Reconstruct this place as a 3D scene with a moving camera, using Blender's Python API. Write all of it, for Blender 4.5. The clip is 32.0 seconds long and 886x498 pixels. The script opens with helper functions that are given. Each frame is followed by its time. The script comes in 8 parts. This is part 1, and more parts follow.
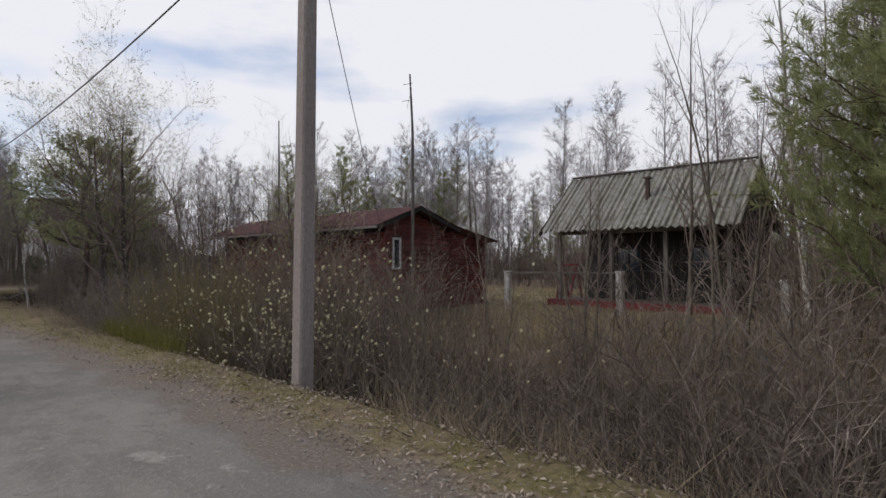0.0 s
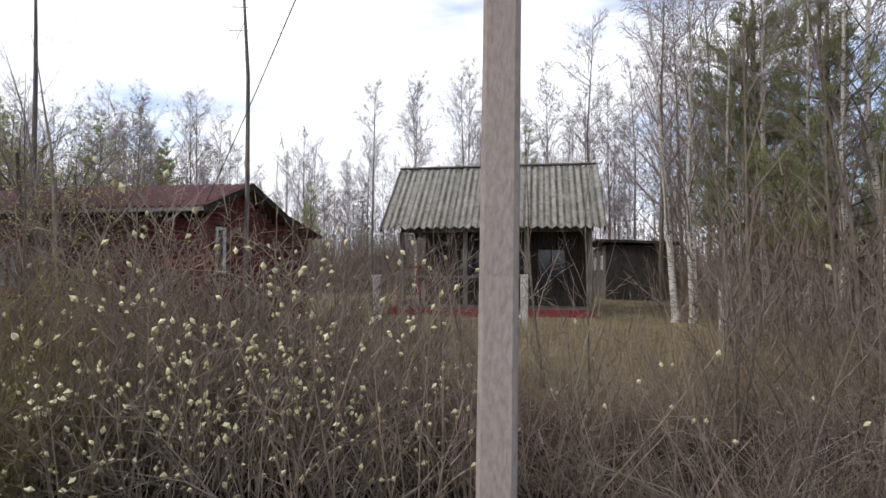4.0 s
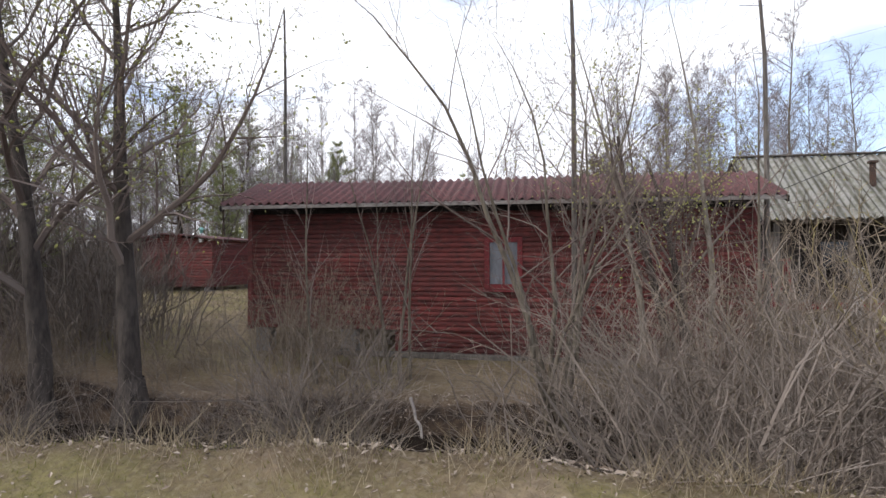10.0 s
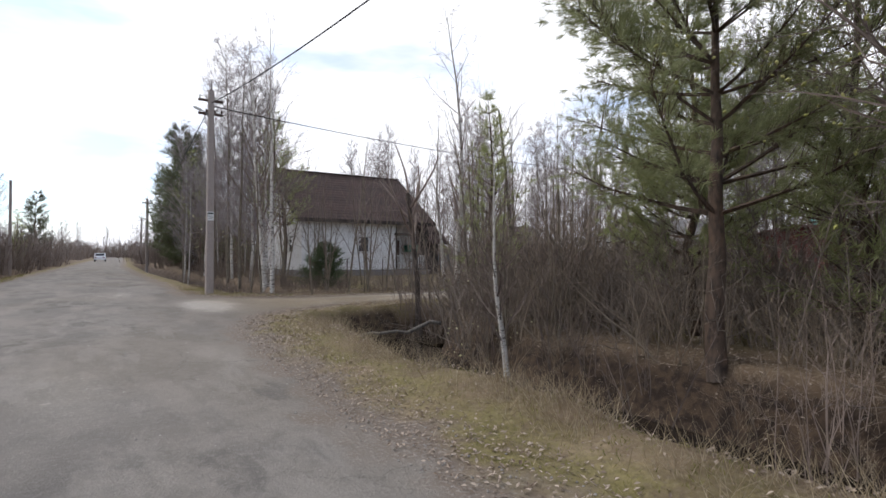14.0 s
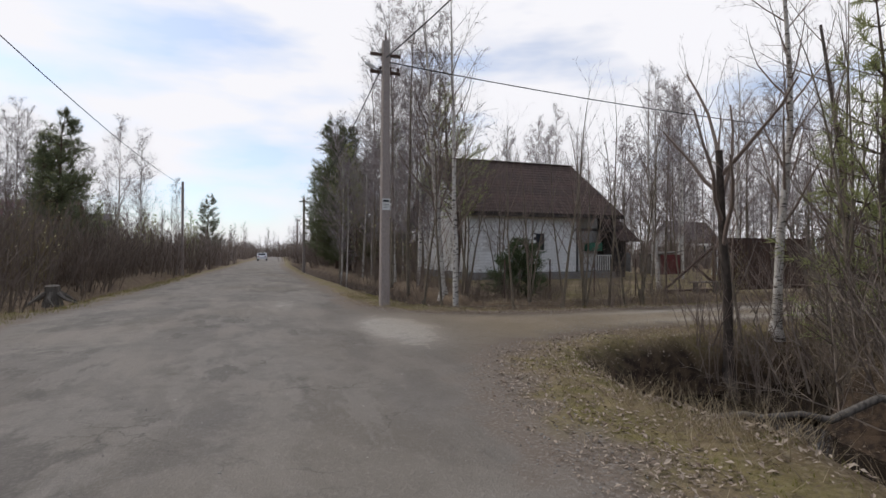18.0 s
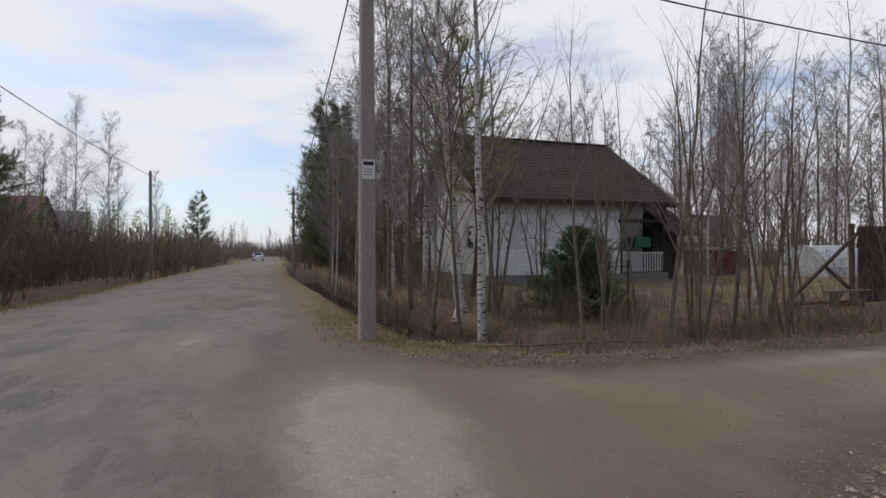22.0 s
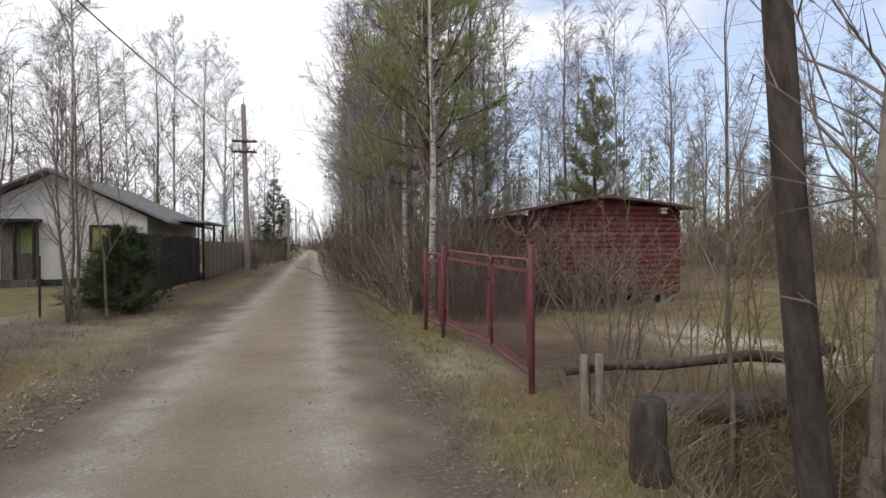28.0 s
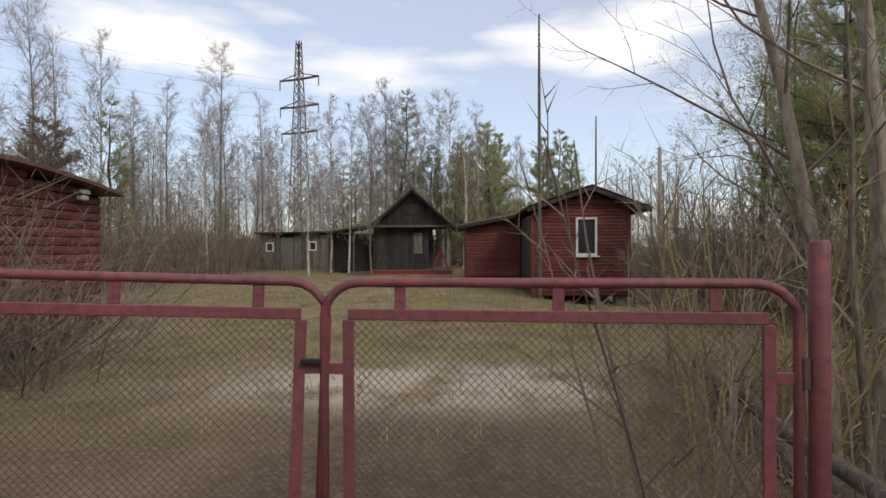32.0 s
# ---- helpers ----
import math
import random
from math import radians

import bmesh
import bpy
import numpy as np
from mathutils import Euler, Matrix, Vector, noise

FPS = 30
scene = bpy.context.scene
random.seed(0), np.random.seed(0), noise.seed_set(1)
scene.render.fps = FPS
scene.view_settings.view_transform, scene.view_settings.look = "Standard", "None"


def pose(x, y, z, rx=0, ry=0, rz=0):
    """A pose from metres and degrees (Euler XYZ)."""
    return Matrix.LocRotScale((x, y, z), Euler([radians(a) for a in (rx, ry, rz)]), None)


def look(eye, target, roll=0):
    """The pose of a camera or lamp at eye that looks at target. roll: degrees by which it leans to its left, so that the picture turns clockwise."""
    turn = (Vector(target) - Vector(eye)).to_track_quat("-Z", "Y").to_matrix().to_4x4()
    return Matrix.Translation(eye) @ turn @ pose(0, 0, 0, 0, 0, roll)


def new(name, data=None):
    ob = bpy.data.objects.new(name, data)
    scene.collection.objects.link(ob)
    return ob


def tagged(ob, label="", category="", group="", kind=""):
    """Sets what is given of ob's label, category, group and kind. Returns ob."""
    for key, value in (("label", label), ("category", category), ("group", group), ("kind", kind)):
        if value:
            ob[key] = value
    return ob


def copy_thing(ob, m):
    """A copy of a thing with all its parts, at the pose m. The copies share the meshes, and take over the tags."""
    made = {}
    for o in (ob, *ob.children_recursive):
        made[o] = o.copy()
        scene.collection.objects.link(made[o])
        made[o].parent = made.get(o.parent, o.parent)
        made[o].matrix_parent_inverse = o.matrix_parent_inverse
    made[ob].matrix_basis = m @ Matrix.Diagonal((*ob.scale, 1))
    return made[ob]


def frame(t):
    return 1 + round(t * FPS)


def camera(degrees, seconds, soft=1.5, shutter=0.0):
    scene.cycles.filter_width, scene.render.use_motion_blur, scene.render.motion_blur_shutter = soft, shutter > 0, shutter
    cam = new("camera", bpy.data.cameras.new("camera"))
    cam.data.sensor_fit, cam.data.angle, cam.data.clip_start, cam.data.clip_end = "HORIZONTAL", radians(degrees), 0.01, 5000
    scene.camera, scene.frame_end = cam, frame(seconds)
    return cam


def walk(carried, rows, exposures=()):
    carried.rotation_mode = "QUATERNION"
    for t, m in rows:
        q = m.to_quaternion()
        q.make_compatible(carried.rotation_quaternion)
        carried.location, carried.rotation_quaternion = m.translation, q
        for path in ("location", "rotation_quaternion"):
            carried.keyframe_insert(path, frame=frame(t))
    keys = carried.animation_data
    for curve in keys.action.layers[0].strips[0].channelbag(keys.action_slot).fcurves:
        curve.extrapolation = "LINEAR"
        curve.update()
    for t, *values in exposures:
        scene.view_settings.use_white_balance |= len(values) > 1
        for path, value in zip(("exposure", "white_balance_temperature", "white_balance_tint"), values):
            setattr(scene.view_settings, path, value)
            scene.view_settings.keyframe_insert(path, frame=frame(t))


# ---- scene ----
cam = camera(77.96, 32.0)
PATH = [
    (0.0, pose(9.307, 0.373, 1.433, 91.47, 0.05, 42.89)),
    (0.5, pose(8.575, 0.519, 1.424, 91.46, 0.03, 33.15)),
    (1.0, pose(7.826, 0.674, 1.432, 91.54, 0.13, 24.93)),
    (1.5, pose(7.110, 0.813, 1.441, 91.68, 0.22, 19.84)),
    (2.0, pose(6.467, 0.917, 1.439, 91.87, 0.07, 15.58)),
    (2.5, pose(5.845, 0.978, 1.420, 91.70, -0.22, 13.87)),
    (4.5, pose(2.801, 1.281, 1.432, 91.71, 0.00, 8.79)),
    (5.0, pose(2.069, 1.269, 1.430, 91.66, 0.01, 7.61)),
    (6.0, pose(0.405, 1.164, 1.431, 91.62, 0.07, 5.14)),
    (7.0, pose(-1.344, 1.085, 1.430, 91.55, 0.13, 3.46)),
    (8.0, pose(-3.057, 0.948, 1.430, 91.37, 0.12, 0.87)),
    (9.0, pose(-4.799, 0.641, 1.433, 91.39, 0.02, 1.00)),
    (9.5, pose(-5.728, 0.435, 1.430, 91.17, 0.16, 3.86)),
    (10.0, pose(-6.692, 0.199, 1.428, 90.98, 0.10, 10.08)),
    (10.5, pose(-7.605, -0.050, 1.431, 90.93, -0.07, 18.05)),
    (11.0, pose(-8.479, -0.257, 1.431, 90.99, -0.01, 23.26)),
    (11.5, pose(-9.321, -0.386, 1.432, 91.00, 0.13, 28.99)),
    (12.0, pose(-10.139, -0.407, 1.430, 90.87, 0.14, 33.50)),
    (12.5, pose(-10.937, -0.377, 1.432, 90.82, 0.03, 39.68)),
    (13.0, pose(-11.744, -0.319, 1.428, 90.78, -0.21, 45.73)),
    (13.5, pose(-12.586, -0.305, 1.430, 90.67, -0.25, 51.63)),
    (14.0, pose(-13.453, -0.297, 1.435, 90.59, -0.19, 55.99)),
    (14.5, pose(-14.290, -0.281, 1.425, 90.52, -0.13, 59.69)),
    (15.0, pose(-15.131, -0.252, 1.427, 90.58, -0.15, 61.63)),
    (15.5, pose(-15.936, -0.228, 1.431, 90.64, -0.13, 63.31)),
    (17.5, pose(-18.854, -0.107, 1.435, 90.58, -0.24, 68.48)),
    (18.0, pose(-19.579, 0.033, 1.433, 90.48, -0.12, 69.83)),
    (18.5, pose(-20.297, 0.226, 1.431, 90.47, -0.07, 70.30)),
    (19.0, pose(-21.042, 0.409, 1.431, 90.40, 0.02, 70.76)),
    (19.5, pose(-21.782, 0.613, 1.427, 90.41, 0.01, 71.07)),
    (20.0, pose(-22.527, 0.835, 1.435, 90.44, 0.05, 71.49)),
    (20.5, pose(-23.252, 1.101, 1.429, 90.35, 0.06, 71.29)),
    (21.0, pose(-23.997, 1.336, 1.438, 90.25, 0.07, 71.08)),
    (21.5, pose(-24.710, 1.586, 1.418, 90.31, 0.11, 70.63)),
    (22.0, pose(-25.422, 1.886, 1.432, 90.32, 0.30, 70.39)),
    (22.5, pose(-26.054, 2.325, 1.424, 90.29, 0.41, 68.25)),
    (23.0, pose(-26.618, 2.852, 1.424, 90.19, 0.40, 63.71)),
    (23.5, pose(-27.080, 3.420, 1.426, 90.03, 0.26, 53.74)),
    (24.0, pose(-27.576, 4.061, 1.441, 89.93, 0.32, 44.96)),
    (24.5, pose(-28.036, 4.743, 1.423, 89.95, 0.39, 38.38)),
    (25.0, pose(-28.420, 5.449, 1.429, 89.90, 0.37, 33.95)),
    (25.5, pose(-28.667, 6.214, 1.414, 89.87, 0.39, 28.16)),
    (27.5, pose(-29.105, 9.162, 1.417, 89.56, 0.44, -1.92)),
    (28.0, pose(-29.070, 9.932, 1.438, 89.54, 0.29, -13.11)),
    (28.5, pose(-29.063, 10.690, 1.431, 89.66, 0.12, -29.09)),
    (29.0, pose(-29.086, 11.447, 1.429, 89.70, 0.08, -44.41)),
    (29.5, pose(-29.114, 12.208, 1.430, 89.57, 0.29, -57.73)),
    (30.0, pose(-29.123, 12.937, 1.443, 89.84, 0.49, -65.88)),
    (30.5, pose(-29.067, 13.635, 1.436, 89.98, 0.41, -74.06)),
    (31.0, pose(-29.048, 14.356, 1.435, 89.90, 0.32, -80.86)),
    (31.5, pose(-28.979, 15.076, 1.423, 89.85, 0.26, -85.02)),
    (32.0, pose(-28.914, 15.880, 1.413, 89.85, 0.27, -88.20)),
]
EXPOSURES = [(0, -0.42, 6350, 14), (0.6, -0.05, 6300, 14), (1, 0.2, 6250, 14), (2.5, 0.3, 6250, 14), (5, 0.15, 6250, 14), (9, 0.2, 6250, 13), (11, 0.57, 6250, 14), (13, 0.5, 6250, 14), (14, 0.18, 6300, 14), (15.2, -0.08, 6250, 14), (18, -0.28, 6450, 14), (20, -0.36, 6400, 14), (22, -0.46, 6350, 14), (23, -0.42, 6300, 14), (24, -0.25, 6250, 14), (25, -0.18, 6250, 14), (28, 0.05, 6450, 13), (29, 0.28, 6800, 12), (30, 0.2, 6800, 12), (31, 0.08, 6950, 12), (32, 0.0, 6850, 12)]
walk(cam, PATH, EXPOSURES)

# ---- world, sun ----
world = bpy.data.worlds.new("spring_sky")
scene.world = world
world.use_nodes = True
wn, wl = world.node_tree.nodes, world.node_tree.links
wn.clear()
w_out = wn.new("ShaderNodeOutputWorld")
w_sky = wn.new("ShaderNodeTexSky")
w_sky.sky_type, w_sky.sun_disc = "NISHITA", False
SUN_EL, SUN_AZ = 40.0, 235.0
w_sky.sun_elevation, w_sky.sun_rotation = radians(SUN_EL), radians(SUN_AZ)
w_bg_sky, w_bg_cloud, w_mix = wn.new("ShaderNodeBackground"), wn.new("ShaderNodeBackground"), wn.new("ShaderNodeMixShader")
w_bg_sky.inputs["Strength"].default_value = 0.15
w_bg_cloud.inputs["Color"].default_value = (0.97, 0.985, 1.0, 1)
w_bg_cloud.inputs["Strength"].default_value = 1.16
w_tc, w_map, w_noise, w_ramp = wn.new("ShaderNodeTexCoord"), wn.new("ShaderNodeMapping"), wn.new("ShaderNodeTexNoise"), wn.new("ShaderNodeValToRGB")
w_map.inputs["Scale"].default_value = (1.1, 1.1, 4.2)
w_map.inputs["Location"].default_value = (0.35, 0.2, 0.15)
w_noise.inputs["Scale"].default_value, w_noise.inputs["Detail"].default_value, w_noise.inputs["Roughness"].default_value = 1.7, 5, 0.5
w_ramp.color_ramp.elements[0].position, w_ramp.color_ramp.elements[1].position = 0.40, 0.53
w_ramp.color_ramp.elements[0].color = (0.36, 0.36, 0.36, 1)
wl.new(w_tc.outputs["Generated"], w_map.inputs["Vector"])
wl.new(w_map.outputs["Vector"], w_noise.inputs["Vector"])
w_sep, w_east, w_sum = wn.new("ShaderNodeSeparateXYZ"), wn.new("ShaderNodeMath"), wn.new("ShaderNodeMath")
w_east.operation, w_sum.operation = "MULTIPLY", "ADD"
w_east.inputs[1].default_value = -0.135
wl.new(w_tc.outputs["Generated"], w_sep.inputs["Vector"])
w_limit = wn.new("ShaderNodeMath")
w_limit.operation = "MAXIMUM"
w_limit.inputs[1].default_value = -0.28
wl.new(w_sep.outputs["X"], w_limit.inputs[0])
wl.new(w_limit.outputs[0], w_east.inputs[0])
wl.new(w_noise.outputs["Fac"], w_sum.inputs[0])
wl.new(w_east.outputs[0], w_sum.inputs[1])
wl.new(w_sum.outputs[0], w_ramp.inputs["Fac"])
w_blue = wn.new("ShaderNodeMix")
w_blue.data_type, w_blue.blend_type = "RGBA", "MULTIPLY"
w_blue.inputs[0].default_value = 1.0
w_blue.inputs[7].default_value = (0.80, 0.97, 1.12, 1)
wl.new(w_sky.outputs["Color"], w_blue.inputs[6])
wl.new(w_blue.outputs[2], w_bg_sky.inputs["Color"])
wl.new(w_ramp.outputs["Color"], w_mix.inputs["Fac"])
wl.new(w_bg_sky.outputs["Background"], w_mix.inputs[1])
wl.new(w_bg_cloud.outputs["Background"], w_mix.inputs[2])
wl.new(w_mix.outputs["Shader"], w_out.inputs["Surface"])

sun = new("sun", bpy.data.lights.new("sun", "SUN"))
sun.data.energy, sun.data.angle, sun.data.color = 1.3, radians(14), (1.0, 0.95, 0.87)
sun_dir = Vector((math.sin(radians(SUN_AZ)) * math.cos(radians(SUN_EL)), math.cos(radians(SUN_AZ)) * math.cos(radians(SUN_EL)), math.sin(radians(SUN_EL))))
sun.matrix_basis = look(sun_dir * 50, (0, 0, 0))


# ---- materials ----
def nodes_of(name, rough, metal=0.0, spec=0.3):
    m = bpy.data.materials.new(name)
    m.use_nodes = True
    n, l = m.node_tree.nodes, m.node_tree.links
    b = n["Principled BSDF"]
    b.inputs["Roughness"].default_value, b.inputs["Metallic"].default_value = rough, metal
    b.inputs["Specular IOR Level"].default_value = spec
    return m, n, l, b


def coords(n, l, scale=(1, 1, 1), kind="Object"):
    tc, mp = n.new("ShaderNodeTexCoord"), n.new("ShaderNodeMapping")
    mp.inputs["Scale"].default_value = scale
    l.new(tc.outputs[kind], mp.inputs["Vector"])
    return mp.outputs["Vector"]


def noise_fac(n, l, vec, scale, detail=4, lo=0.35, hi=0.65, rough=0.55):
    t, r = n.new("ShaderNodeTexNoise"), n.new("ShaderNodeMapRange")
    t.inputs["Scale"].default_value, t.inputs["Detail"].default_value, t.inputs["Roughness"].default_value = scale, detail, rough
    r.inputs["From Min"].default_value, r.inputs["From Max"].default_value = lo, hi
    l.new(vec, t.inputs["Vector"])
    l.new(t.outputs["Fac"], r.inputs["Value"])
    return r.outputs["Result"]


def blend(n, l, fac, a, b, mode="MIX"):
    m = n.new("ShaderNodeMix")
    m.data_type, m.blend_type = "RGBA", mode
    for value, socket in ((fac, m.inputs[0]), (a, m.inputs[6]), (b, m.inputs[7])):
        if isinstance(value, (int, float)):
            socket.default_value = value
        elif isinstance(value, tuple):
            socket.default_value = (*value, 1)
        else:
            l.new(value, socket)
    return m.outputs[2]


def relief(n, l, b, height, strength, distance=0.02):
    u = n.new("ShaderNodeBump")
    u.inputs["Strength"].default_value, u.inputs["Distance"].default_value = strength, distance
    l.new(height, u.inputs["Height"])
    l.new(u.outputs["Normal"], b.inputs["Normal"])


def surface(name, c1, c2, c3=None, rough=0.8, big=1.5, small=14.0, stretch=(1, 1, 1), bump=0.3, metal=0.0, spec=0.3, by_object=0.0):
    """A worn surface: c1 and c2 mixed in large patches, c3 in small flecks, some relief."""
    m, n, l, b = nodes_of(name, rough, metal, spec)
    v = coords(n, l, stretch)
    col = blend(n, l, noise_fac(n, l, v, big), c1, c2)
    fine = noise_fac(n, l, v, small, 6, 0.4, 0.72)
    col = blend(n, l, fine, col, c3 or tuple(x * 0.6 for x in c1))
    if by_object:
        info, rng = n.new("ShaderNodeObjectInfo"), n.new("ShaderNodeMapRange")
        rng.inputs["To Min"].default_value, rng.inputs["To Max"].default_value = 1 - by_object, 1 + by_object
        l.new(info.outputs["Random"], rng.inputs["Value"])
        hsv = n.new("ShaderNodeHueSaturation")
        l.new(rng.outputs["Result"], hsv.inputs["Value"])
        l.new(col, hsv.inputs["Color"])
        col = hsv.outputs["Color"]
    l.new(col, b.inputs["Base Color"])
    if bump:
        relief(n, l, b, fine, bump)
    return m


def leafy(name, c1, c2, rough=0.7, thin=0.0):
    """Small pieces whose colour changes from island to island; thin ones let light through."""
    m, n, l, b = nodes_of(name, rough, 0, 0.2)
    g, r = n.new("ShaderNodeNewGeometry"), n.new("ShaderNodeObjectInfo")
    col = blend(n, l, g.outputs["Random Per Island"], c1, c2)
    hsv, rng = n.new("ShaderNodeHueSaturation"), n.new("ShaderNodeMapRange")
    rng.inputs["To Min"].default_value, rng.inputs["To Max"].default_value = 0.75, 1.25
    l.new(r.outputs["Random"], rng.inputs["Value"])
    l.new(rng.outputs["Result"], hsv.inputs["Value"])
    l.new(col, hsv.inputs["Color"])
    l.new(hsv.outputs["Color"], b.inputs["Base Color"])
    if thin:
        through_light, mix, out = n.new("ShaderNodeBsdfTranslucent"), n.new("ShaderNodeMixShader"), n["Material Output"]
        l.new(hsv.outputs["Color"], through_light.inputs["Color"])
        mix.inputs["Fac"].default_value = thin
        l.new(b.outputs["BSDF"], mix.inputs[1])
        l.new(through_light.outputs["BSDF"], mix.inputs[2])
        l.new(mix.outputs["Shader"], out.inputs["Surface"])
    return m


def birch_bark():
    m, n, l, b = nodes_of("birch_bark", 0.75, 0, 0.25)
    v = coords(n, l, (1, 1, 1))
    ringed = coords(n, l, (5, 5, 16))
    marks = noise_fac(n, l, ringed, 1.6, 3, 0.54, 0.62)
    base = blend(n, l, noise_fac(n, l, v, 1.2), (0.60, 0.57, 0.52), (0.40, 0.36, 0.32))
    col = blend(n, l, marks, base, (0.045, 0.035, 0.03))
    l.new(col, b.inputs["Base Color"])
    relief(n, l, b, marks, 0.4)
    return m


def ground_material():
    """Gravelled road, mossy verge, leaf litter, lawn and wet ditch, told apart by the ground's own attributes."""
    m, n, l, b = nodes_of("ground_cover", 0.9, 0, 0.2)
    v = coords(n, l)

    def attribute(key):
        a = n.new("ShaderNodeAttribute")
        a.attribute_name = key
        return a.outputs["Fac"]

    def span(value, lo, hi):
        r = n.new("ShaderNodeMapRange")
        r.interpolation_type = "SMOOTHSTEP"
        r.inputs["From Min"].default_value, r.inputs["From Max"].default_value = lo, hi
        l.new(value, r.inputs["Value"])
        return r.outputs["Result"]

    def calc(op, a, c):
        k = n.new("ShaderNodeMath")
        k.operation = op
        for value, socket in ((a, k.inputs[0]), (c, k.inputs[1])):
            if isinstance(value, (int, float)):
                socket.default_value = value
            else:
                l.new(value, socket)
        return k.outputs[0]

    d = attribute("road_distance")
    wob = calc("MULTIPLY", calc("SUBTRACT", noise_fac(n, l, v, 1.3, 5, 0.2, 0.8), 0.5), 0.9)
    d2 = calc("ADD", d, wob)
    grain = noise_fac(n, l, v, 90, 3, 0.3, 0.7)
    pebble = noise_fac(n, l, v, 28, 5, 0.5, 0.75)
    patch = noise_fac(n, l, v, 0.55, 6, 0.42, 0.6)
    dust = noise_fac(n, l, coords(n, l, (0.35, 1.1, 1)), 0.9, 5, 0.52, 0.66)
    road = blend(n, l, patch, (0.215, 0.197, 0.175), (0.16, 0.148, 0.134))
    worn = calc("MULTIPLY", noise_fac(n, l, coords(n, l, (0.7, 1, 1)), 0.4, 8, 0.485, 0.52, 0.66), 0.75)
    road = blend(n, l, worn, road, (0.265, 0.243, 0.215))
    mottle = noise_fac(n, l, v, 3.4, 8, 0.44, 0.62, 0.7)
    road = blend(n, l, calc("MULTIPLY", mottle, 0.45), road, (0.135, 0.124, 0.11))
    road = blend(n, l, calc("MULTIPLY", noise_fac(n, l, coords(n, l, (0.5, 1, 1)), 0.22, 5, 0.5, 0.6), 0.5), road, (0.20, 0.172, 0.135))
    scuff = noise_fac(n, l, coords(n, l, (0.28, 1.0, 1)), 1.5, 8, 0.55, 0.60, 0.68)
    road = blend(n, l, calc("MULTIPLY", scuff, 0.5), road, (0.285, 0.262, 0.232))
    tar = noise_fac(n, l, coords(n, l, (0.4, 1.0, 1)), 0.9, 7, 0.60, 0.63, 0.62)
    road = blend(n, l, calc("MULTIPLY", tar, 0.55), road, (0.105, 0.097, 0.088))
    crack = n.new("ShaderNodeTexVoronoi")
    crack.feature = "DISTANCE_TO_EDGE"
    crack.inputs["Scale"].default_value = 0.55
    warp = n.new("ShaderNodeVectorMath")
    warp.operation = "ADD"
    wobble = n.new("ShaderNodeTexNoise")
    wobble.inputs["Scale"].default_value, wobble.inputs["Detail"].default_value = 2.5, 5
    l.new(v, wobble.inputs["Vector"])
    l.new(v, warp.inputs[0])
    l.new(wobble.outputs["Color"], warp.inputs[1])
    l.new(warp.outputs[0], crack.inputs["Vector"])
    line = n.new("ShaderNodeMapRange")
    line.inputs["From Min"].default_value, line.inputs["From Max"].default_value = 0.012, 0.003
    l.new(crack.outputs["Distance"], line.inputs["Value"])
    road = blend(n, l, calc("MULTIPLY", calc("MULTIPLY", line.outputs["Result"], noise_fac(n, l, v, 0.3, 3, 0.45, 0.6)), 0.6), road, (0.07, 0.064, 0.058))
    road = blend(n, l, calc("MULTIPLY", dust, 0.75), road, (0.28, 0.252, 0.218))
    road = blend(n, l, calc("MULTIPLY", grain, 0.35), road, (0.12, 0.108, 0.098))
    road = blend(n, l, calc("MULTIPLY", pebble, 0.3), road, (0.34, 0.315, 0.28))
    worn_sand = span(calc("ADD", attribute("sand"), calc("MULTIPLY", calc("SUBTRACT", noise_fac(n, l, v, 1.7, 8, 0.2, 0.8, 0.68), 0.5), 1.6)), 0.58, 0.8)
    road = blend(n, l, calc("MAXIMUM", calc("MULTIPLY", worn_sand, 0.62), calc("MULTIPLY", attribute("sand"), 0.42)), road, blend(n, l, pebble, (0.40, 0.365, 0.315), (0.54, 0.505, 0.45)))
    lane = blend(n, l, patch, (0.245, 0.196, 0.128), (0.32, 0.265, 0.188))
    lane = blend(n, l, calc("MULTIPLY", mottle, 0.35), lane, (0.175, 0.138, 0.094))
    lane = blend(n, l, calc("MULTIPLY", pebble, 0.4), lane, (0.42, 0.37, 0.30))
    lane = blend(n, l, calc("MULTIPLY", grain, 0.4), lane, (0.16, 0.13, 0.10))
    lane = blend(n, l, calc("MULTIPLY", attribute("wheel_track"), noise_fac(n, l, v, 1.7, 6, 0.3, 0.52)), lane, blend(n, l, pebble, (0.345, 0.31, 0.262), (0.52, 0.485, 0.43)))
    road = blend(n, l, calc("MULTIPLY", attribute("damp"), 0.55), road, (0.15, 0.128, 0.104))
    lane = blend(n, l, calc("MULTIPLY", attribute("damp"), 0.5), lane, (0.165, 0.132, 0.09))
    moist = calc("MULTIPLY", calc("MULTIPLY", span(d2, 0.55, 0.1), attribute("lane")), 0.7)
    road = blend(n, l, attribute("lane"), road, lane)
    road = blend(n, l, moist, road, (0.16, 0.132, 0.102))
    # soil and litter
    soil = blend(n, l, noise_fac(n, l, v, 1.1, 6), (0.185, 0.132, 0.085), (0.105, 0.074, 0.048))
    soil = blend(n, l, calc("MULTIPLY", noise_fac(n, l, v, 22, 4, 0.5, 0.62), 0.6), soil, (0.26, 0.21, 0.155))
    straw = blend(n, l, noise_fac(n, l, v, 9, 5), (0.34, 0.265, 0.165), (0.20, 0.152, 0.098))
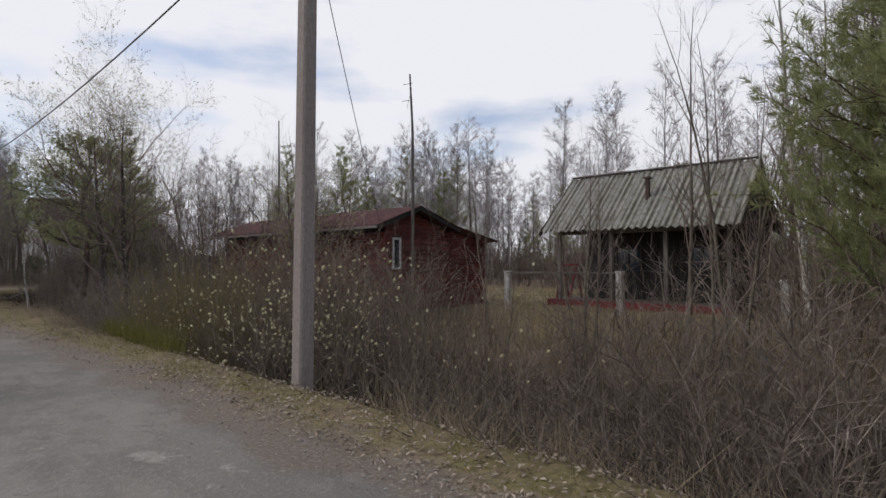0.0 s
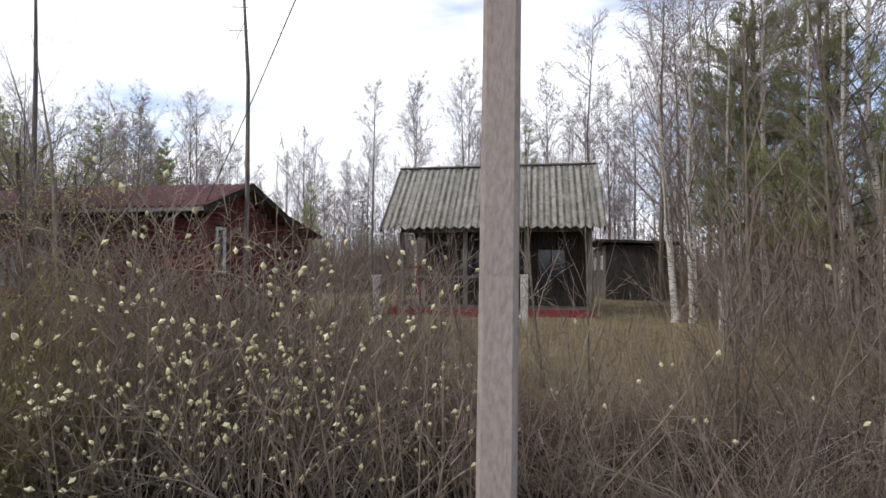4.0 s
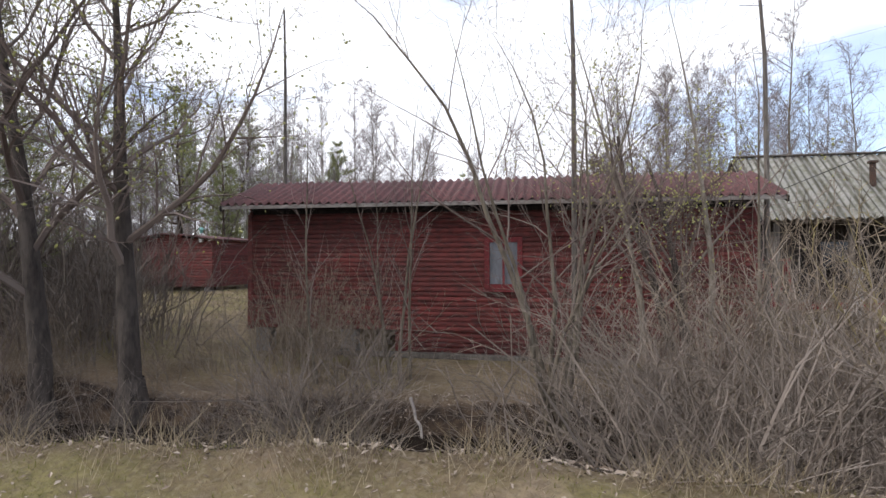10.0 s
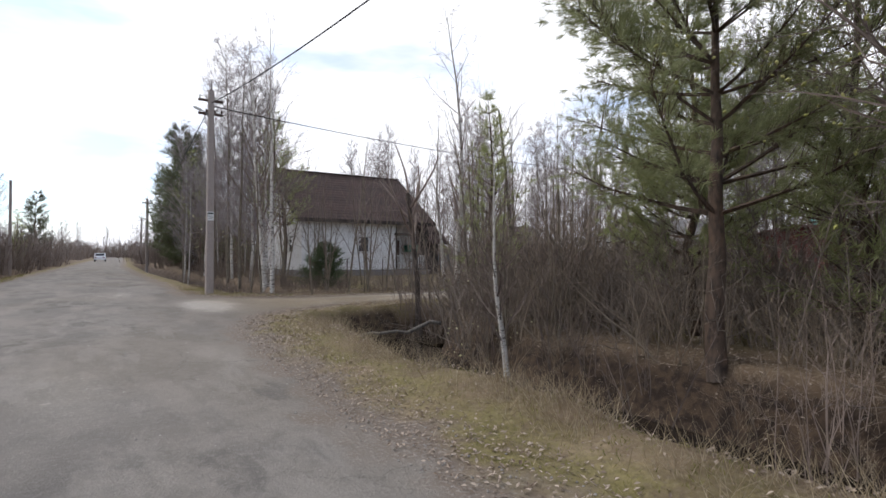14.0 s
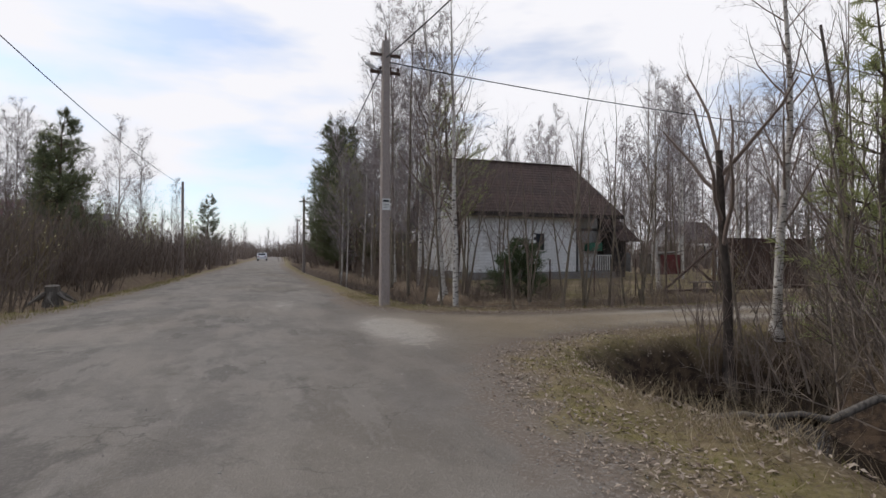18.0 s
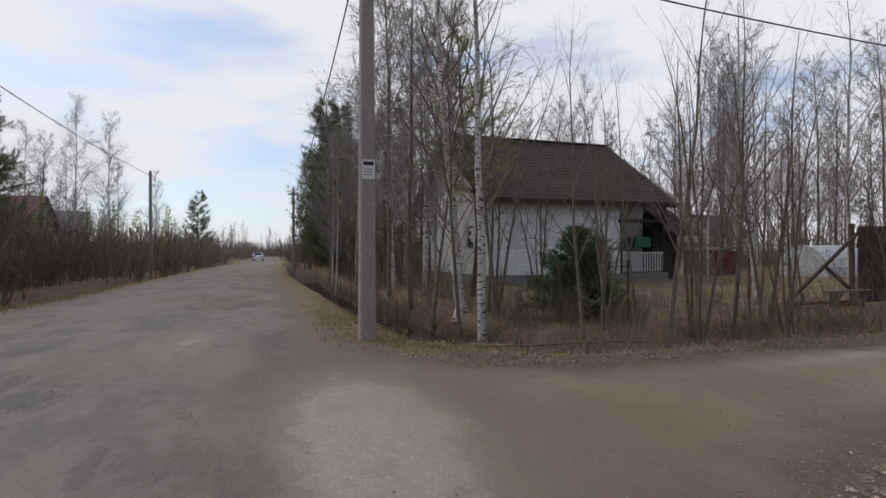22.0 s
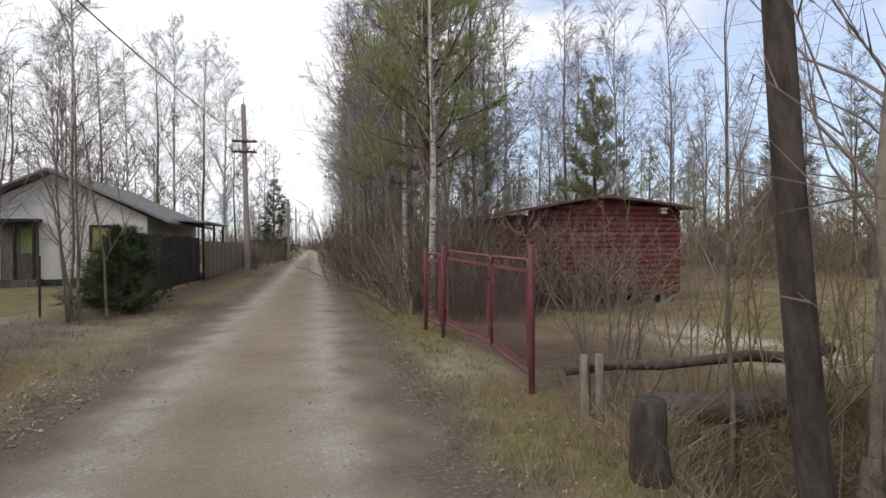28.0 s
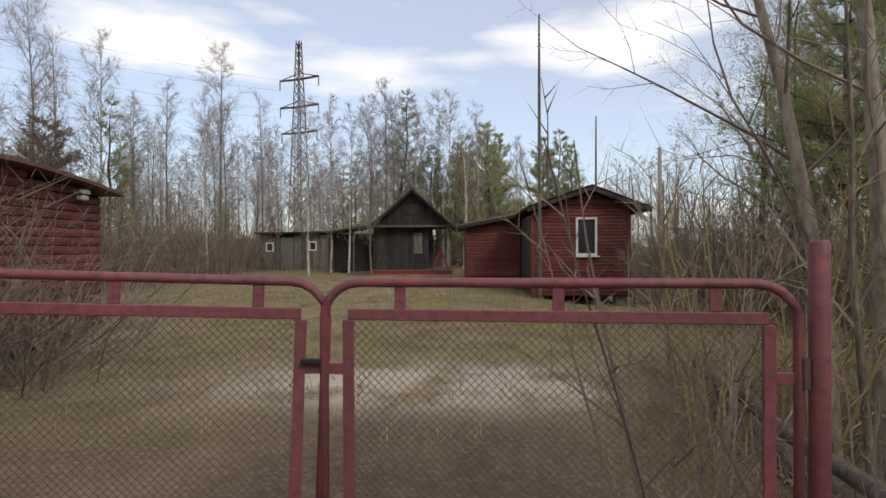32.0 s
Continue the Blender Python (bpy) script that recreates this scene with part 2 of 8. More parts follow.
    green = blend(n, l, noise_fac(n, l, v, 12, 5), (0.15, 0.136, 0.044), (0.24, 0.205, 0.082))
    turf = blend(n, l, noise_fac(n, l, v, 0.45, 5, 0.4, 0.62), straw, green)
    turf = blend(n, l, calc("MULTIPLY", noise_fac(n, l, v, 1.3, 6, 0.46, 0.62), 0.7), turf, (0.12, 0.085, 0.05))
    turf = blend(n, l, calc("MULTIPLY", noise_fac(n, l, v, 31, 4, 0.5, 0.66), 0.45), turf, (0.10, 0.085, 0.045))
    cover = blend(n, l, calc("MULTIPLY", attribute("lawn"), 0.92), soil, turf)
    mossy = calc("MULTIPLY", span(d2, -0.5, -0.8), span(d2, -2.1, -1.6))
    verge = blend(n, l, calc("MULTIPLY", noise_fac(n, l, v, 1.4, 6, 0.45, 0.58), 0.7), straw, green)
    verge = blend(n, l, calc("MULTIPLY", mossy, noise_fac(n, l, v, 1.1, 6, 0.36, 0.52)), verge, green)
    verge = blend(n, l, calc("MULTIPLY", noise_fac(n, l, v, 3.1, 6, 0.5, 0.64), 0.6), verge, (0.15, 0.11, 0.075))
    verge = blend(n, l, calc("MULTIPLY", noise_fac(n, l, v, 26, 5, 0.5, 0.62), 0.5), verge, (0.11, 0.085, 0.055))
    near_road = calc("MULTIPLY", span(d2, -1.9, -0.7), 0.8)
    cover = blend(n, l, near_road, cover, verge)
    cover = blend(n, l, attribute("ditch"), cover, blend(n, l, noise_fac(n, l, v, 7, 6, 0.4, 0.6), (0.03, 0.021, 0.016), (0.085, 0.058, 0.038)))
    cover = blend(n, l, calc("MULTIPLY", attribute("sand"), noise_fac(n, l, v, 1.2, 5, 0.35, 0.5)), cover, (0.43, 0.38, 0.31))
    gravel_edge = blend(n, l, pebble, (0.175, 0.143, 0.115), (0.31, 0.28, 0.245))
    gravel_edge = blend(n, l, calc("MULTIPLY", attribute("lane"), 0.8), gravel_edge, blend(n, l, pebble, (0.12, 0.09, 0.065), (0.24, 0.20, 0.16)))
    cover = blend(n, l, span(d2, -0.8, -0.25), cover, gravel_edge)
    col = blend(n, l, span(d2, -0.12, 0.22), cover, road)
    l.new(col, b.inputs["Base Color"])
    relief(n, l, b, calc("ADD", pebble, calc("MULTIPLY", grain, 0.5)), 0.5, 0.025)
    return m


def slate_material(pitch):
    """Wavy grey slate with mossy flecks; darker stripes repeat along world x at pitch."""
    m, n, l, b = nodes_of("mossy_grey_slate", 0.9, 0, 0.25)
    v = coords(n, l)
    col = blend(n, l, noise_fac(n, l, v, 1.0), (0.36, 0.345, 0.315), (0.27, 0.26, 0.235))
    col = blend(n, l, noise_fac(n, l, v, 7, 6, 0.45, 0.72), col, (0.17, 0.17, 0.115))
    # darker stripes along x, their strength varied by noise
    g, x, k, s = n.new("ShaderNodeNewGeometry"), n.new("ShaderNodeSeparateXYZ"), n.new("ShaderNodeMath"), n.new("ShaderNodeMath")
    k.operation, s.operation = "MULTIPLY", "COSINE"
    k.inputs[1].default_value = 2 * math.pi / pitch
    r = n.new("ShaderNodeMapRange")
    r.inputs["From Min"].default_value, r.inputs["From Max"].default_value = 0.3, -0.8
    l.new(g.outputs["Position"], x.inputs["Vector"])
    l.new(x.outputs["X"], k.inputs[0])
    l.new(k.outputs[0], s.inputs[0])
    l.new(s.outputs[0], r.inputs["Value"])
    stripes = n.new("ShaderNodeMath")
    stripes.operation = "MULTIPLY"
    l.new(r.outputs["Result"], stripes.inputs[0])
    l.new(noise_fac(n, l, v, 2.2, 4, 0.15, 0.6), stripes.inputs[1])
    col = blend(n, l, stripes.outputs[0], col, (0.085, 0.08, 0.06))
    l.new(col, b.inputs["Base Color"])
    relief(n, l, b, noise_fac(n, l, v, 30), 0.3)
    return m


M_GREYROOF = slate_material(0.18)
M_GROUND = ground_material()
M_BIRCH = birch_bark()
M_BARK = surface("grey_brown_bark", (0.165, 0.135, 0.098), (0.24, 0.205, 0.155), (0.075, 0.06, 0.045), 0.9, 3, 18, (1, 1, 0.3), 0.6)
M_MINT = surface("mint_paint", (0.22, 0.47, 0.39), (0.26, 0.52, 0.43), (0.16, 0.34, 0.28), 0.6, 3, 20, (1, 1, 1), 0.1)
M_ALDER = surface("smooth_grey_bark", (0.25, 0.215, 0.17), (0.33, 0.295, 0.245), (0.13, 0.105, 0.08), 0.9, 3, 18, (1, 1, 0.4), 0.45)
M_RAIL = surface("dark_peeled_wood", (0.082, 0.062, 0.052), (0.125, 0.10, 0.085), (0.04, 0.03, 0.026), 0.75, 3, 22, (1, 1, 1), 0.35)
M_PALEPOST = surface("pale_split_wood", (0.27, 0.24, 0.20), (0.36, 0.325, 0.28), (0.13, 0.11, 0.09), 0.9, 2, 26, (1, 1, 0.15), 0.5)
M_DARKBARK = surface("dark_rough_bark", (0.075, 0.06, 0.05), (0.115, 0.095, 0.08), (0.035, 0.028, 0.024), 0.92, 3, 18, (1, 1, 0.3), 0.8)
M_PINEBARK = surface("pine_bark", (0.135, 0.088, 0.06), (0.09, 0.068, 0.054), (0.04, 0.031, 0.026), 0.9, 2, 16, (1, 1, 0.35), 0.6)
M_TWIG = leafy("birch_twigs", (0.15, 0.112, 0.094), (0.25, 0.20, 0.17), 0.85)
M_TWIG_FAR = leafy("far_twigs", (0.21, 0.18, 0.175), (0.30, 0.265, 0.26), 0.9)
M_UNDERWOOD = leafy("underwood", (0.16, 0.125, 0.105), (0.24, 0.20, 0.17), 0.9)
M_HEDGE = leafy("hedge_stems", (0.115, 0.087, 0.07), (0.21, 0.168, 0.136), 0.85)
M_SHRUB = leafy("brown_stems", (0.16, 0.124, 0.092), (0.295, 0.238, 0.176), 0.8)
M_GREYSTEM = leafy("grey_stems", (0.14, 0.114, 0.094), (0.275, 0.228, 0.19), 0.8)
M_OLIVE = leafy("olive_stems", (0.165, 0.13, 0.06), (0.27, 0.222, 0.11), 0.75)
M_BUD = leafy("spring_buds", (0.25, 0.26, 0.06), (0.42, 0.40, 0.16), 0.6)
M_CATKIN = leafy("catkins", (0.46, 0.42, 0.22), (0.68, 0.63, 0.40), 0.8)
M_NEEDLE = leafy("pine_needles", (0.205, 0.23, 0.095), (0.40, 0.415, 0.20), 0.6, 0.45)
M_PALENEEDLE = leafy("pale_pine_needles", (0.26, 0.285, 0.13), (0.46, 0.475, 0.26), 0.6, 0.5)
M_DARKNEEDLE = leafy("dark_pine_needles", (0.085, 0.105, 0.05), (0.19, 0.205, 0.11), 0.6, 0.25)
M_SPRUCE = leafy("spruce_needles", (0.045, 0.066, 0.030), (0.115, 0.15, 0.075), 0.6, 0.2)
M_STRAW = leafy("dry_grass", (0.25, 0.19, 0.112), (0.46, 0.385, 0.265), 0.8, 0.3)
M_GRASS = leafy("green_grass", (0.125, 0.13, 0.03), (0.26, 0.24, 0.07), 0.7, 0.3)
M_LEAF = leafy("fallen_leaves", (0.105, 0.07, 0.048), (0.47, 0.39, 0.31), 0.8)
M_STONE = leafy("loose_stones", (0.22, 0.20, 0.18), (0.42, 0.395, 0.36), 0.9)
M_CONCRETE = surface("pole_concrete", (0.31, 0.26, 0.235), (0.36, 0.315, 0.285), (0.24, 0.20, 0.18), 0.9, 1.2, 40, (1, 1, 0.4), 0.3)
M_OLDWOOD = surface("weathered_wood", (0.13, 0.115, 0.10), (0.20, 0.18, 0.155), (0.06, 0.05, 0.045), 0.9, 2, 26, (1, 1, 0.12), 0.5, by_object=0.2)
M_DARKWOOD = surface("dark_weathered_boards", (0.032, 0.027, 0.025), (0.054, 0.047, 0.043), (0.016, 0.014, 0.013), 0.88, 2, 22, (1, 1, 0.15), 0.4, by_object=0.3)
M_RED = surface("red_painted_boards", (0.195, 0.045, 0.04), (0.13, 0.038, 0.034), (0.07, 0.03, 0.028), 0.75, 1.2, 16, (0.35, 0.35, 1), 0.35, by_object=0.22)
M_REDTRIM = surface("bright_red_paint", (0.24, 0.03, 0.035), (0.17, 0.028, 0.03), (0.09, 0.02, 0.02), 0.65, 2, 25, (1, 1, 1), 0.2)
M_REDROOF = surface("red_painted_slate", (0.17, 0.075, 0.072), (0.125, 0.06, 0.06), (0.08, 0.05, 0.05), 0.8, 0.9, 11, (1, 1, 1), 0.25, by_object=0.1)
M_SOFFIT = surface("pale_board", (0.34, 0.31, 0.28), (0.25, 0.22, 0.20), (0.15, 0.13, 0.12), 0.85, 2, 20, (0.4, 1, 1), 0.3)
M_WHITE = surface("white_paint", (0.74, 0.74, 0.72), (0.62, 0.61, 0.58), (0.45, 0.43, 0.40), 0.6, 2, 30, (1, 1, 1), 0.15)
M_WHITEBRICK = surface("whitewashed_brick", (0.84, 0.835, 0.83), (0.76, 0.755, 0.745), (0.60, 0.59, 0.575), 0.9, 1.1, 9, (1, 1, 1), 0.3, by_object=0.05)
M_MORTAR = surface("pale_mortar", (0.66, 0.65, 0.64), (0.58, 0.57, 0.56), (0.46, 0.45, 0.44), 0.95, 2, 30, (1, 1, 1), 0.3)
M_BROWNROOF = surface("brown_shingles", (0.085, 0.05, 0.042), (0.06, 0.04, 0.034), (0.035, 0.026, 0.024), 0.9, 1.0, 10, (1, 1, 1), 0.3, by_object=0.18)
M_BASE = surface("grey_foundation", (0.27, 0.26, 0.25), (0.2, 0.195, 0.19), (0.12, 0.115, 0.11), 0.95, 2, 20, (1, 1, 1), 0.4)
M_GATE = surface("rose_red_gate_paint", (0.215, 0.06, 0.075), (0.165, 0.05, 0.06), (0.10, 0.042, 0.045), 0.55, 3, 30, (1, 1, 1), 0.15, spec=0.4)
M_WIRE = surface("black_cable", (0.02, 0.02, 0.022), (0.035, 0.035, 0.035), None, 0.6, 4, 40, (1, 1, 1), 0.1)
M_STEEL = surface("galvanised_steel", (0.30, 0.31, 0.32), (0.23, 0.235, 0.24), (0.15, 0.14, 0.13), 0.5, 3, 20, (1, 1, 1), 0.1, metal=0.7)
M_RUST = surface("dark_rusty_steel", (0.075, 0.05, 0.04), (0.05, 0.04, 0.036), (0.10, 0.05, 0.03), 0.75, 3, 25, (1, 1, 1), 0.3, by_object=0.15)
M_MESHWIRE = surface("rusty_mesh", (0.14, 0.085, 0.075), (0.10, 0.06, 0.055), (0.07, 0.05, 0.04), 0.7, 3, 30, (1, 1, 1), 0.1)
M_CERAMIC = surface("porcelain", (0.72, 0.72, 0.70), (0.6, 0.6, 0.58), (0.5, 0.5, 0.48), 0.25, 3, 30, (1, 1, 1), 0, spec=0.5)
M_CAR = surface("white_car_paint", (0.75, 0.76, 0.78), (0.70, 0.71, 0.73), (0.66, 0.67, 0.69), 0.25, 3, 30, (1, 1, 1), 0, spec=0.5)
M_RUBBER = surface("black_rubber", (0.02, 0.02, 0.02), (0.03, 0.03, 0.03), None, 0.8, 3, 30, (1, 1, 1), 0.2)
M_GREEN = surface("green_paint", (0.06, 0.22, 0.15), (0.05, 0.17, 0.12), (0.04, 0.12, 0.09), 0.6, 3, 30, (1, 1, 1), 0.1)
M_PANE = surface("dusty_window_pane", (0.20, 0.21, 0.235), (0.14, 0.15, 0.17), (0.09, 0.095, 0.105), 0.3, 3, 12, (1, 1, 0.3), 0.05, spec=0.5)
M_FILM = surface("cloudy_plastic_film", (0.68, 0.69, 0.69), (0.6, 0.61, 0.61), (0.35, 0.36, 0.35), 0.35, 2, 10, (1, 1, 1), 0.2, spec=0.5)
M_DARKBASE = surface("dark_base", (0.06, 0.07, 0.068), (0.05, 0.055, 0.055), (0.03, 0.034, 0.034), 0.8, 3, 30, (1, 1, 1), 0.2)
M_CURTAIN = surface("greenish_curtain", (0.30, 0.33, 0.12), (0.22, 0.25, 0.09), (0.15, 0.17, 0.07), 0.9, 3, 20, (1, 1, 0.2), 0.2)
M_PINKROOF = surface("dull_pink_metal", (0.25, 0.10, 0.11), (0.2, 0.08, 0.09), (0.15, 0.07, 0.07), 0.6, 1, 10, (1, 1, 1), 0.1)
M_POST = surface("flaking_grey_white_paint", (0.55, 0.53, 0.50), (0.42, 0.40, 0.37), (0.24, 0.22, 0.20), 0.8, 3, 22, (1, 1, 0.5), 0.3)
M_PAPER = surface("paper_notice", (0.72, 0.72, 0.70), (0.62, 0.62, 0.60), (0.5, 0.5, 0.48), 0.8, 5, 60, (1, 1, 1), 0.05)
M_BLACK = surface("black_ink", (0.02, 0.02, 0.02), (0.03, 0.03, 0.03), None, 0.8, 3, 30, (1, 1, 1), 0)


def glass_material():
    m, n, l, b = nodes_of("window_glass", 0.06, 0, 0.6)
    b.inputs["Base Color"].default_value = (0.03, 0.035, 0.045, 1)
    return m


def water_material():
    m, n, l, b = nodes_of("ditch_water", 0.04, 0, 0.5)
    b.inputs["Base Color"].default_value = (0.018, 0.014, 0.011, 1)
    relief(n, l, b, noise_fac(n, l, coords(n, l), 3, 2), 0.02)
    return m


M_GLASS = glass_material()
M_WATER = water_material()


# ---- mesh building ----
class Geo:
    def __init__(self):
        self.v, self.f = [], []

    def box(self, x0, x1, y0, y1, z0, z1, c=0.0):
        self.obox(Matrix.Translation(((x0 + x1) / 2, (y0 + y1) / 2, (z0 + z1) / 2)), x1 - x0, y1 - y0, z1 - z0, c)

    def obox(self, m, sx, sy, sz, c=0.0):
        """A box of these sizes round the origin of m, its edges cut back by c."""
        n = len(self.v)
        if c <= 0:
            self.v += [m @ Vector((sx * i / 2, sy * j / 2, sz * k / 2)) for i in (-1, 1) for j in (-1, 1) for k in (-1, 1)]
            self.f += [tuple(n + q for q in face) for face in ((0, 1, 3, 2), (4, 6, 7, 5), (0, 4, 5, 1), (2, 3, 7, 6), (0, 2, 6, 4), (1, 5, 7, 3))]
            return
        s = (sx / 2, sy / 2, sz / 2)
        at = {}
        for i in (-1, 1):
            for j in (-1, 1):
                for k in (-1, 1):
                    for axis in range(3):
                        p = [(s[a] - (0 if a == axis else c)) * (i, j, k)[a] for a in range(3)]
                        at[i, j, k, axis] = len(self.v)
                        self.v.append(m @ Vector(p))
        for axis in range(3):
            a, b = (axis + 1) % 3, (axis + 2) % 3
            for side in (-1, 1):
                def key(u, w, ax):
                    q = [0, 0, 0]
                    q[axis], q[a], q[b] = side, u, w
                    return at[(*q, ax)]
                loop = [key(-1, -1, axis), key(1, -1, axis), key(1, 1, axis), key(-1, 1, axis)]
                self.f.append(tuple(loop if side > 0 else loop[::-1]))
            for u in (-1, 1):
                for w in (-1, 1):
                    def corner(e, ax):
                        q = [0, 0, 0]
                        q[axis], q[a], q[b] = e, u, w
                        return at[(*q, ax)]
                    self.f.append((corner(-1, a), corner(1, a), corner(1, b), corner(-1, b)))
        for i in (-1, 1):
            for j in (-1, 1):
                for k in (-1, 1):
                    self.f.append((at[i, j, k, 0], at[i, j, k, 1], at[i, j, k, 2]))

    def beam(self, p, q, w, h, c=0.0, up=(0, 0, 1)):
        """A bar from p to q, w wide and h high."""
        p, q = Vector(p), Vector(q)
        x = (q - p).normalized()
        y = Vector(up).cross(x)
        y = y.normalized() if y.length > 1e-4 else Vector((0, 1, 0))
        z = x.cross(y)
        m = Matrix((x, y, z)).transposed().to_4x4()
        m.translation = (p + q) / 2
        self.obox(m, (q - p).length, w, h, c)

    def tube(self, pts, radii, n=6, cap=True, point=False):
        pts = [Vector(p) for p in pts]
        rings = []
        for i, p in enumerate(pts):
            d = (pts[min(i + 1, len(pts) - 1)] - pts[max(i - 1, 0)])
            d = d.normalized() if d.length > 1e-9 else Vector((0, 0, 1))
            a = d.cross(Vector((0, 0, 1)) if abs(d.z) < 0.9 else Vector((1, 0, 0))).normalized()
            b = d.cross(a)
            if point and i == len(pts) - 1:
                rings.append([len(self.v)])
                self.v.append(p)
                continue
            rings.append(range(len(self.v), len(self.v) + n))
            r = radii[i]
            for k in range(n):
                t = 2 * math.pi * k / n
                self.v.append(p + a * (r * math.cos(t)) + b * (r * math.sin(t)))
        for r0, r1 in zip(rings, rings[1:]):
            for k in range(n):
                if len(r1) == 1:
                    self.f.append((r0[k], r0[(k + 1) % n], r1[0]))
                else:
                    self.f.append((r0[k], r0[(k + 1) % n], r1[(k + 1) % n], r1[k]))
        if cap:
            self.f.append(tuple(reversed(rings[0])))
            if len(rings[-1]) > 1:
                self.f.append(tuple(rings[-1]))

    def blob(self, c, sx, sy, sz, m=None):
        """A small six-cornered body, for buds and catkins."""
        n, c = len(self.v), Vector(c)
        for p in ((sx, 0, 0), (-sx, 0, 0), (0, sy, 0), (0, -sy, 0), (0, 0, sz), (0, 0, -sz)):
            self.v.append(c + (m @ Vector(p) if m else Vector(p)))
        self.f += [tuple(n + q for q in t) for t in ((0, 2, 4), (2, 1, 4), (1, 3, 4), (3, 0, 4), (2, 0, 5), (1, 2, 5), (3, 1, 5), (0, 3, 5))]

    def poly(self, pts, thick):
        """A flat plate: the outline pts, pushed out by the vector thick."""
        n, k, t = len(self.v), len(pts), Vector(thick)
        self.v += [Vector(p) for p in pts] + [Vector(p) + t for p in pts]
        self.f.append(tuple(range(n, n + k)))
        self.f.append(tuple(range(n + 2 * k - 1, n + k - 1, -1)))
        self.f += [(n + i, n + (i + 1) % k, n + k + (i + 1) % k, n + k + i) for i in range(k)]

    def mesh(self, name, material, origin=(0, 0, 0), smooth=False):
        me = bpy.data.meshes.new(name)
        o = Vector(origin)
        me.from_pydata([p - o for p in self.v] if o.length else self.v, [], self.f)
        me.materials.append(material)
        if smooth:
            me.shade_smooth()
        me.update()
        return me


ORIGIN = {}


def thing(name, at, label="", category="", group="", kind=""):
    """An Empty at its base, for a thing made of parts."""
    ob = new(name)
    ob.location = at
    ORIGIN[ob] = Vector(at)
    return tagged(ob, label, category, group, kind)


def part(name, geo, material, parent, label="", smooth=False):
    """One mesh object under a thing or a part; the geometry is in the world's metres."""
    ob = new(name, geo.mesh(name, material, ORIGIN[parent], smooth))
    ob.parent = parent
    ORIGIN[ob] = ORIGIN[parent]
    return tagged(ob, label)


def solid(name, geo, material, at, label="", category="", group="", kind="", smooth=False):
    """A thing that is one mesh."""
    ob = new(name, geo.mesh(name, material, at, smooth))
    ob.location = at
    ORIGIN[ob] = Vector(at)
    return tagged(ob, label, category, group, kind)


def soup(name, tris, material, label, category, kind="stuff"):
    """One object out of an array of triangles (n, 3, 3)."""
    tris = np.asarray(tris, np.float32)
    k = len(tris)
    me = bpy.data.meshes.new(name)
    me.vertices.add(3 * k)
    me.vertices.foreach_set("co", tris.reshape(-1))
    me.loops.add(3 * k)
    me.loops.foreach_set("vertex_index", np.arange(3 * k, dtype=np.int32))
    me.polygons.add(k)
    me.polygons.foreach_set("loop_start", np.arange(0, 3 * k, 3, dtype=np.int32))
    me.materials.append(material)
    me.update(calc_edges=True)
    return tagged(new(name, me), label, category, "", kind)


# ---- ground ----
NORTH_EDGE = ((-220, 13), (-105, 5.5), (-84, 4.05), (-60, 3.2), (-38, 2.8), (-34, 2.5), (-24, 2.1), (-21.6, 1.9), (-18, 1.6), (-14.5, 1.55), (-6, 2.3), (3, 2.65), (12, 2.5), (80, 2.4))
SOUTH_EDGE = ((-220, 8), (-112, 1), (-76, -1.0), (-51, -2.7), (-33, -4), (-15, -4), (80, -3.8))
DITCHES = (
    (((60, 5.6), (12, 5.6), (4, 5.75), (-4, 5.8), (-8.5, 5.6), (-14, 5.25), (-20, 5.2), (-24, 5.6), (-25.2, 6.0)), 0.95, 1.9),
    (((-25.2, 6.0), (-25.7, 7.0), (-25.75, 9), (-25.7, 12.6)), 0.9, 1.3),
    (((-34.3, 5.55), (-38, 5.35), (-60, 5.55), (-110, 8)), 0.8, 1.25),
    (((-32.7, 6.5), (-32.8, 17)), 0.28, 0.9),
    (((-25.9, 22), (-25.8, 45)), 0.3, 1.0),
    (((-36, -5.6), (-60, -4.2), (-110, -1.4)), 0.5, 1.2),
)


def lin(x, table):
    return np.interp(x, [p[0] for p in table], [p[1] for p in table])


def line_distance(x, y, pts):
    best = np.full(np.shape(x), 1e9)
    for (ax, ay), (bx, by) in zip(pts, pts[1:]):
        t = np.clip(((x - ax) * (bx - ax) + (y - ay) * (by - ay)) / ((bx - ax) ** 2 + (by - ay) ** 2), 0, 1)
        best = np.minimum(best, np.hypot(x - ax - t * (bx - ax), y - ay - t * (by - ay)))
    return best


def road_distance(x, y):
    """Metres inside the edge of road or lane; below zero outside."""
    a = np.minimum(y - lin(x, SOUTH_EDGE), lin(x, NORTH_EDGE) - y)
    w = -31.1 - np.clip((y - 30) / 60, 0, 1) * 0.6
    e = -28.35 + np.clip((y - 30) / 60, 0, 1) * 0.2
    b = np.minimum(np.minimum(x - w, e - x), np.minimum(y + 1.0, 190 - y))
    k = 5.0
    h = np.maximum(k - np.abs(a - b), 0) / k
    return np.maximum(a, b) + h * h * k / 4, b > a


def waves(x, y):
    return 0.5 * np.sin(x * 1.7 + 1.3 * np.sin(y * 0.9)) * np.cos(y * 1.9 + 0.8 * np.sin(x * 1.1)) + 0.3 * np.sin(x * 4.3 + y * 2.1) * np.cos(y * 3.7 - x * 1.3)


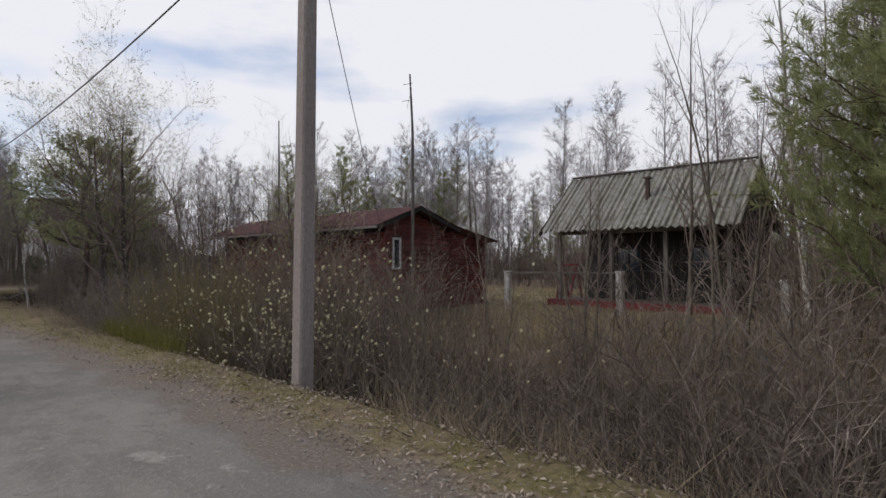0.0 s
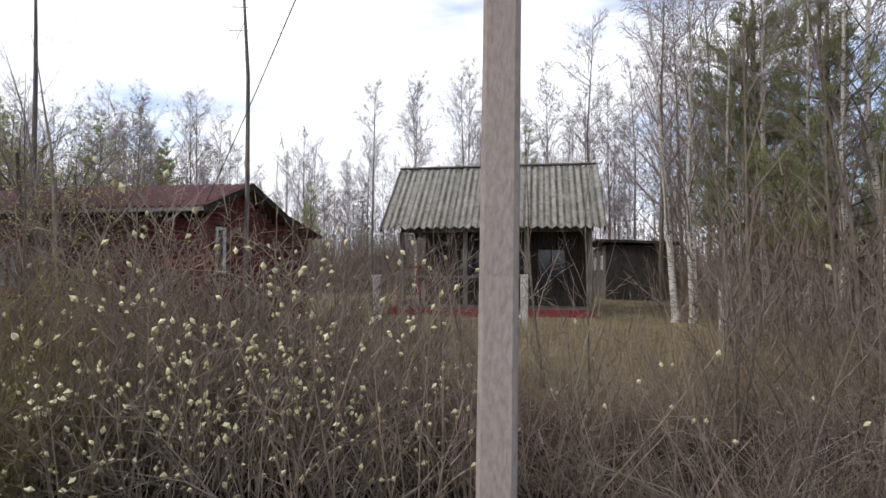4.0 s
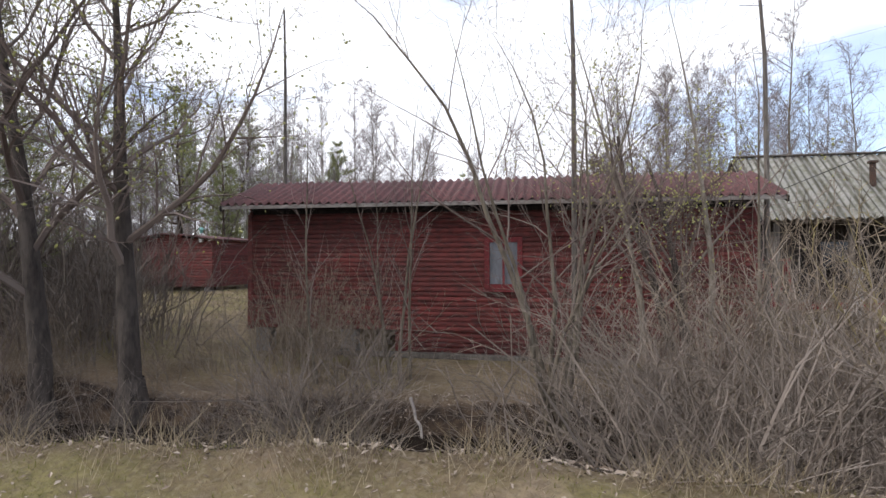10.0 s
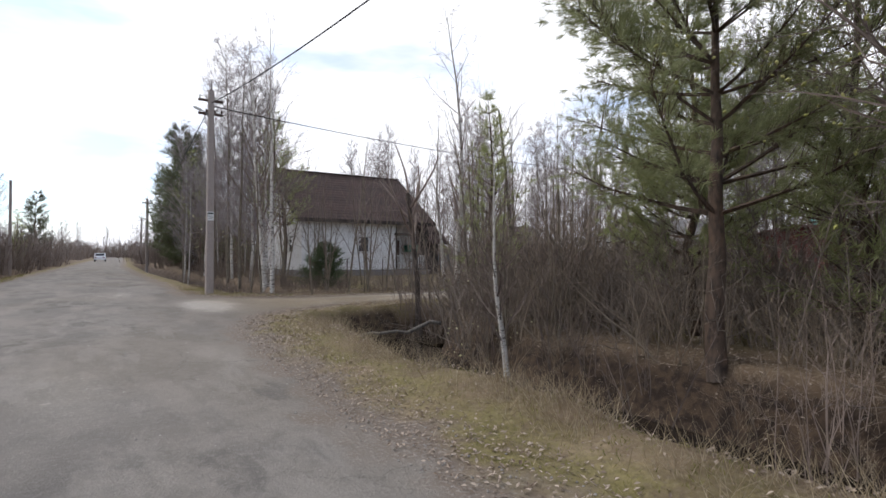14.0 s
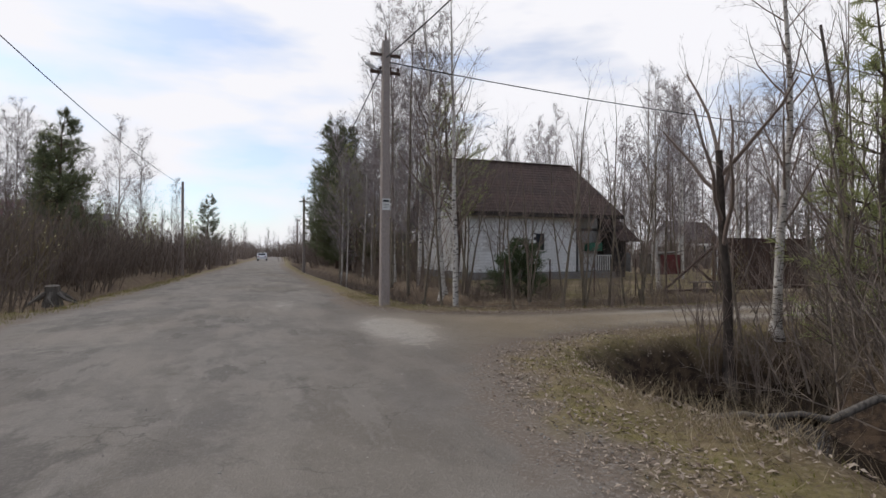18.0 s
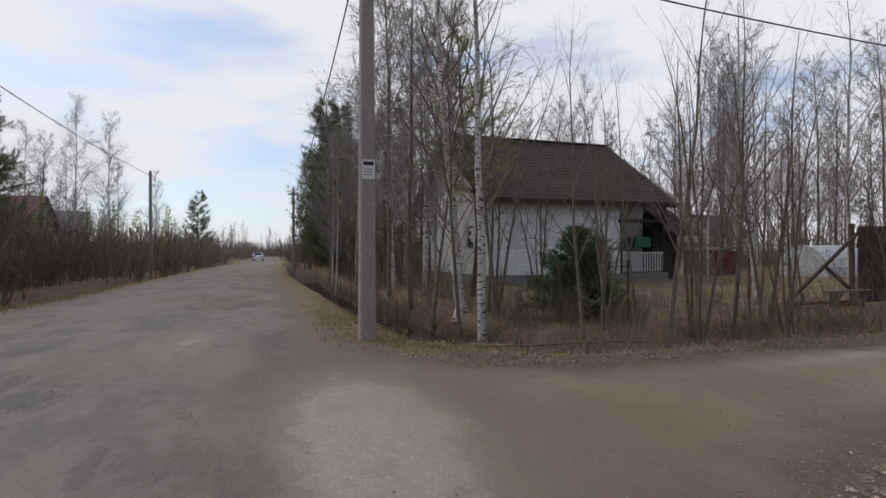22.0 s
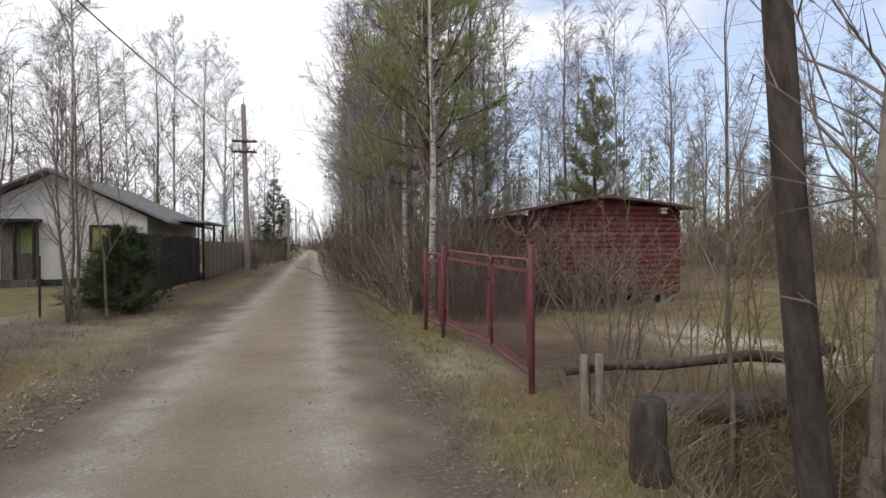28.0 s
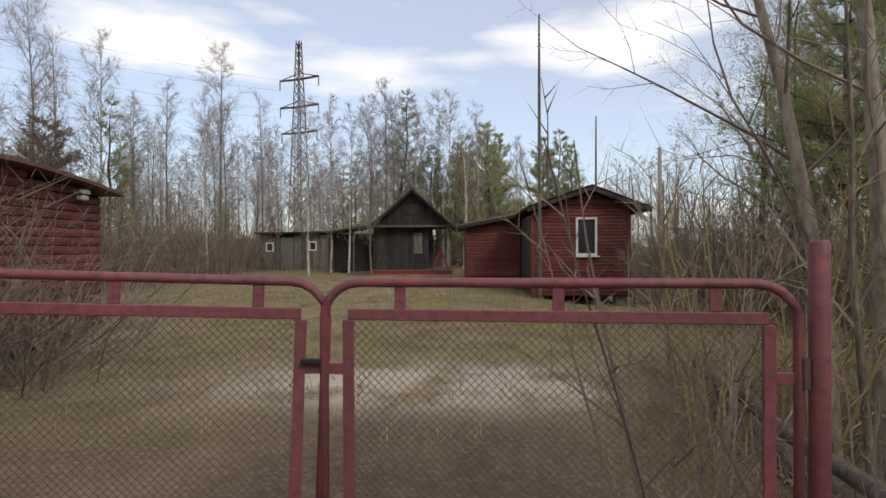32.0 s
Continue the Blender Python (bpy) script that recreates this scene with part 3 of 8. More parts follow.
def height(x, y):
    x, y = np.asarray(x, float), np.asarray(y, float)
    d, _ = road_distance(x, y)
    z = np.where(d > 0, 0.035 * np.minimum(d, 2.5) / 2.5 + 0.008 * waves(x * 1.3, y * 1.3), 0.0)
    off = np.clip(-d / 0.8, 0, 1)
    z = z + off * (0.045 * waves(x, y) + 0.02 * waves(3.1 * x, 2.7 * y) + 0.02)
    for pts, depth, half in DITCHES:
        q = np.clip((line_distance(x, y, pts) / half - 0.55) / 0.45, 0, 1)
        z = z - depth * (1 - q * q * (3 - 2 * q)) * np.clip(-d / 0.4, 0, 1)
    crest = np.exp(-((d + 1.6) / 0.55) ** 2) * np.clip((x + 25) / 2, 0, 1) * np.clip((-5 - x) / 2, 0, 1) * (y < 5)
    z = z + crest * (0.11 + 0.10 * waves(x * 0.8, y * 0.9))
    low = np.clip((y - 6.0) / 0.8, 0, 1) * np.clip((14.5 - y) / 3.5, 0, 1) * np.clip((x + 16) / 3.5, 0, 1) * np.clip((1.0 - x) / 3, 0, 1)
    return z - 0.55 * low


def ground_z(x, y):
    return float(height(x, y))


def axis_steps(a, b, fine, lo, hi):
    mid = list(np.arange(a, b, fine))
    left, right, step = [], [], fine
    p = a
    while p > lo:
        step *= 1.13
        p -= step
        left.append(max(p, lo))
    p, step = b, fine
    while p < hi:
        right.append(p)
        step *= 1.13
        p += step
    return np.array(left[::-1] + mid + right + [hi])


def build_ground():
    xs, ys = axis_steps(-38, 13, 0.2, -1500, 1500), axis_steps(-5, 20, 0.2, -1500, 1500)
    gx, gy = np.meshgrid(xs, ys, indexing="ij")
    gz = height(gx, gy)
    d, lane = road_distance(gx, gy)
    nx, ny = gx.shape
    idx = np.arange(nx * ny).reshape(nx, ny)
    quads = np.stack([idx[:-1, :-1], idx[1:, :-1], idx[1:, 1:], idx[:-1, 1:]], -1).reshape(-1, 4)
    on_road = (d.reshape(-1)[quads].mean(1) > 0)
    pos = np.stack([gx, gy, gz], -1).reshape(-1, 3)
    ditch = np.clip((-0.05 - gz) / 0.2, 0, 1) * (line_distance(gx, gy, DITCHES[0][0]) < 1.95)
    for k, reach in ((1, 1.35), (2, 1.3)):
        ditch = np.maximum(ditch, np.clip(((-0.35 if k == 1 else -0.08) - gz) / 0.25, 0, 1) * (line_distance(gx, gy, DITCHES[k][0]) < reach))
    lawn = np.clip((gx + 25.5) / 1.5, 0, 1) * np.clip((40 - gx) / 5, 0, 1) * np.clip((gy - 7.5) / 2, 0, 1) * np.clip((28 - gy) / 4, 0, 1)
    drive = np.clip(1.6 - np.abs(gy - 16.2), 0, 1) * np.clip((-23.9 - gx) / 0.7, 0, 1) * np.clip((gx + 27) / 0.5, 0, 1)
    lawn = lawn * (1 - 0.9 * drive)
    lawn = np.maximum(lawn, np.clip((-33.5 - gx) / 1.0, 0, 1) * np.clip((gy - 8.0) / 1.5, 0, 1) * np.clip((gx + 60) / 5, 0, 1) * np.clip((45 - gy) / 5, 0, 1))
    lawn = np.maximum(lawn, 0.8 * np.clip(1 - np.abs(gx + 27.9) / 0.6, 0, 1) * np.clip((gy - 8) / 3, 0, 1))
    ditch = np.maximum(ditch, 0.45 * drive)
    sand = np.exp(-((gx + 23.35) / 0.7) ** 2 - ((gy - 15.8) / 1.9) ** 2) * 2.2
    sand = np.maximum(sand, np.exp(-((gx + 29.8 + 0.4 * (gy - 2.9)) / 1.8) ** 2 - ((gy - 2.85) / 0.62) ** 2) * 2.0)
    sand = np.maximum(sand, 0.6 * np.exp(-((gx + 35.5) / 2.4) ** 2 - ((gy - 1.1) / 0.7) ** 2))
    sand = np.maximum(sand, 0.6 * np.exp(-((gx + 20.3) / 1.5) ** 2 - ((gy + 0.35) / 0.5) ** 2))
    sand = np.maximum(sand, 0.42 * np.clip((gx - 1.5) / 4, 0, 1) * (gy < 4) * np.clip(d / 0.3, 0, 1))
    track = np.clip(1 - np.abs(gy - 16.2) / 1.4, 0, 1) * np.clip((gx + 28.5) / 0.8, 0, 1) * np.clip((-26.6 - gx) / 1, 0, 1)
    track = np.maximum(track, np.clip(1 - np.abs(gy - 20.5) / 3.0, 0, 1) * np.clip((gx + 36) / 0.8, 0, 1) * np.clip((-31 - gx) / 1, 0, 1))
    sand = np.clip(np.maximum(sand, 0.5 * track), 0, 1)
    laneness = np.clip((gy - 2.6) / 2.5, 0, 1) * (np.abs(gx + 29.7) < 6)
    damp = np.clip((gx + 37) / 4, 0, 1) * np.clip((-22 - gx) / 4, 0, 1) * np.clip((gy - 0.5) / 2, 0, 1) * np.clip((10 - gy) / 3, 0, 1) * (1 - np.clip(sand, 0, 1))
    wheel = np.clip(np.exp(-((np.abs(gx + 29.75) - 0.78) / 0.32) ** 2) * np.clip((gy - 6) / 4, 0, 1), 0, 1)
    for name, pick, label, category in (("road", on_road, "worn grey asphalt and gravel road with a dirt lane", "road"),
                                        ("ground", ~on_road, "rough spring ground of straw, leaf litter and moss", "ground")):
        q = quads[pick]
        used, inv = np.unique(q, return_inverse=True)
        me = bpy.data.meshes.new(name)
        me.from_pydata(pos[used].tolist(), [], inv.reshape(-1, 4).tolist())
        for key, arr in (("road_distance", np.clip(d, -6, 6)), ("ditch", ditch), ("wheel_track", wheel), ("lawn", lawn), ("sand", sand), ("lane", laneness), ("damp", damp)):
            a = me.attributes.new(key, "FLOAT", "POINT")
            a.data.foreach_set("value", arr.reshape(-1)[used].astype(np.float32))
        me.materials.append(M_GROUND)
        me.shade_smooth()
        tagged(new(name, me), label, category, "", "structure")


build_ground()

water = Geo()
for x0, x1, y0, y1, z in ((-26.6, 14, 4.2, 7.2, -0.86), (-26.7, -25.0, 7.2, 12.5, -0.82), (-62.0, -33.0, 4.1, 7.0, -0.56)):
    n = len(water.v)
    water.v += [Vector((x0, y0, z)), Vector((x1, y0, z)), Vector((x1, y1, z)), Vector((x0, y1, z))]
    water.f.append((n, n + 1, n + 2, n + 3))
solid("water", water, M_WATER, (0, 0, 0), "still brown water lying in a roadside ditch", "water", kind="structure")


# ---- plants ----
def turned(d, angle, around):
    """d, bent by angle (radians) and then turned round its own line by around."""
    a = d.cross(Vector((0, 0, 1)) if abs(d.z) < 0.95 else Vector((1, 0, 0))).normalized()
    b = d.cross(a)
    return (d * math.cos(angle) + (a * math.cos(around) + b * math.sin(around)) * math.sin(angle)).normalized()


def grow(out, rng, p, d, length, r, level, spec, tips):
    """A branch with its smaller branches. spec, level by level: segments, sides, wobble, lift, children, where they start, their angle, length and taper."""
    s = spec[level]
    last = level == len(spec) - 1
    pts, radii, dirs = [p], [r], [d]
    for i in range(s["seg"]):
        d = (d + Vector((rng.gauss(0, s["wob"]), rng.gauss(0, s["wob"]), rng.gauss(0, s["wob"]) + s["up"]))).normalized()
        p = p + d * (length / s["seg"])
        pts.append(p)
        radii.append(max(r * (1 - (i + 1) / s["seg"] * s["taper"]), 0.0015))
        dirs.append(d)
    out[min(level, len(out) - 1)].tube(pts, radii, s["sides"], cap=False, point=last or s.get("point", False))
    if last:
        tips.append((pts[-1], d))
        return
    n = s["kids"]
    turn = rng.random() * 6.28
    for k in range(n):
        t = s["from"] + (1 - s["from"]) * (k + rng.random()) / n
        f = t * s["seg"]
        i = min(int(f), s["seg"] - 1)
        q = pts[i].lerp(pts[i + 1], f - i)
        rr = radii[i] + (radii[i + 1] - radii[i]) * (f - i)
        turn += 2.4 + rng.uniform(-0.5, 0.5)
        nd = turned(dirs[i], radians(s["ang"] + rng.uniform(-12, 12)), turn)
        ln = length * s["len"] * (1 - s["short"] * (t - s["from"]) / (1 - s["from"])) * rng.uniform(0.7, 1.2)
        grow(out, rng, q, nd, ln, max(rr * s["thin"], spec[0].get("least", 0.002)), level + 1, spec, tips)


def level(seg, sides, wob, up, taper=0.8, kids=0, start=0.3, ang=45, length=0.4, short=0.6, thin=0.5, point=False):
    return {"seg": seg, "sides": sides, "wob": wob, "up": up, "taper": taper, "kids": kids, "from": start, "ang": ang, "len": length, "short": short, "thin": thin, "point": point}


BIRCH = (dict(level(9, 8, 0.035, 0.02, 0.9, 25, 0.22, 38, 0.26, 0.6, 0.38), least=0.004), level(4, 4, 0.09, 0.05, 0.85, 7, 0.2, 42, 0.42, 0.5, 0.5),
         level(2, 3, 0.15, -0.02, 0.8, 6, 0.15, 38, 0.45, 0.4, 0.6), level(1, 3, 0.2, -0.09))
SPREAD = (level(6, 8, 0.06, 0.03, 0.7, 10, 0.28, 40, 0.75, 0.35, 0.5), level(5, 5, 0.10, 0.04, 0.85, 9, 0.2, 38, 0.42, 0.5, 0.45),
          level(4, 3, 0.14, 0.03, 0.8, 6, 0.15, 40, 0.45, 0.4, 0.55), level(2, 3, 0.2, 0.04, 0.8, 2, 0.2, 40, 0.5, 0.3, 0.7), level(1, 3, 0.2, 0.05))
ORCHARD = (level(6, 10, 0.025, 0.02, 0.93, 15, 0.26, 46, 0.62, 0.3, 0.5), level(7, 5, 0.19, 0.06, 0.9, 15, 0.12, 42, 0.45, 0.4, 0.5),
           level(4, 3, 0.19, 0.03, 0.8, 8, 0.12, 44, 0.45, 0.4, 0.55), level(2, 3, 0.2, 0.04, 0.8, 4, 0.2, 40, 0.5, 0.3, 0.7), level(1, 3, 0.2, 0.05))
SAPLING = (level(7, 5, 0.05, 0.02, 0.9, 14, 0.25, 34, 0.32, 0.5, 0.5), level(3, 3, 0.12, 0.08, 0.85, 6, 0.15, 40, 0.4, 0.4, 0.6), level(2, 3, 0.18, 0.05))


def bud_geo(tips, rng, share, size, drop=0.0):
    g = Geo()
    for p, d in tips:
        if rng.random() < share:
            s = size * rng.uniform(0.7, 1.3)
            m = d.to_track_quat("Z", "Y").to_matrix()
            g.blob(p, s * 0.62, s * 0.62, s, m)
    return g


def rooted(g, feet):
    """Ties the feet of all stems together under the ground."""
    for a, b in zip(feet, feet[1:]):
        g.f.append((a, a + 1, b))


def bare_tree(name, seed, spec, tall, thick, bark, twig, lean=0.0, stems=1, buds=None, label="", category="tree", smooth=True):
    """A leafless tree at the origin: its trunk is the thing, the crown of twigs a part."""
    rng = random.Random(seed)
    out, tips, feet = (Geo(), Geo()), [], []
    for k in range(stems):
        feet.append(len(out[0].v))
        d = Vector((rng.gauss(0, 0.03 + lean), rng.gauss(0, 0.03 + lean), 1)).normalized()
        f = 1 if k == 0 else rng.uniform(0.6, 0.95)
        p = Vector((0, 0, -0.15)) if stems == 1 else Vector((rng.gauss(0, 0.12), rng.gauss(0, 0.12), -0.15))
        grow(out, rng, p, d, tall * f, thick * f, 0, spec, tips)
    if stems == 1:
        feet.append(len(out[0].v))
        out[0].tube([(0, 0, -0.2), (0, 0, 0.02), (0, 0, 0.3)], [thick * 1.9, thick * 1.45, thick * 1.02], 8, cap=False)
    rooted(out[0], feet)
    ob = new(name, out[0].mesh(name, bark, smooth=True))
    tagged(ob, label, category)
    crown = new("crown", out[1].mesh("crown", twig))
    crown.parent = ob
    if buds:
        share, size, material = buds
        b = new("buds", bud_geo(tips, rng, share, size).mesh("buds", material))
        tagged(b, kind="stuff")
        b.parent = ob
    return ob


def needle_tuft(g, p, d, rng, size, count, slim=0.034):
    for _ in range(count):
        nd = turned(d, radians(rng.uniform(15, 70)), rng.random() * 6.28)
        q = p + d * rng.uniform(-0.4, 0.3) * size
        a = nd.cross(Vector((rng.random(), rng.random(), rng.random()))).normalized() * size * slim
        n = len(g.v)
        g.v += [q + a, q - a, q + nd * size * rng.uniform(0.7, 1.1)]
        g.f.append((n, n + 1, n + 2))


def pine_tree(name, seed, tall, thick, bare, spread, whorls, tuft, count, needles, bark, label="", dense=1.0, droop=0.0, taper_top=0.9, lift=0.35, slim=0.034):
    rng = random.Random(seed)
    trunk, limbs, crown = Geo(), Geo(), Geo()
    pts, p = [], Vector((0, 0, -0.15))
    for i in range(9):
        pts.append(p.copy())
        p += Vector((rng.gauss(0, 0.012 * tall), rng.gauss(0, 0.012 * tall), tall / 8))
    trunk.tube(pts, [thick * (1 - 0.92 * i / 8) for i in range(9)], 8, cap=False)
    for w in range(whorls):
        t = bare + (0.985 - bare) * w / (whorls - 1)
        i = min(int(t * 8), 7)
        base = pts[i].lerp(pts[i + 1], t * 8 - i)
        prof = (1 - (t - bare) / (1 - bare)) ** taper_top
        ln = spread * (0.12 + 0.88 * prof) * (0.75 + 0.25 * min(1, (t - bare) / 0.15 + 0.4))
        for k in range(5):
            d = turned(Vector((0, 0, 1)), radians(rng.uniform(52, 80) + 12 * prof), rng.random() * 6.28 + k)
            l = ln * rng.uniform(0.6, 1.15)
            q, bpts = base, [base]
            for _ in range(4):
                d = (d + Vector((rng.gauss(0, 0.12), rng.gauss(0, 0.12), 0.10 - droop))).normalized()
                q = q + d * l / 4
                bpts.append(q)
            limbs.tube(bpts, [max(thick * 0.22 * prof + 0.006, 0.006) * (1 - 0.8 * j / 4) for j in range(5)], 3, cap=False)
            n = max(2, int(l * 7 * dense))
            for j in range(n):
                f = (0.25 + 0.75 * (j + rng.random()) / n) * 4
                a = min(int(f), 3)
                c = bpts[a].lerp(bpts[a + 1], min(f - a, 1))
                sd = (turned((bpts[a + 1] - bpts[a]).normalized(), radians(rng.uniform(25, 65)), rng.random() * 6.28) + Vector((0, 0, lift))).normalized()
                e = c + sd * l * rng.uniform(0.08, 0.32)
                limbs.tube([c, e], [0.006, 0.003], 3, cap=False, point=True)
                needle_tuft(crown, e, sd, rng, tuft, count, slim)
                needle_tuft(crown, c.lerp(e, 0.55), sd, rng, tuft, count // 2, slim)
    ob = new(name, trunk.mesh(name, bark, smooth=True))
    tagged(ob, label, "tree")
    for part_name, geo, material in (("branchwork", limbs, bark), ("crown", crown, needles)):
        c = new(part_name, geo.mesh(part_name, material))
        tagged(c, kind="stuff")
        c.parent = ob
    return ob


def shrub(name, seed, stems, tall, wide, material, kids, arch=0.0, catkins=None, label="", r=0.011, stiff=0.09, twig=0.3):
    """A many-stemmed bush."""
    rng = random.Random(seed)
    spec = (dict(level(4, 3, stiff, 0.03 - arch, 0.8, kids, 0.18, 36, twig, 0.4, 0.6), least=0.0042), level(2, 3, 0.16, 0.03, 0.8, 3, 0.2, 36, 0.5, 0.3, 0.65), level(1, 3, 0.2, 0.05))
    out, tips, feet = (Geo(), Geo()), [], []
    for _ in range(stems):
        feet.append(len(out[0].v))
        a, q = rng.random() * 6.28, rng.random() ** 0.6
        lean = rng.uniform(0.05, 0.55) + arch * 2
        p = Vector((math.cos(a) * q * wide * 0.45, math.sin(a) * q * wide * 0.45, -0.12))
        d = Vector((math.cos(a + rng.gauss(0, 0.7)) * lean, math.sin(a + rng.gauss(0, 0.7)) * lean, 1)).normalized()
        grow(out, rng, p, d, tall * rng.uniform(0.55, 1.1), r * rng.uniform(0.6, 1.4), 0, spec, tips)
    rooted(out[0], feet)
    ob = new(name, out[0].mesh(name, material))
    tagged(ob, label, "bush")
    t = new("crown", out[1].mesh("crown", material))
    t.parent = ob
    if catkins:
        share, size, mat = catkins
        c = new("catkins", bud_geo(tips, rng, share, size).mesh("catkins", mat))
        tagged(c, kind="stuff")
        c.parent = ob
    return ob


USED = set()


def put(ob, x, y, turn=0.0, size=1.0, z=None, sink=0.0, tall=None):
    """The first call moves the plant itself, later ones place copies of it."""
    z = ground_z(x, y) - sink if z is None else z
    m = pose(x, y, z, 0, 0, turn)
    s = (size, size, tall or size)
    if ob not in USED:
        USED.add(ob)
        ob.matrix_basis = m @ Matrix.Diagonal((*s, 1))
        return ob
    c = copy_thing(ob, m)
    c.scale = s
    return c


birch = [bare_tree("birch_tree", 11 + i, BIRCH, 11.5, 0.105 + 0.02 * (i % 2), M_BIRCH, M_TWIG, 0.02, label="tall white-barked birch, still without leaves") for i in range(3)]


def sliver_tree(seed, tall, thick, branches, boughs, twigs, wide):
    """Trunk and crown of a bare tree for the woods, as arrays of triangles: the twigs are single slivers."""
    r = np.random.RandomState(seed)
    n = 7
    line = np.cumsum(np.concatenate([np.zeros((1, 3)), np.stack([r.normal(0, 0.03 * tall / n, n), r.normal(0, 0.03 * tall / n, n), np.full(n, tall / n)], -1)]), 0)
    trunk = []
    for i in range(n):
        a, b = thick * (1 - 0.93 * i / n), thick * (1 - 0.93 * (i + 1) / n)
        for k in range(5):
            t0, t1 = 2 * math.pi * k / 5, 2 * math.pi * (k + 1) / 5
            c0, c1 = np.array([math.cos(t0), math.sin(t0), 0]), np.array([math.cos(t1), math.sin(t1), 0])
            trunk += [[line[i] + a * c0, line[i] + a * c1, line[i + 1] + b * c1], [line[i] + a * c0, line[i + 1] + b * c1, line[i + 1] + b * c0]]
    def sprout(base, along, length, count, angle, ratio, lo):
        """count children on each of the given sticks."""
        m = len(base)
        t = r.uniform(lo, 1.0, (m, count))
        q = base[:, None] + along[:, None] * (length[:, None] * t)[..., None]
        side = r.normal(0, 1, (m, count, 3))
        side -= along[:, None] * (side * along[:, None]).sum(-1, keepdims=True)
        side /= np.linalg.norm(side, axis=-1, keepdims=True)
        ang = np.radians(angle) * r.uniform(0.6, 1.4, (m, count, 1))
        d = along[:, None] * np.cos(ang) + side * np.sin(ang) + np.array([0, 0, 0.06])
        d /= np.linalg.norm(d, axis=-1, keepdims=True)
        l = length[:, None] * ratio * r.uniform(0.5, 1.2, (m, count)) * (1.15 - 0.6 * t)
        return q.reshape(-1, 3), d.reshape(-1, 3), l.reshape(-1)
    def slivers(q, d, l, w):
        s = np.cross(d, r.normal(0, 1, d.shape))
        s *= (w / 2 / np.linalg.norm(s, axis=-1))[:, None] if np.ndim(w) else w / 2 / np.linalg.norm(s, axis=-1, keepdims=True)
        return np.stack([q - s, q + s, q + d * l[:, None]], 1)
    t = 0.16 + 0.8 * (np.arange(branches) + r.uniform(0, 1, branches)) / branches
    q = np.stack([np.interp(t, np.linspace(0, 1, n + 1), line[:, c]) for c in range(3)], -1)
    az, tilt = r.uniform(0, 6.283, branches), np.radians(r.uniform(22, 48, branches))
    d = np.stack([np.cos(az) * np.sin(tilt), np.sin(az) * np.sin(tilt), np.cos(tilt)], -1)
    l = tall * 0.31 * (1.08 - t) ** 0.7 * r.uniform(0.6, 1.15, branches) * np.clip((t - 0.05) * 4, 0.35, 1)
    crown = [slivers(q, d, l, 0.035 + 0.02 * (1 - t))]
    q2, d2, l2 = sprout(q, d, l, boughs, 42, 0.55, 0.12)
    crown.append(slivers(q2, d2, l2, wide * 1.5))
    q3, d3, l3 = sprout(q2, d2, l2, twigs, 48, 0.6, 0.05)
    crown.append(slivers(q3, d3, l3 + 0.15, wide))
    return np.array(trunk), np.concatenate(crown)


def tri_mesh(name, tris, material):
    ob = soup(name, tris, material, "", "", "")
    me = ob.data
    bpy.data.objects.remove(ob)
    return me


def wood_tree(name, seed, bark, twig, label, **k):
    trunk, crown = sliver_tree(seed, **k)
    ob = tagged(new(name, tri_mesh(name, trunk, bark)), label, "tree")
    c = new("crown", tri_mesh("crown", crown, twig))
    c.parent = ob
    return ob


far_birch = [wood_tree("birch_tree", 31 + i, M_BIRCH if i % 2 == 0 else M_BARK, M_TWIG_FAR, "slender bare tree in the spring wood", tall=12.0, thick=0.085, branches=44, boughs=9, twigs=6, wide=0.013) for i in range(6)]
spread_tree = [bare_tree("bare_tree", 51 + i, SPREAD, 4.4, 0.085, M_DARKBARK, M_TWIG, 0.05, stems=3, buds=(0.55, 0.024, M_BUD), label="spreading bare tree with small opening buds") for i in range(1)]
orchard_tree = [bare_tree("bare_tree", 56 + i, ORCHARD, 5.8, 0.13, M_DARKBARK, M_TWIG, -0.02, buds=(0.35, 0.022, M_BUD), label="spreading single-trunked bare tree with small opening buds") for i in range(2)]
sapling = [bare_tree("sapling", 61 + i, SAPLING, 6.2, 0.042, M_BARK, M_TWIG, 0.05, stems=1 + (i == 2) * 3, label="thin bare young tree on the verge") for i in range(4)]
pine = [pine_tree("pine_tree", 71, 8.5, 0.13, 0.12, 2.5, 18, 0.17, 22, M_NEEDLE, M_PINEBARK, "young pine with tufted green needles", 2.6, slim=0.03),
        pine_tree("pine_tree", 72, 11, 0.15, 0.34, 2.5, 15, 0.26, 10, M_NEEDLE, M_PINEBARK, "tall pine with a bare lower trunk", 1.4),
        pine_tree("pine_tree", 73, 6.0, 0.08, 0.1, 1.35, 16, 0.19, 10, M_NEEDLE, M_PINEBARK, "small slim pine with green needles", 1.5),
        pine_tree("pine_tree", 74, 9.0, 0.13, 0.2, 2.2, 12, 0.42, 6, M_NEEDLE, M_PINEBARK, "pine in the far wood", 0.9)]
dense_pine = [pine_tree("pine_tree", 77 + i, 9.0, 0.15, 0.08, 2.3 + 0.3 * i, 17, 0.3, 11, M_DARKNEEDLE, M_PINEBARK, "full dark pine beside the road", 2.2, 0.0, 0.6) for i in range(2)]
broad_pine = pine_tree("pine_tree", 76, 6.7, 0.15, 0.34, 2.9, 11, 0.16, 28, M_PALENEEDLE, M_PINEBARK, "broad open pine with a dark bare lower trunk", 3.8, 0.0, 0.5, slim=0.03)
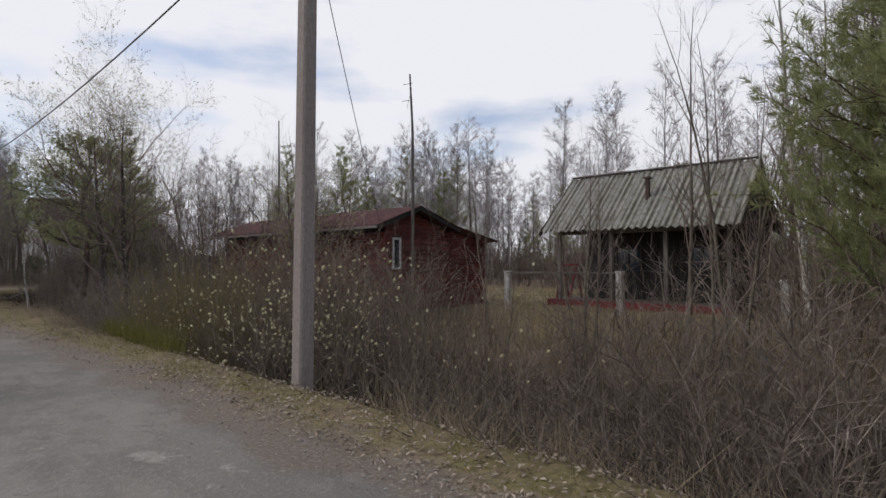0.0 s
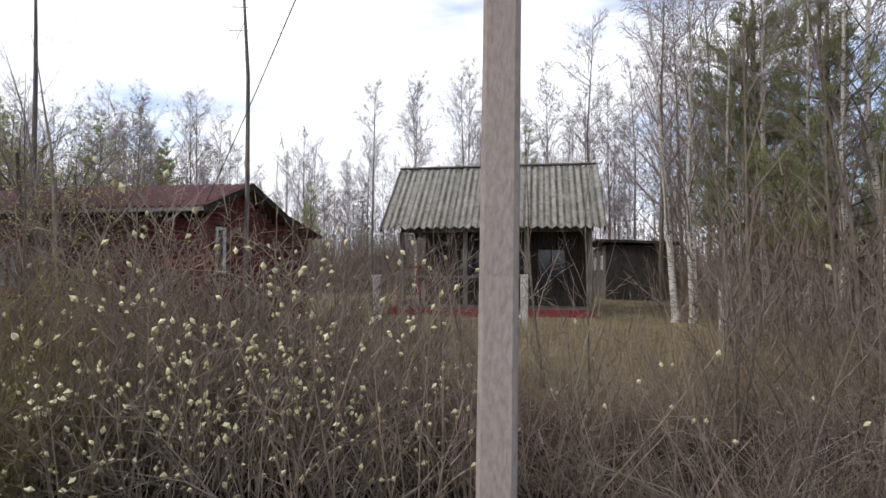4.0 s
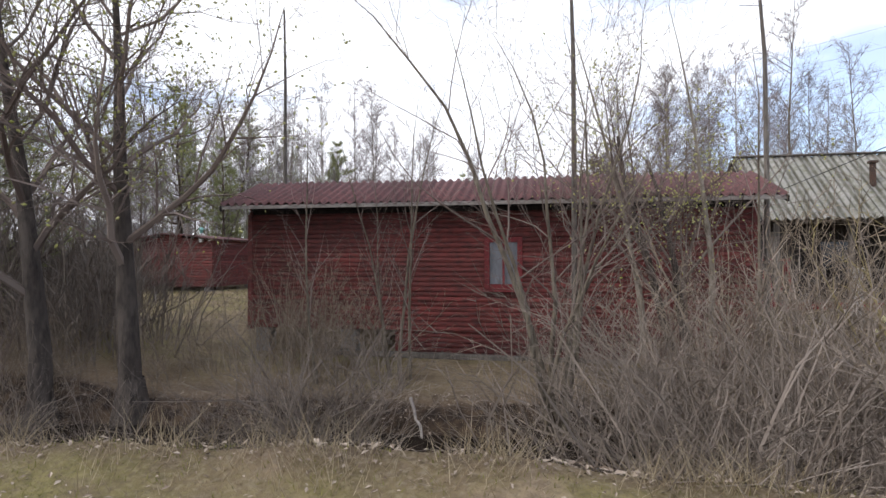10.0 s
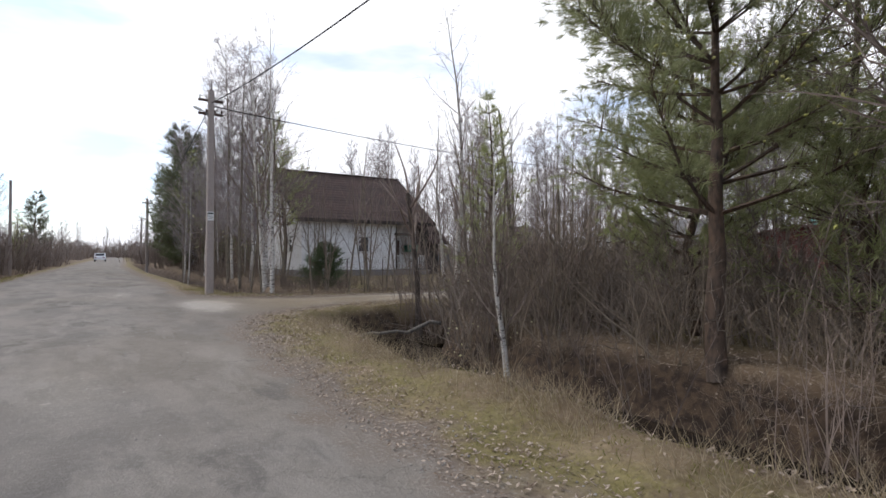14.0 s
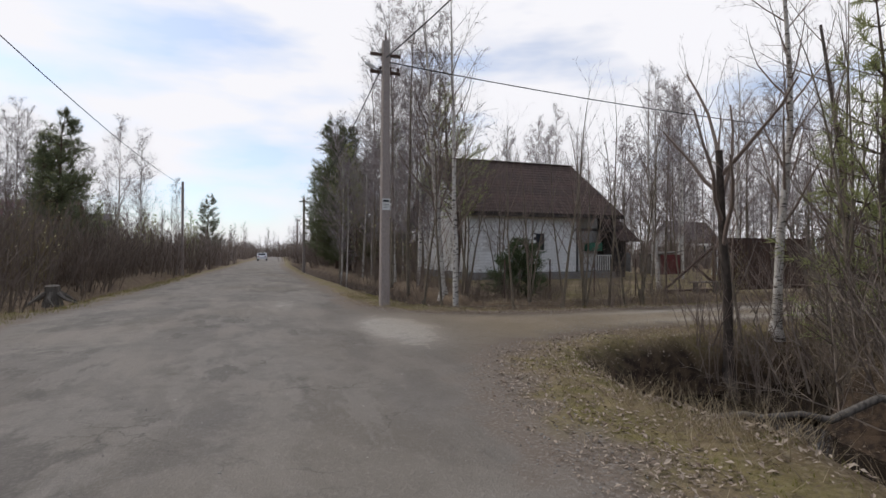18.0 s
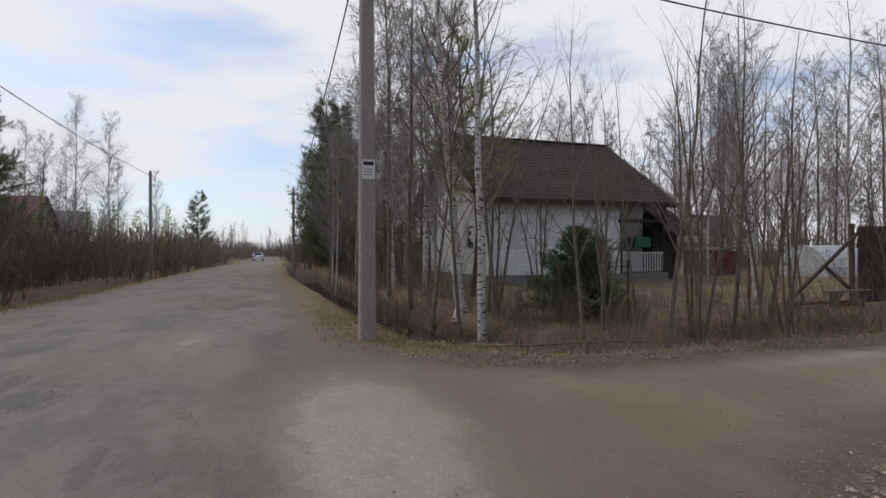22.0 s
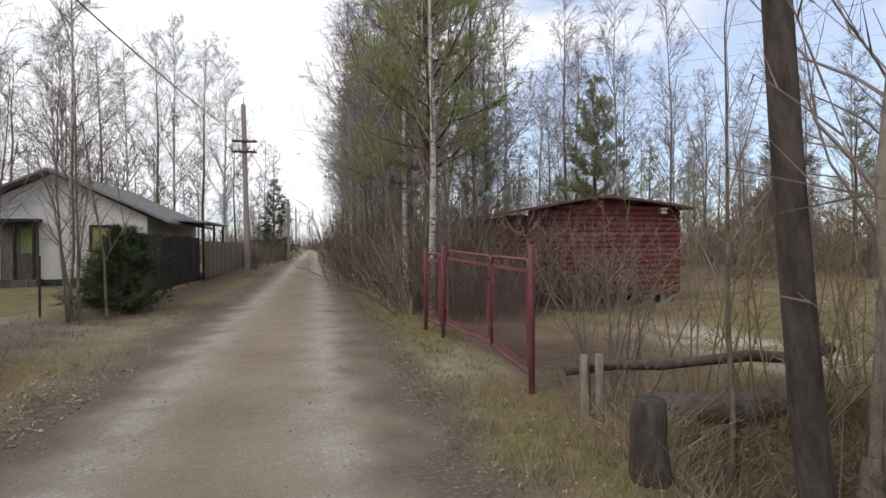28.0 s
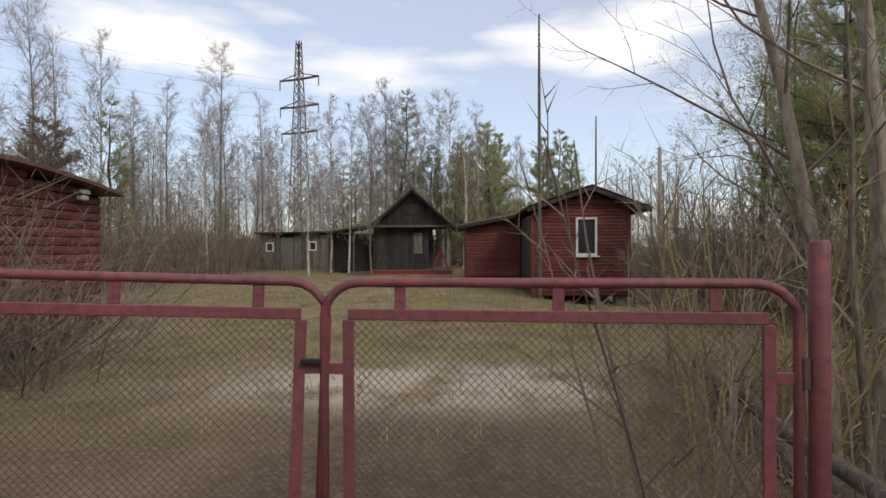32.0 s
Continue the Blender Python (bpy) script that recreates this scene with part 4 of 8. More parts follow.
spruce = pine_tree("spruce_tree", 81, 9, 0.14, 0.03, 2.0, 18, 0.34, 5, M_SPRUCE, M_BARK, "dark dense spruce with drooping boughs", 0.8, 0.12, lift=0.0)
lane_spruce = pine_tree("spruce_tree", 82, 7.4, 0.12, 0.02, 2.3, 20, 0.3, 8, M_SPRUCE, M_BARK, "dark full spruce beside the lane", 1.7, 0.08, 0.9, 0.1)
brown_conifer = pine_tree("juniper_tree", 91, 7.6, 0.10, 0.05, 2.2, 24, 0.16, 12, M_SHRUB, M_BARK, "dense brownish young conifer at the edge of the woods", 3.0, 0.0, 0.4)
small_spruce = pine_tree("spruce_bush", 83, 2.0, 0.035, 0.06, 0.9, 21, 0.12, 13, M_SPRUCE, M_BARK, "small dense dark green spruce in the yard", 4.2, 0.03, 0.55, 0.3)
brown_bush = [shrub("brown_bush", 91 + i, 16, 2.2, 1.7, M_SHRUB, 8, label="leafless brown thicket on the ditch bank", r=0.0115, stiff=0.15, twig=0.38) for i in range(3)]
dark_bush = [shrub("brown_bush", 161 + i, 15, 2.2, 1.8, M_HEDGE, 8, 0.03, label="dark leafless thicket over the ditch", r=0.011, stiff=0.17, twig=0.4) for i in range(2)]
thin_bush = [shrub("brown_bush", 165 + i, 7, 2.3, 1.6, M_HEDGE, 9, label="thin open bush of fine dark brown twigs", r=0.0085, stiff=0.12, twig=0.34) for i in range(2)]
grey_bush = [shrub("tangled_bush", 101 + i, 15, 2.7, 1.9, M_GREYSTEM, 7, 0.05, label="tangled grey leafless bush over the ditch", r=0.018, stiff=0.27, twig=0.42) for i in range(3)]
arch_bush = [shrub("arching_bush", 106 + i, 16, 2.6, 1.5, M_GREYSTEM, 9, 0.17, label="low arching bush of pale grey tangled branches", r=0.016, stiff=0.24, twig=0.5) for i in range(2)]
olive_bush = [shrub("willow_bush", 111 + i, 40, 2.2, 1.2, M_OLIVE, 5, 0.0, (0.05, 0.028, M_CATKIN), "olive-yellow upright willow stems with a few catkins", 0.009, 0.05, 0.25) for i in range(2)]
catkin_bush = [shrub("pussy_willow", 121 + i, 12 - i, 2.4, 1.6, M_SHRUB, 7, 0.0, ((0.6, 0.08)[i], 0.037, M_CATKIN), "willow bush covered with pale yellow catkins", 0.011, 0.09, 0.33) for i in range(2)]
shoot_bush = [shrub("sprout_bush", 141 + i, 11, 2.2, 0.9, M_OLIVE if i else M_TWIG, 6, 0.0, None, "clump of brown upright shoots", 0.013, 0.05, 0.3) for i in range(2)]
rod_bush = [shrub("sprout_bush", 131 + i, 9, 2.8, 1.1, M_TWIG, 5, 0.0, None, "upright bare brown shoots beside the ditch", 0.012, 0.05, 0.3) for i in range(2)]


def sliver_bush(seed, stems, tall, wide, twigs, width):
    """A far bush: stems and twigs as single slivers."""
    r = np.random.RandomState(seed)
    a, q = r.uniform(0, 6.283, stems), r.uniform(0, 1, stems) ** 0.6 * wide * 0.5
    base = np.stack([np.cos(a) * q, np.sin(a) * q, np.full(stems, -0.1)], -1)
    b, lean = a + r.normal(0, 0.7, stems), r.uniform(0.05, 0.5, stems)
    d = np.stack([np.cos(b) * lean, np.sin(b) * lean, np.ones(stems)], -1)
    d /= np.linalg.norm(d, axis=-1, keepdims=True)
    l = tall * r.uniform(0.5, 1.1, stems)
    def make(q, d, l, w):
        s = np.cross(d, r.normal(0, 1, d.shape))
        s *= w / 2 / np.linalg.norm(s, axis=-1, keepdims=True)
        return np.stack([q - s, q + s, q + d * l[:, None]], 1)
    t = r.uniform(0.15, 0.95, (stems, twigs))
    q2 = (base[:, None] + d[:, None] * (l[:, None] * t)[..., None]).reshape(-1, 3)
    d2 = (d[:, None] + r.normal(0, 0.45, (stems, twigs, 3))).reshape(-1, 3)
    d2 /= np.linalg.norm(d2, axis=-1, keepdims=True)
    l2 = (l[:, None] * r.uniform(0.15, 0.42, (stems, twigs))).reshape(-1)
    return make(base, d, l, width * 2), make(q2, d2, l2, width)


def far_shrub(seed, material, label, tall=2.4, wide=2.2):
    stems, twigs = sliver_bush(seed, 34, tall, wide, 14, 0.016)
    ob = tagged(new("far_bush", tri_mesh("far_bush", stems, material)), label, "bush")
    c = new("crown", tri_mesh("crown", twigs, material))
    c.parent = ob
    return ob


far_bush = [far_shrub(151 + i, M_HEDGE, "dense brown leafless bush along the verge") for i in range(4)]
pale_bush = [far_shrub(156 + i, M_GREYSTEM, "pale leafless bush of fine grey-brown twigs") for i in range(2)]

place = random.Random(5)


def wood(kinds, count, x0, x1, y0, y1, lo, hi, keep=lambda x, y: True):
    n = 0
    while n < count:
        x, y = place.uniform(x0, x1), place.uniform(y0, y1)
        if road_distance(x, y)[0] < -2.0 and keep(x, y):
            s = place.uniform(lo, hi)
            put(place.choice(kinds), x, y, place.uniform(0, 360), s * place.uniform(0.85, 1.1), None, 0.0, s)
            n += 1


# woods round the plots
wood(far_birch, 7, -24, -9, 30, 46, 0.8, 1.1)
wood(far_birch, 38, -9, 36, 29, 46, 0.8, 1.25)
wood(far_birch, 26, 10.5, 36, 9, 32, 0.75, 1.1)
wood(far_birch, 34, -66, -34, 22, 50, 0.8, 1.2, lambda x, y: not (-44 < x < -33 and y < 46) and not (-57.5 < x < -45 and y < 22))
wood(far_birch, 12, -58, -36.5, 5.8, 11, 0.6, 1.05, lambda x, y: y < 10.3 and not (x > -47 and y > 7.2))
wood(far_birch, 14, -26.5, -15, 26, 60, 0.8, 1.1)
wood(far_birch, 30, -110, -36, -26, -10, 0.55, 0.9)
wood([pine[3], pine[3], spruce], 14, -22, 50, 33, 58, 0.65, 1.15)
wood([pine[3]], 11, 11, 36, 10, 30, 0.8, 1.2)
wood([pine[3]], 11, -120, -46, -24, -8.5, 0.45, 0.85)
wood([pine[3], spruce], 10, -110, -60, 10, 30, 0.6, 0.9)
wood([pine[3], spruce], 6, -62, -36, 46, 70, 0.7, 1.0)


def far_woods():
    """The woods beyond the plots all round, a joined mass of bare trees, and the brush under them."""
    r = np.random.RandomState(17)
    kinds = [sliver_tree(900 + i, 12.0, 0.1, 22, 5, 5, 0.034) for i in range(5)]
    areas = ((84, -30, 70, 46, 84, 0.7, 1.1), (40, 34, 80, -14, 46, 0.9, 1.3), (70, -120, -44, 36, 85, 0.85, 1.3), (70, -150, -40, -44, -14, 0.5, 0.9), (60, -180, -66, 12, 50, 0.65, 1.0),
             (60, -270, -150, -35, 60, 0.7, 1.1), (20, -280, -228, -4, 30, 0.7, 1.0), (30, -29, -20, 58, 170, 0.7, 1.1), (30, -44, -33, 56, 170, 0.7, 1.1), (14, -40, 40, -60, -14, 0.7, 1.0), (40, -40, 120, 80, 130, 1.1, 1.5), (16, 80, 130, -40, 90, 1.0, 1.4), (24, -45, -15, 190, 230, 0.9, 1.3))
    trunks, crowns = [], []
    for count, x0, x1, y0, y1, lo, hi in areas:
        n = 0
        while n < count:
            x, y = r.uniform(x0, x1), r.uniform(y0, y1)
            if x > -225 and road_distance(x, y)[0] > -3.0:
                continue
            t, c = kinds[r.randint(5)]
            a, s = r.uniform(0, 6.283), r.uniform(lo, hi)
            m = np.array([[math.cos(a), -math.sin(a), 0], [math.sin(a), math.cos(a), 0], [0, 0, 1]]) * s
            for src, dst in ((t, trunks), (c, crowns)):
                dst.append(src @ m.T + np.array([x, y, 0.0]))
            n += 1
    soup("woods", np.concatenate(trunks), M_BARK, "grey trunks of the bare woods behind", "woods")
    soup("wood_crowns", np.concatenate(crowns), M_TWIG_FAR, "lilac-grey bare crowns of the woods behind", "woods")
    brush = []
    bushes = [np.concatenate(sliver_bush(950 + i, 30, 3.0, 3.4, 6, 0.06)) for i in range(5)]
    for count, x0, x1, y0, y1, lo, hi in ((170, -24, 60, 40, 60, 0.7, 1.4), (60, 16, 60, 12, 44, 0.7, 1.3), (80, -110, -45, 34, 60, 0.7, 1.4), (110, -150, -60, -22, 2, 0.8, 1.5), (70, -170, -60, 8, 20, 0.8, 1.4),
                                          (90, -290, -150, -30, 70, 1.0, 2.0), (40, -290, -228, -2, 30, 1.4, 2.4), (40, -28.3, -20, 50, 190, 0.7, 1.3), (40, -42, -32.6, 56, 190, 0.7, 1.2), (40, -50, -15, 192, 225, 1.0, 1.8), (20, -60, 60, -60, -12, 0.8, 1.4), (24, 60, 110, -40, 80, 0.9, 1.6)):
        n = 0
        while n < count:
            x, y = r.uniform(x0, x1), r.uniform(y0, y1)
            if x > -225 and road_distance(x, y)[0] > -2.6:
                continue
            a, s = r.uniform(0, 6.283), r.uniform(lo, hi)
            m = np.array([[math.cos(a), -math.sin(a), 0], [math.sin(a), math.cos(a), 0], [0, 0, 1]]) * s
            brush.append(bushes[r.randint(5)] @ m.T + np.array([x, y, 0.0]))
            n += 1
    soup("underwood", np.concatenate(brush), M_UNDERWOOD, "brown-grey bare underwood at the foot of the woods", "woods")


far_woods()


# ---- buildings ----
def siding(parent, a, b, z0, z1, pitch, depth, material, holes=(), top=None, name="board"):
    """Rounded lap boards on the wall from a to b (seen from outside, left to right). holes: (from, to, low, high) along the wall. top: how high the wall is at a place along it."""
    a, b = Vector(a), Vector(b)
    u = (b - a).normalized()
    out = Vector((u.y, -u.x, 0))
    length = (b - a).length
    k = 0
    z = z0
    while z < z1 - 0.01:
        h = min(pitch, z1 - z)
        s0, s1 = 0.0, length
        if top:
            inside = [s for s in np.linspace(0, length, 161) if top(s) >= z + h * 0.6]
            if not inside:
                break
            s0, s1 = inside[0], inside[-1]
        runs = [(s0, s1)]
        for h0, h1, l0, l1 in holes:
            if l0 < z + h * 0.5 < l1:
                runs = [r for p, q in runs for r in ((p, min(q, h0)), (max(p, h1), q)) if r[1] - r[0] > 0.02]
        for p, q in runs:
            g = Geo()
            prof = ((0, 0.0), (depth * 0.75, 0.08 * h), (depth, 0.45 * h), (depth * 0.75, 0.86 * h), (0.002, 0.98 * h))
            n = len(g.v)
            for s in (p, q):
                g.v += [a + u * s + out * o + Vector((0, 0, z + e)) for o, e in prof]
            for i in range(4):
                g.f.append((n + i, n + 5 + i, n + 6 + i, n + 1 + i))
            g.f += [tuple(n + i for i in range(5)), tuple(n + 9 - i for i in range(5))]
            part(name, g, material, parent)
        z += pitch


def corrugated(parent, x0, x1, low, high, material, pitch=0.18, amp=0.033, sheet=1.05, name="roof_sheet"):
    """A slope of wavy sheets along x: low and high are (y, z) of eave and ridge."""
    x, k = x0, 0
    while x < x1 - 0.05:
        e = min(x + sheet, x1)
        g = Geo()
        cols = max(8, int((e - x) / pitch * 8))
        lift = 0.004 * (k % 2)
        for i in range(cols + 1):
            px = x + (e - x) * i / cols
            w = amp * math.cos(2 * math.pi * px / pitch)
            sag = 0.012 * math.sin(px * 0.9)
            for (y, z) in (low, high):
                g.v.append(Vector((px, y, z + w + lift + sag)))
            for (y, z) in (low, high):
                g.v.append(Vector((px, y, z + w + lift + sag - 0.009)))
        for i in range(cols):
            n = 4 * i
            g.f += [(n, n + 4, n + 5, n + 1), (n + 2, n + 3, n + 7, n + 6), (n, n + 2, n + 6, n + 4)]
        part(name, g, material, parent, smooth=True)
        x, k = e, k + 1


def window(parent, centre, u, w, h, frame_mat, depth=0.06, bar=0.07, panes=1, name="window", glass=None, sill=False):
    """A framed window at centre on a wall that runs along u; out is to the right of u."""
    c, u = Vector(centre), Vector(u).normalized()
    out = Vector((u.y, -u.x, 0))
    z = Vector((0, 0, 1))
    g = Geo()
    for s, hh in ((-1, h), (1, h)):
        g.beam(c + u * s * (w / 2 - bar / 2) - z * hh / 2, c + u * s * (w / 2 - bar / 2) + z * hh / 2, bar, depth, 0.006, up=out)
    for s in (-1, 1):
        g.beam(c + z * s * (h / 2 - bar / 2) - u * (w / 2 - bar), c + z * s * (h / 2 - bar / 2) + u * (w / 2 - bar), depth, bar, 0.006)
    win = part(name, g, frame_mat, parent)
    step = (w - 2 * bar) / panes
    for i in range(panes):
        p = c + u * (-(w / 2 - bar) + step * (i + 0.5)) - out * depth * 0.2
        gp = Geo()
        m = Matrix((u, out, z)).transposed().to_4x4()
        m.translation = p
        gp.obox(m, step - 0.004, 0.008, h - 2 * bar - 0.004)
        part("pane", gp, glass or M_GLASS, win)
        if i:
            gb = Geo()
            q = c + u * (-(w / 2 - bar) + step * i)
            gb.beam(q - z * (h / 2 - bar), q + z * (h / 2 - bar), 0.04, depth * 0.8, 0, up=out)
            part("mullion", gb, frame_mat, win)
    if sill:
        gs = Geo()
        gs.beam(c - z * (h / 2 + 0.025) - u * (w / 2 + 0.06) + out * 0.05, c - z * (h / 2 + 0.025) + u * (w / 2 + 0.06) + out * 0.05, 0.12, 0.045, 0.006)
        part("sill", gs, frame_mat, win)
    return win


def red_house():
    X0, X1, Y0, Y1, Z0, ZE, YR, ZR = -12.75, -2.85, 10.95, 13.75, -0.02, 2.36, 12.1, 3.08
    h = thing("red_cabin", (-8, 12.4, -0.5), "long low cabin of dull red boards under a red roof", "house")

    def top_west(s):
        y = Y1 - s
        return ZR - abs(y - YR) * 0.36 - 0.06

    def top_east(s):
        y = Y0 + s
        return ZR - abs(y - YR) * 0.36 - 0.06
    core = Geo()
    core.poly([(X0 + 0.03, Y0 + 0.03, Z0), (X0 + 0.03, Y1 - 0.03, Z0), (X0 + 0.03, Y1 - 0.03, 2.4), (X0 + 0.03, YR, 2.95), (X0 + 0.03, Y0 + 0.03, 2.45)], (X1 - X0 - 0.06, 0, 0))
    part("inner_wall", core, M_DARKWOOD, h)
    siding(h, (X0, Y0, 0), (X1, Y0, 0), Z0, ZE, 0.098, 0.03, M_RED, holes=((4.98, 5.72, 0.82, 1.84),))
    siding(h, (X0, Y1, 0), (X0, Y0, 0), Z0, 3.05, 0.098, 0.03, M_RED, holes=((1.25, 1.87, 1.16, 2.28),), top=top_west)
    siding(h, (X1, Y0, 0), (X1, Y1, 0), Z0, 3.05, 0.098, 0.03, M_RED, holes=((0.28, 0.62, 1.25, 2.2),), top=top_east)
    for x, y in ((X0, Y0), (X1, Y0), (X0, Y1), (X1, Y1)):
        g = Geo()
        g.box(x - 0.05, x + 0.05, y - 0.05, y + 0.05, Z0 - 0.04, ZE, 0.008)
        part("corner_post", g, M_RED, h)
    # annex on the far side
    A0, A1, YA = -9.3, X1, 15.69
    g = Geo()
    g.box(A0 + 0.02, A1 - 0.02, Y1, YA - 0.02, Z0 - 0.1, 2.05)
    part("annex_wall", g, M_DARKWOOD, h)
    siding(h, (A0, YA, 0), (A0, Y1, 0), Z0 - 0.1, 2.5, 0.098, 0.03, M_RED, top=lambda s: 2.12 + s * 0.16)
    siding(h, (A1, Y1, 0), (A1, YA, 0), Z0 - 0.1, 2.5, 0.098, 0.03, M_RED, top=lambda s: 2.5 - s * 0.16)
    # roof
    corrugated(h, X0 - 0.4, X1 + 0.35, (10.4, 2.52), (YR, 3.17), M_REDROOF)
    corrugated(h, X0 - 0.4, X1 + 0.35, (13.95, 2.56), (YR, 3.17), M_REDROOF)
    corrugated(h, A0 - 0.35, X1 + 0.35, (YA + 0.3, 2.2), (13.9, 2.60), M_REDROOF)
    for x in (X0 - 0.38, X1 + 0.33):
        g = Geo()
        g.beam((x, 10.4, 2.44), (x, YR, 3.09), 0.03, 0.11, 0.004)
        g.beam((x, YR, 3.09), (x, 13.95, 2.47), 0.03, 0.11, 0.004)
        part("verge_board", g, M_DARKWOOD, h)
    g = Geo()
    g.beam((A0 - 0.33, 13.9, 2.50), (A0 - 0.33, YA + 0.3, 2.11), 0.03, 0.11, 0.004)
    part("verge_board", g, M_DARKWOOD, h)
    g = Geo()
    g.beam((X0 - 0.35, 10.42, 2.47), (X1 + 0.3, 10.42, 2.47), 0.03, 0.075, 0.004)
    part("eave_board", g, M_SOFFIT, h, "pale worn board under the eave")
    x = X0 + 0.3
    while x < X1:
        g = Geo()
        g.beam((x, 10.45, 2.43), (x, 11.0, 2.64), 0.05, 0.08)
        part("rafter", g, M_DARKWOOD, h)
        x += 0.9
    # windows
    window(h, (X0 - 0.02, Y1 - 1.56, 1.72), (0, -1, 0), 0.62, 1.12, M_WHITE, 0.07, 0.065, name="window_west", sill=True)
    window(h, (X0 + 5.35, Y0 - 0.02, 1.33), (1, 0, 0), 0.74, 1.02, M_REDTRIM, 0.07, 0.1, 2, name="window_south", glass=M_PANE, sill=True)
    window(h, (X1 + 0.02, Y0 + 0.45, 1.72), (0, 1, 0), 0.34, 0.95, M_WHITE, 0.07, 0.06, name="window_east")
    # blocks under the floor
    for x in np.arange(X0 + 0.25, X1, 1.9):
        for y in (Y0 + 0.2, Y1 - 0.2):
            g = Geo()
            g.box(x - 0.16, x + 0.16, y - 0.16, y + 0.16, -0.9, Z0, 0.015)
            part("footing", g, M_BASE, h)
    g = Geo()
    g.beam((-11.2, Y0 - 0.15, -0.46), (-5.0, Y0 - 0.15, -0.52), 0.16, 0.1, 0.01)
    solid("plank", g, M_OLDWOOD, (-8, Y0 - 0.15, -0.5), "long grey plank lying along the cabin wall", "plank")
    siding(h, (-9.6, Y0 + 0.05, 0), (X1, Y0 + 0.05, 0), -0.55, Z0, 0.098, 0.03, M_RED)


red_house()


def grey_house():
    X0, X1, Y0, Y1, YR, ZR = -0.35, 5.0, 16.6, 20.5, 18.35, 4.42
    h = thing("grey_dacha", (2.3, 18.3, 0), "dark weathered board house with a mossy grey corrugated roof", "house")
    g = Geo()
    g.box(X0 + 0.5, X1, 17.6, Y1, 0.25, 2.6)
    part("inner_wall", g, M_DARKWOOD, h)
    # gable boards
    y = Y0 - 0.3
    while y < Y1 + 0.2:
        zt = ZR - 0.12 - abs(y + 0.075 - YR) * 0.93
        if zt > 2.62:
            for x in (X0, X1):
                g = Geo()
                g.box(x - 0.012, x + 0.012, y, y + 0.142, 2.55, zt)
                part("gable_board", g, M_DARKWOOD, h)
        y += 0.15
    for x in np.arange(X0 + 0.55, X1, 0.15):
        g = Geo()
        g.box(x, x + 0.142, 17.575, 17.6, 0.25, 2.6)
        part("wall_board", g, M_DARKWOOD, h)
    for yy in np.arange(17.6, Y1 - 0.1, 0.15):
        for x in (X0 + 0.49, X1):
            g = Geo()
            g.box(x - 0.012, x + 0.012, yy, yy + 0.142, 0.25, 2.6)
            part("wall_board", g, M_DARKWOOD, h)
    g = Geo()
    g.box(X0 - 0.02, X0 + 0.03, Y0 - 0.35, Y1 + 0.3, 2.48, 2.6, 0.01)
    part("gable_beam", g, M_OLDWOOD, h)
    g = Geo()
    g.box(X0, X1, Y0 - 0.15, Y0, 2.36, 2.5, 0.01)
    part("eave_beam", g, M_OLDWOOD, h)
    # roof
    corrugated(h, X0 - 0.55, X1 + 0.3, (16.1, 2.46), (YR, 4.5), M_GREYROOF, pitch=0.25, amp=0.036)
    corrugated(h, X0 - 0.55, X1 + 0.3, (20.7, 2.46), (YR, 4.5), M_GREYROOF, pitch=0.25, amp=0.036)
    g = Geo()
    g.beam((X0 - 0.5, YR, 4.53), (X1 + 0.25, YR, 4.53), 0.22, 0.05, 0.015)
    part("ridge_cap", g, M_OLDWOOD, h)
    for x in (X0 - 0.5, X1 + 0.25):
        for ye in (16.1, 20.7):
            g = Geo()
            g.beam((x, ye, 2.38), (x, YR, 4.41), 0.035, 0.12, 0.004)
            part("verge_board", g, M_DARKWOOD, h)
    g = Geo()
    g.beam((2.4, 17.2, 3.3), (2.4, 17.2, 4.05), 0.12, 0.12, 0.01)
    g.beam((2.4, 17.2, 4.05), (2.4, 17.2, 4.12), 0.2, 0.2, 0.01)
    part("stove_pipe", g, M_RUST, h)
    # deck
    g = Geo()
    g.box(X0 - 0.3, X1, Y0 - 0.25, 17.58, 0.16, 0.24, 0.01)
    part("deck", g, M_OLDWOOD, h)
    g = Geo()
    g.box(X0 - 0.35, X1, Y0 - 0.29, Y0 - 0.25, -0.02, 0.24, 0.006)
    part("deck_fascia", g, M_REDTRIM, h, "red painted board")
    g = Geo()
    g.box(X0 - 0.35, X0 - 0.3, Y0 - 0.245, Y1 + 0.2, -0.02, 0.24, 0.006)
    part("deck_fascia", g, M_REDTRIM, h, "red painted board")
    g = Geo()
    g.box(X0 - 0.3, X0 + 0.48, 17.58, Y1, 0.16, 0.24, 0.01)
    part("deck", g, M_OLDWOOD, h)
    for x in (X0 + 0.02, 1.5, 3.2, X1 - 0.1):
        g = Geo()
        g.box(x - 0.06, x + 0.06, Y0 - 0.14, Y0 - 0.02, 0.24, 2.37, 0.01)
        part("veranda_post", g, M_OLDWOOD, h)
    g = Geo()
    g.box(X0 + 0.44, X0 + 0.475, 17.9, 18.35, 1.1, 2.2, 0.006)
    part("shutter", g, M_OLDWOOD, h, "pale grey board shutter")
    window(h, (1.6, 17.56, 1.5), (1, 0, 0), 0.9, 0.9, M_DARKWOOD, 0.05, 0.07, 2)
    window(h, (3.9, 17.56, 1.5), (1, 0, 0), 0.9, 0.9, M_DARKWOOD, 0.05, 0.07, 2)
    window(h, (X0 - 0.02, YR, 3.45), (0, -1, 0), 0.7, 0.55, M_DARKWOOD, 0.05, 0.06, 2)
    # lean-to at the side
    g = Geo()
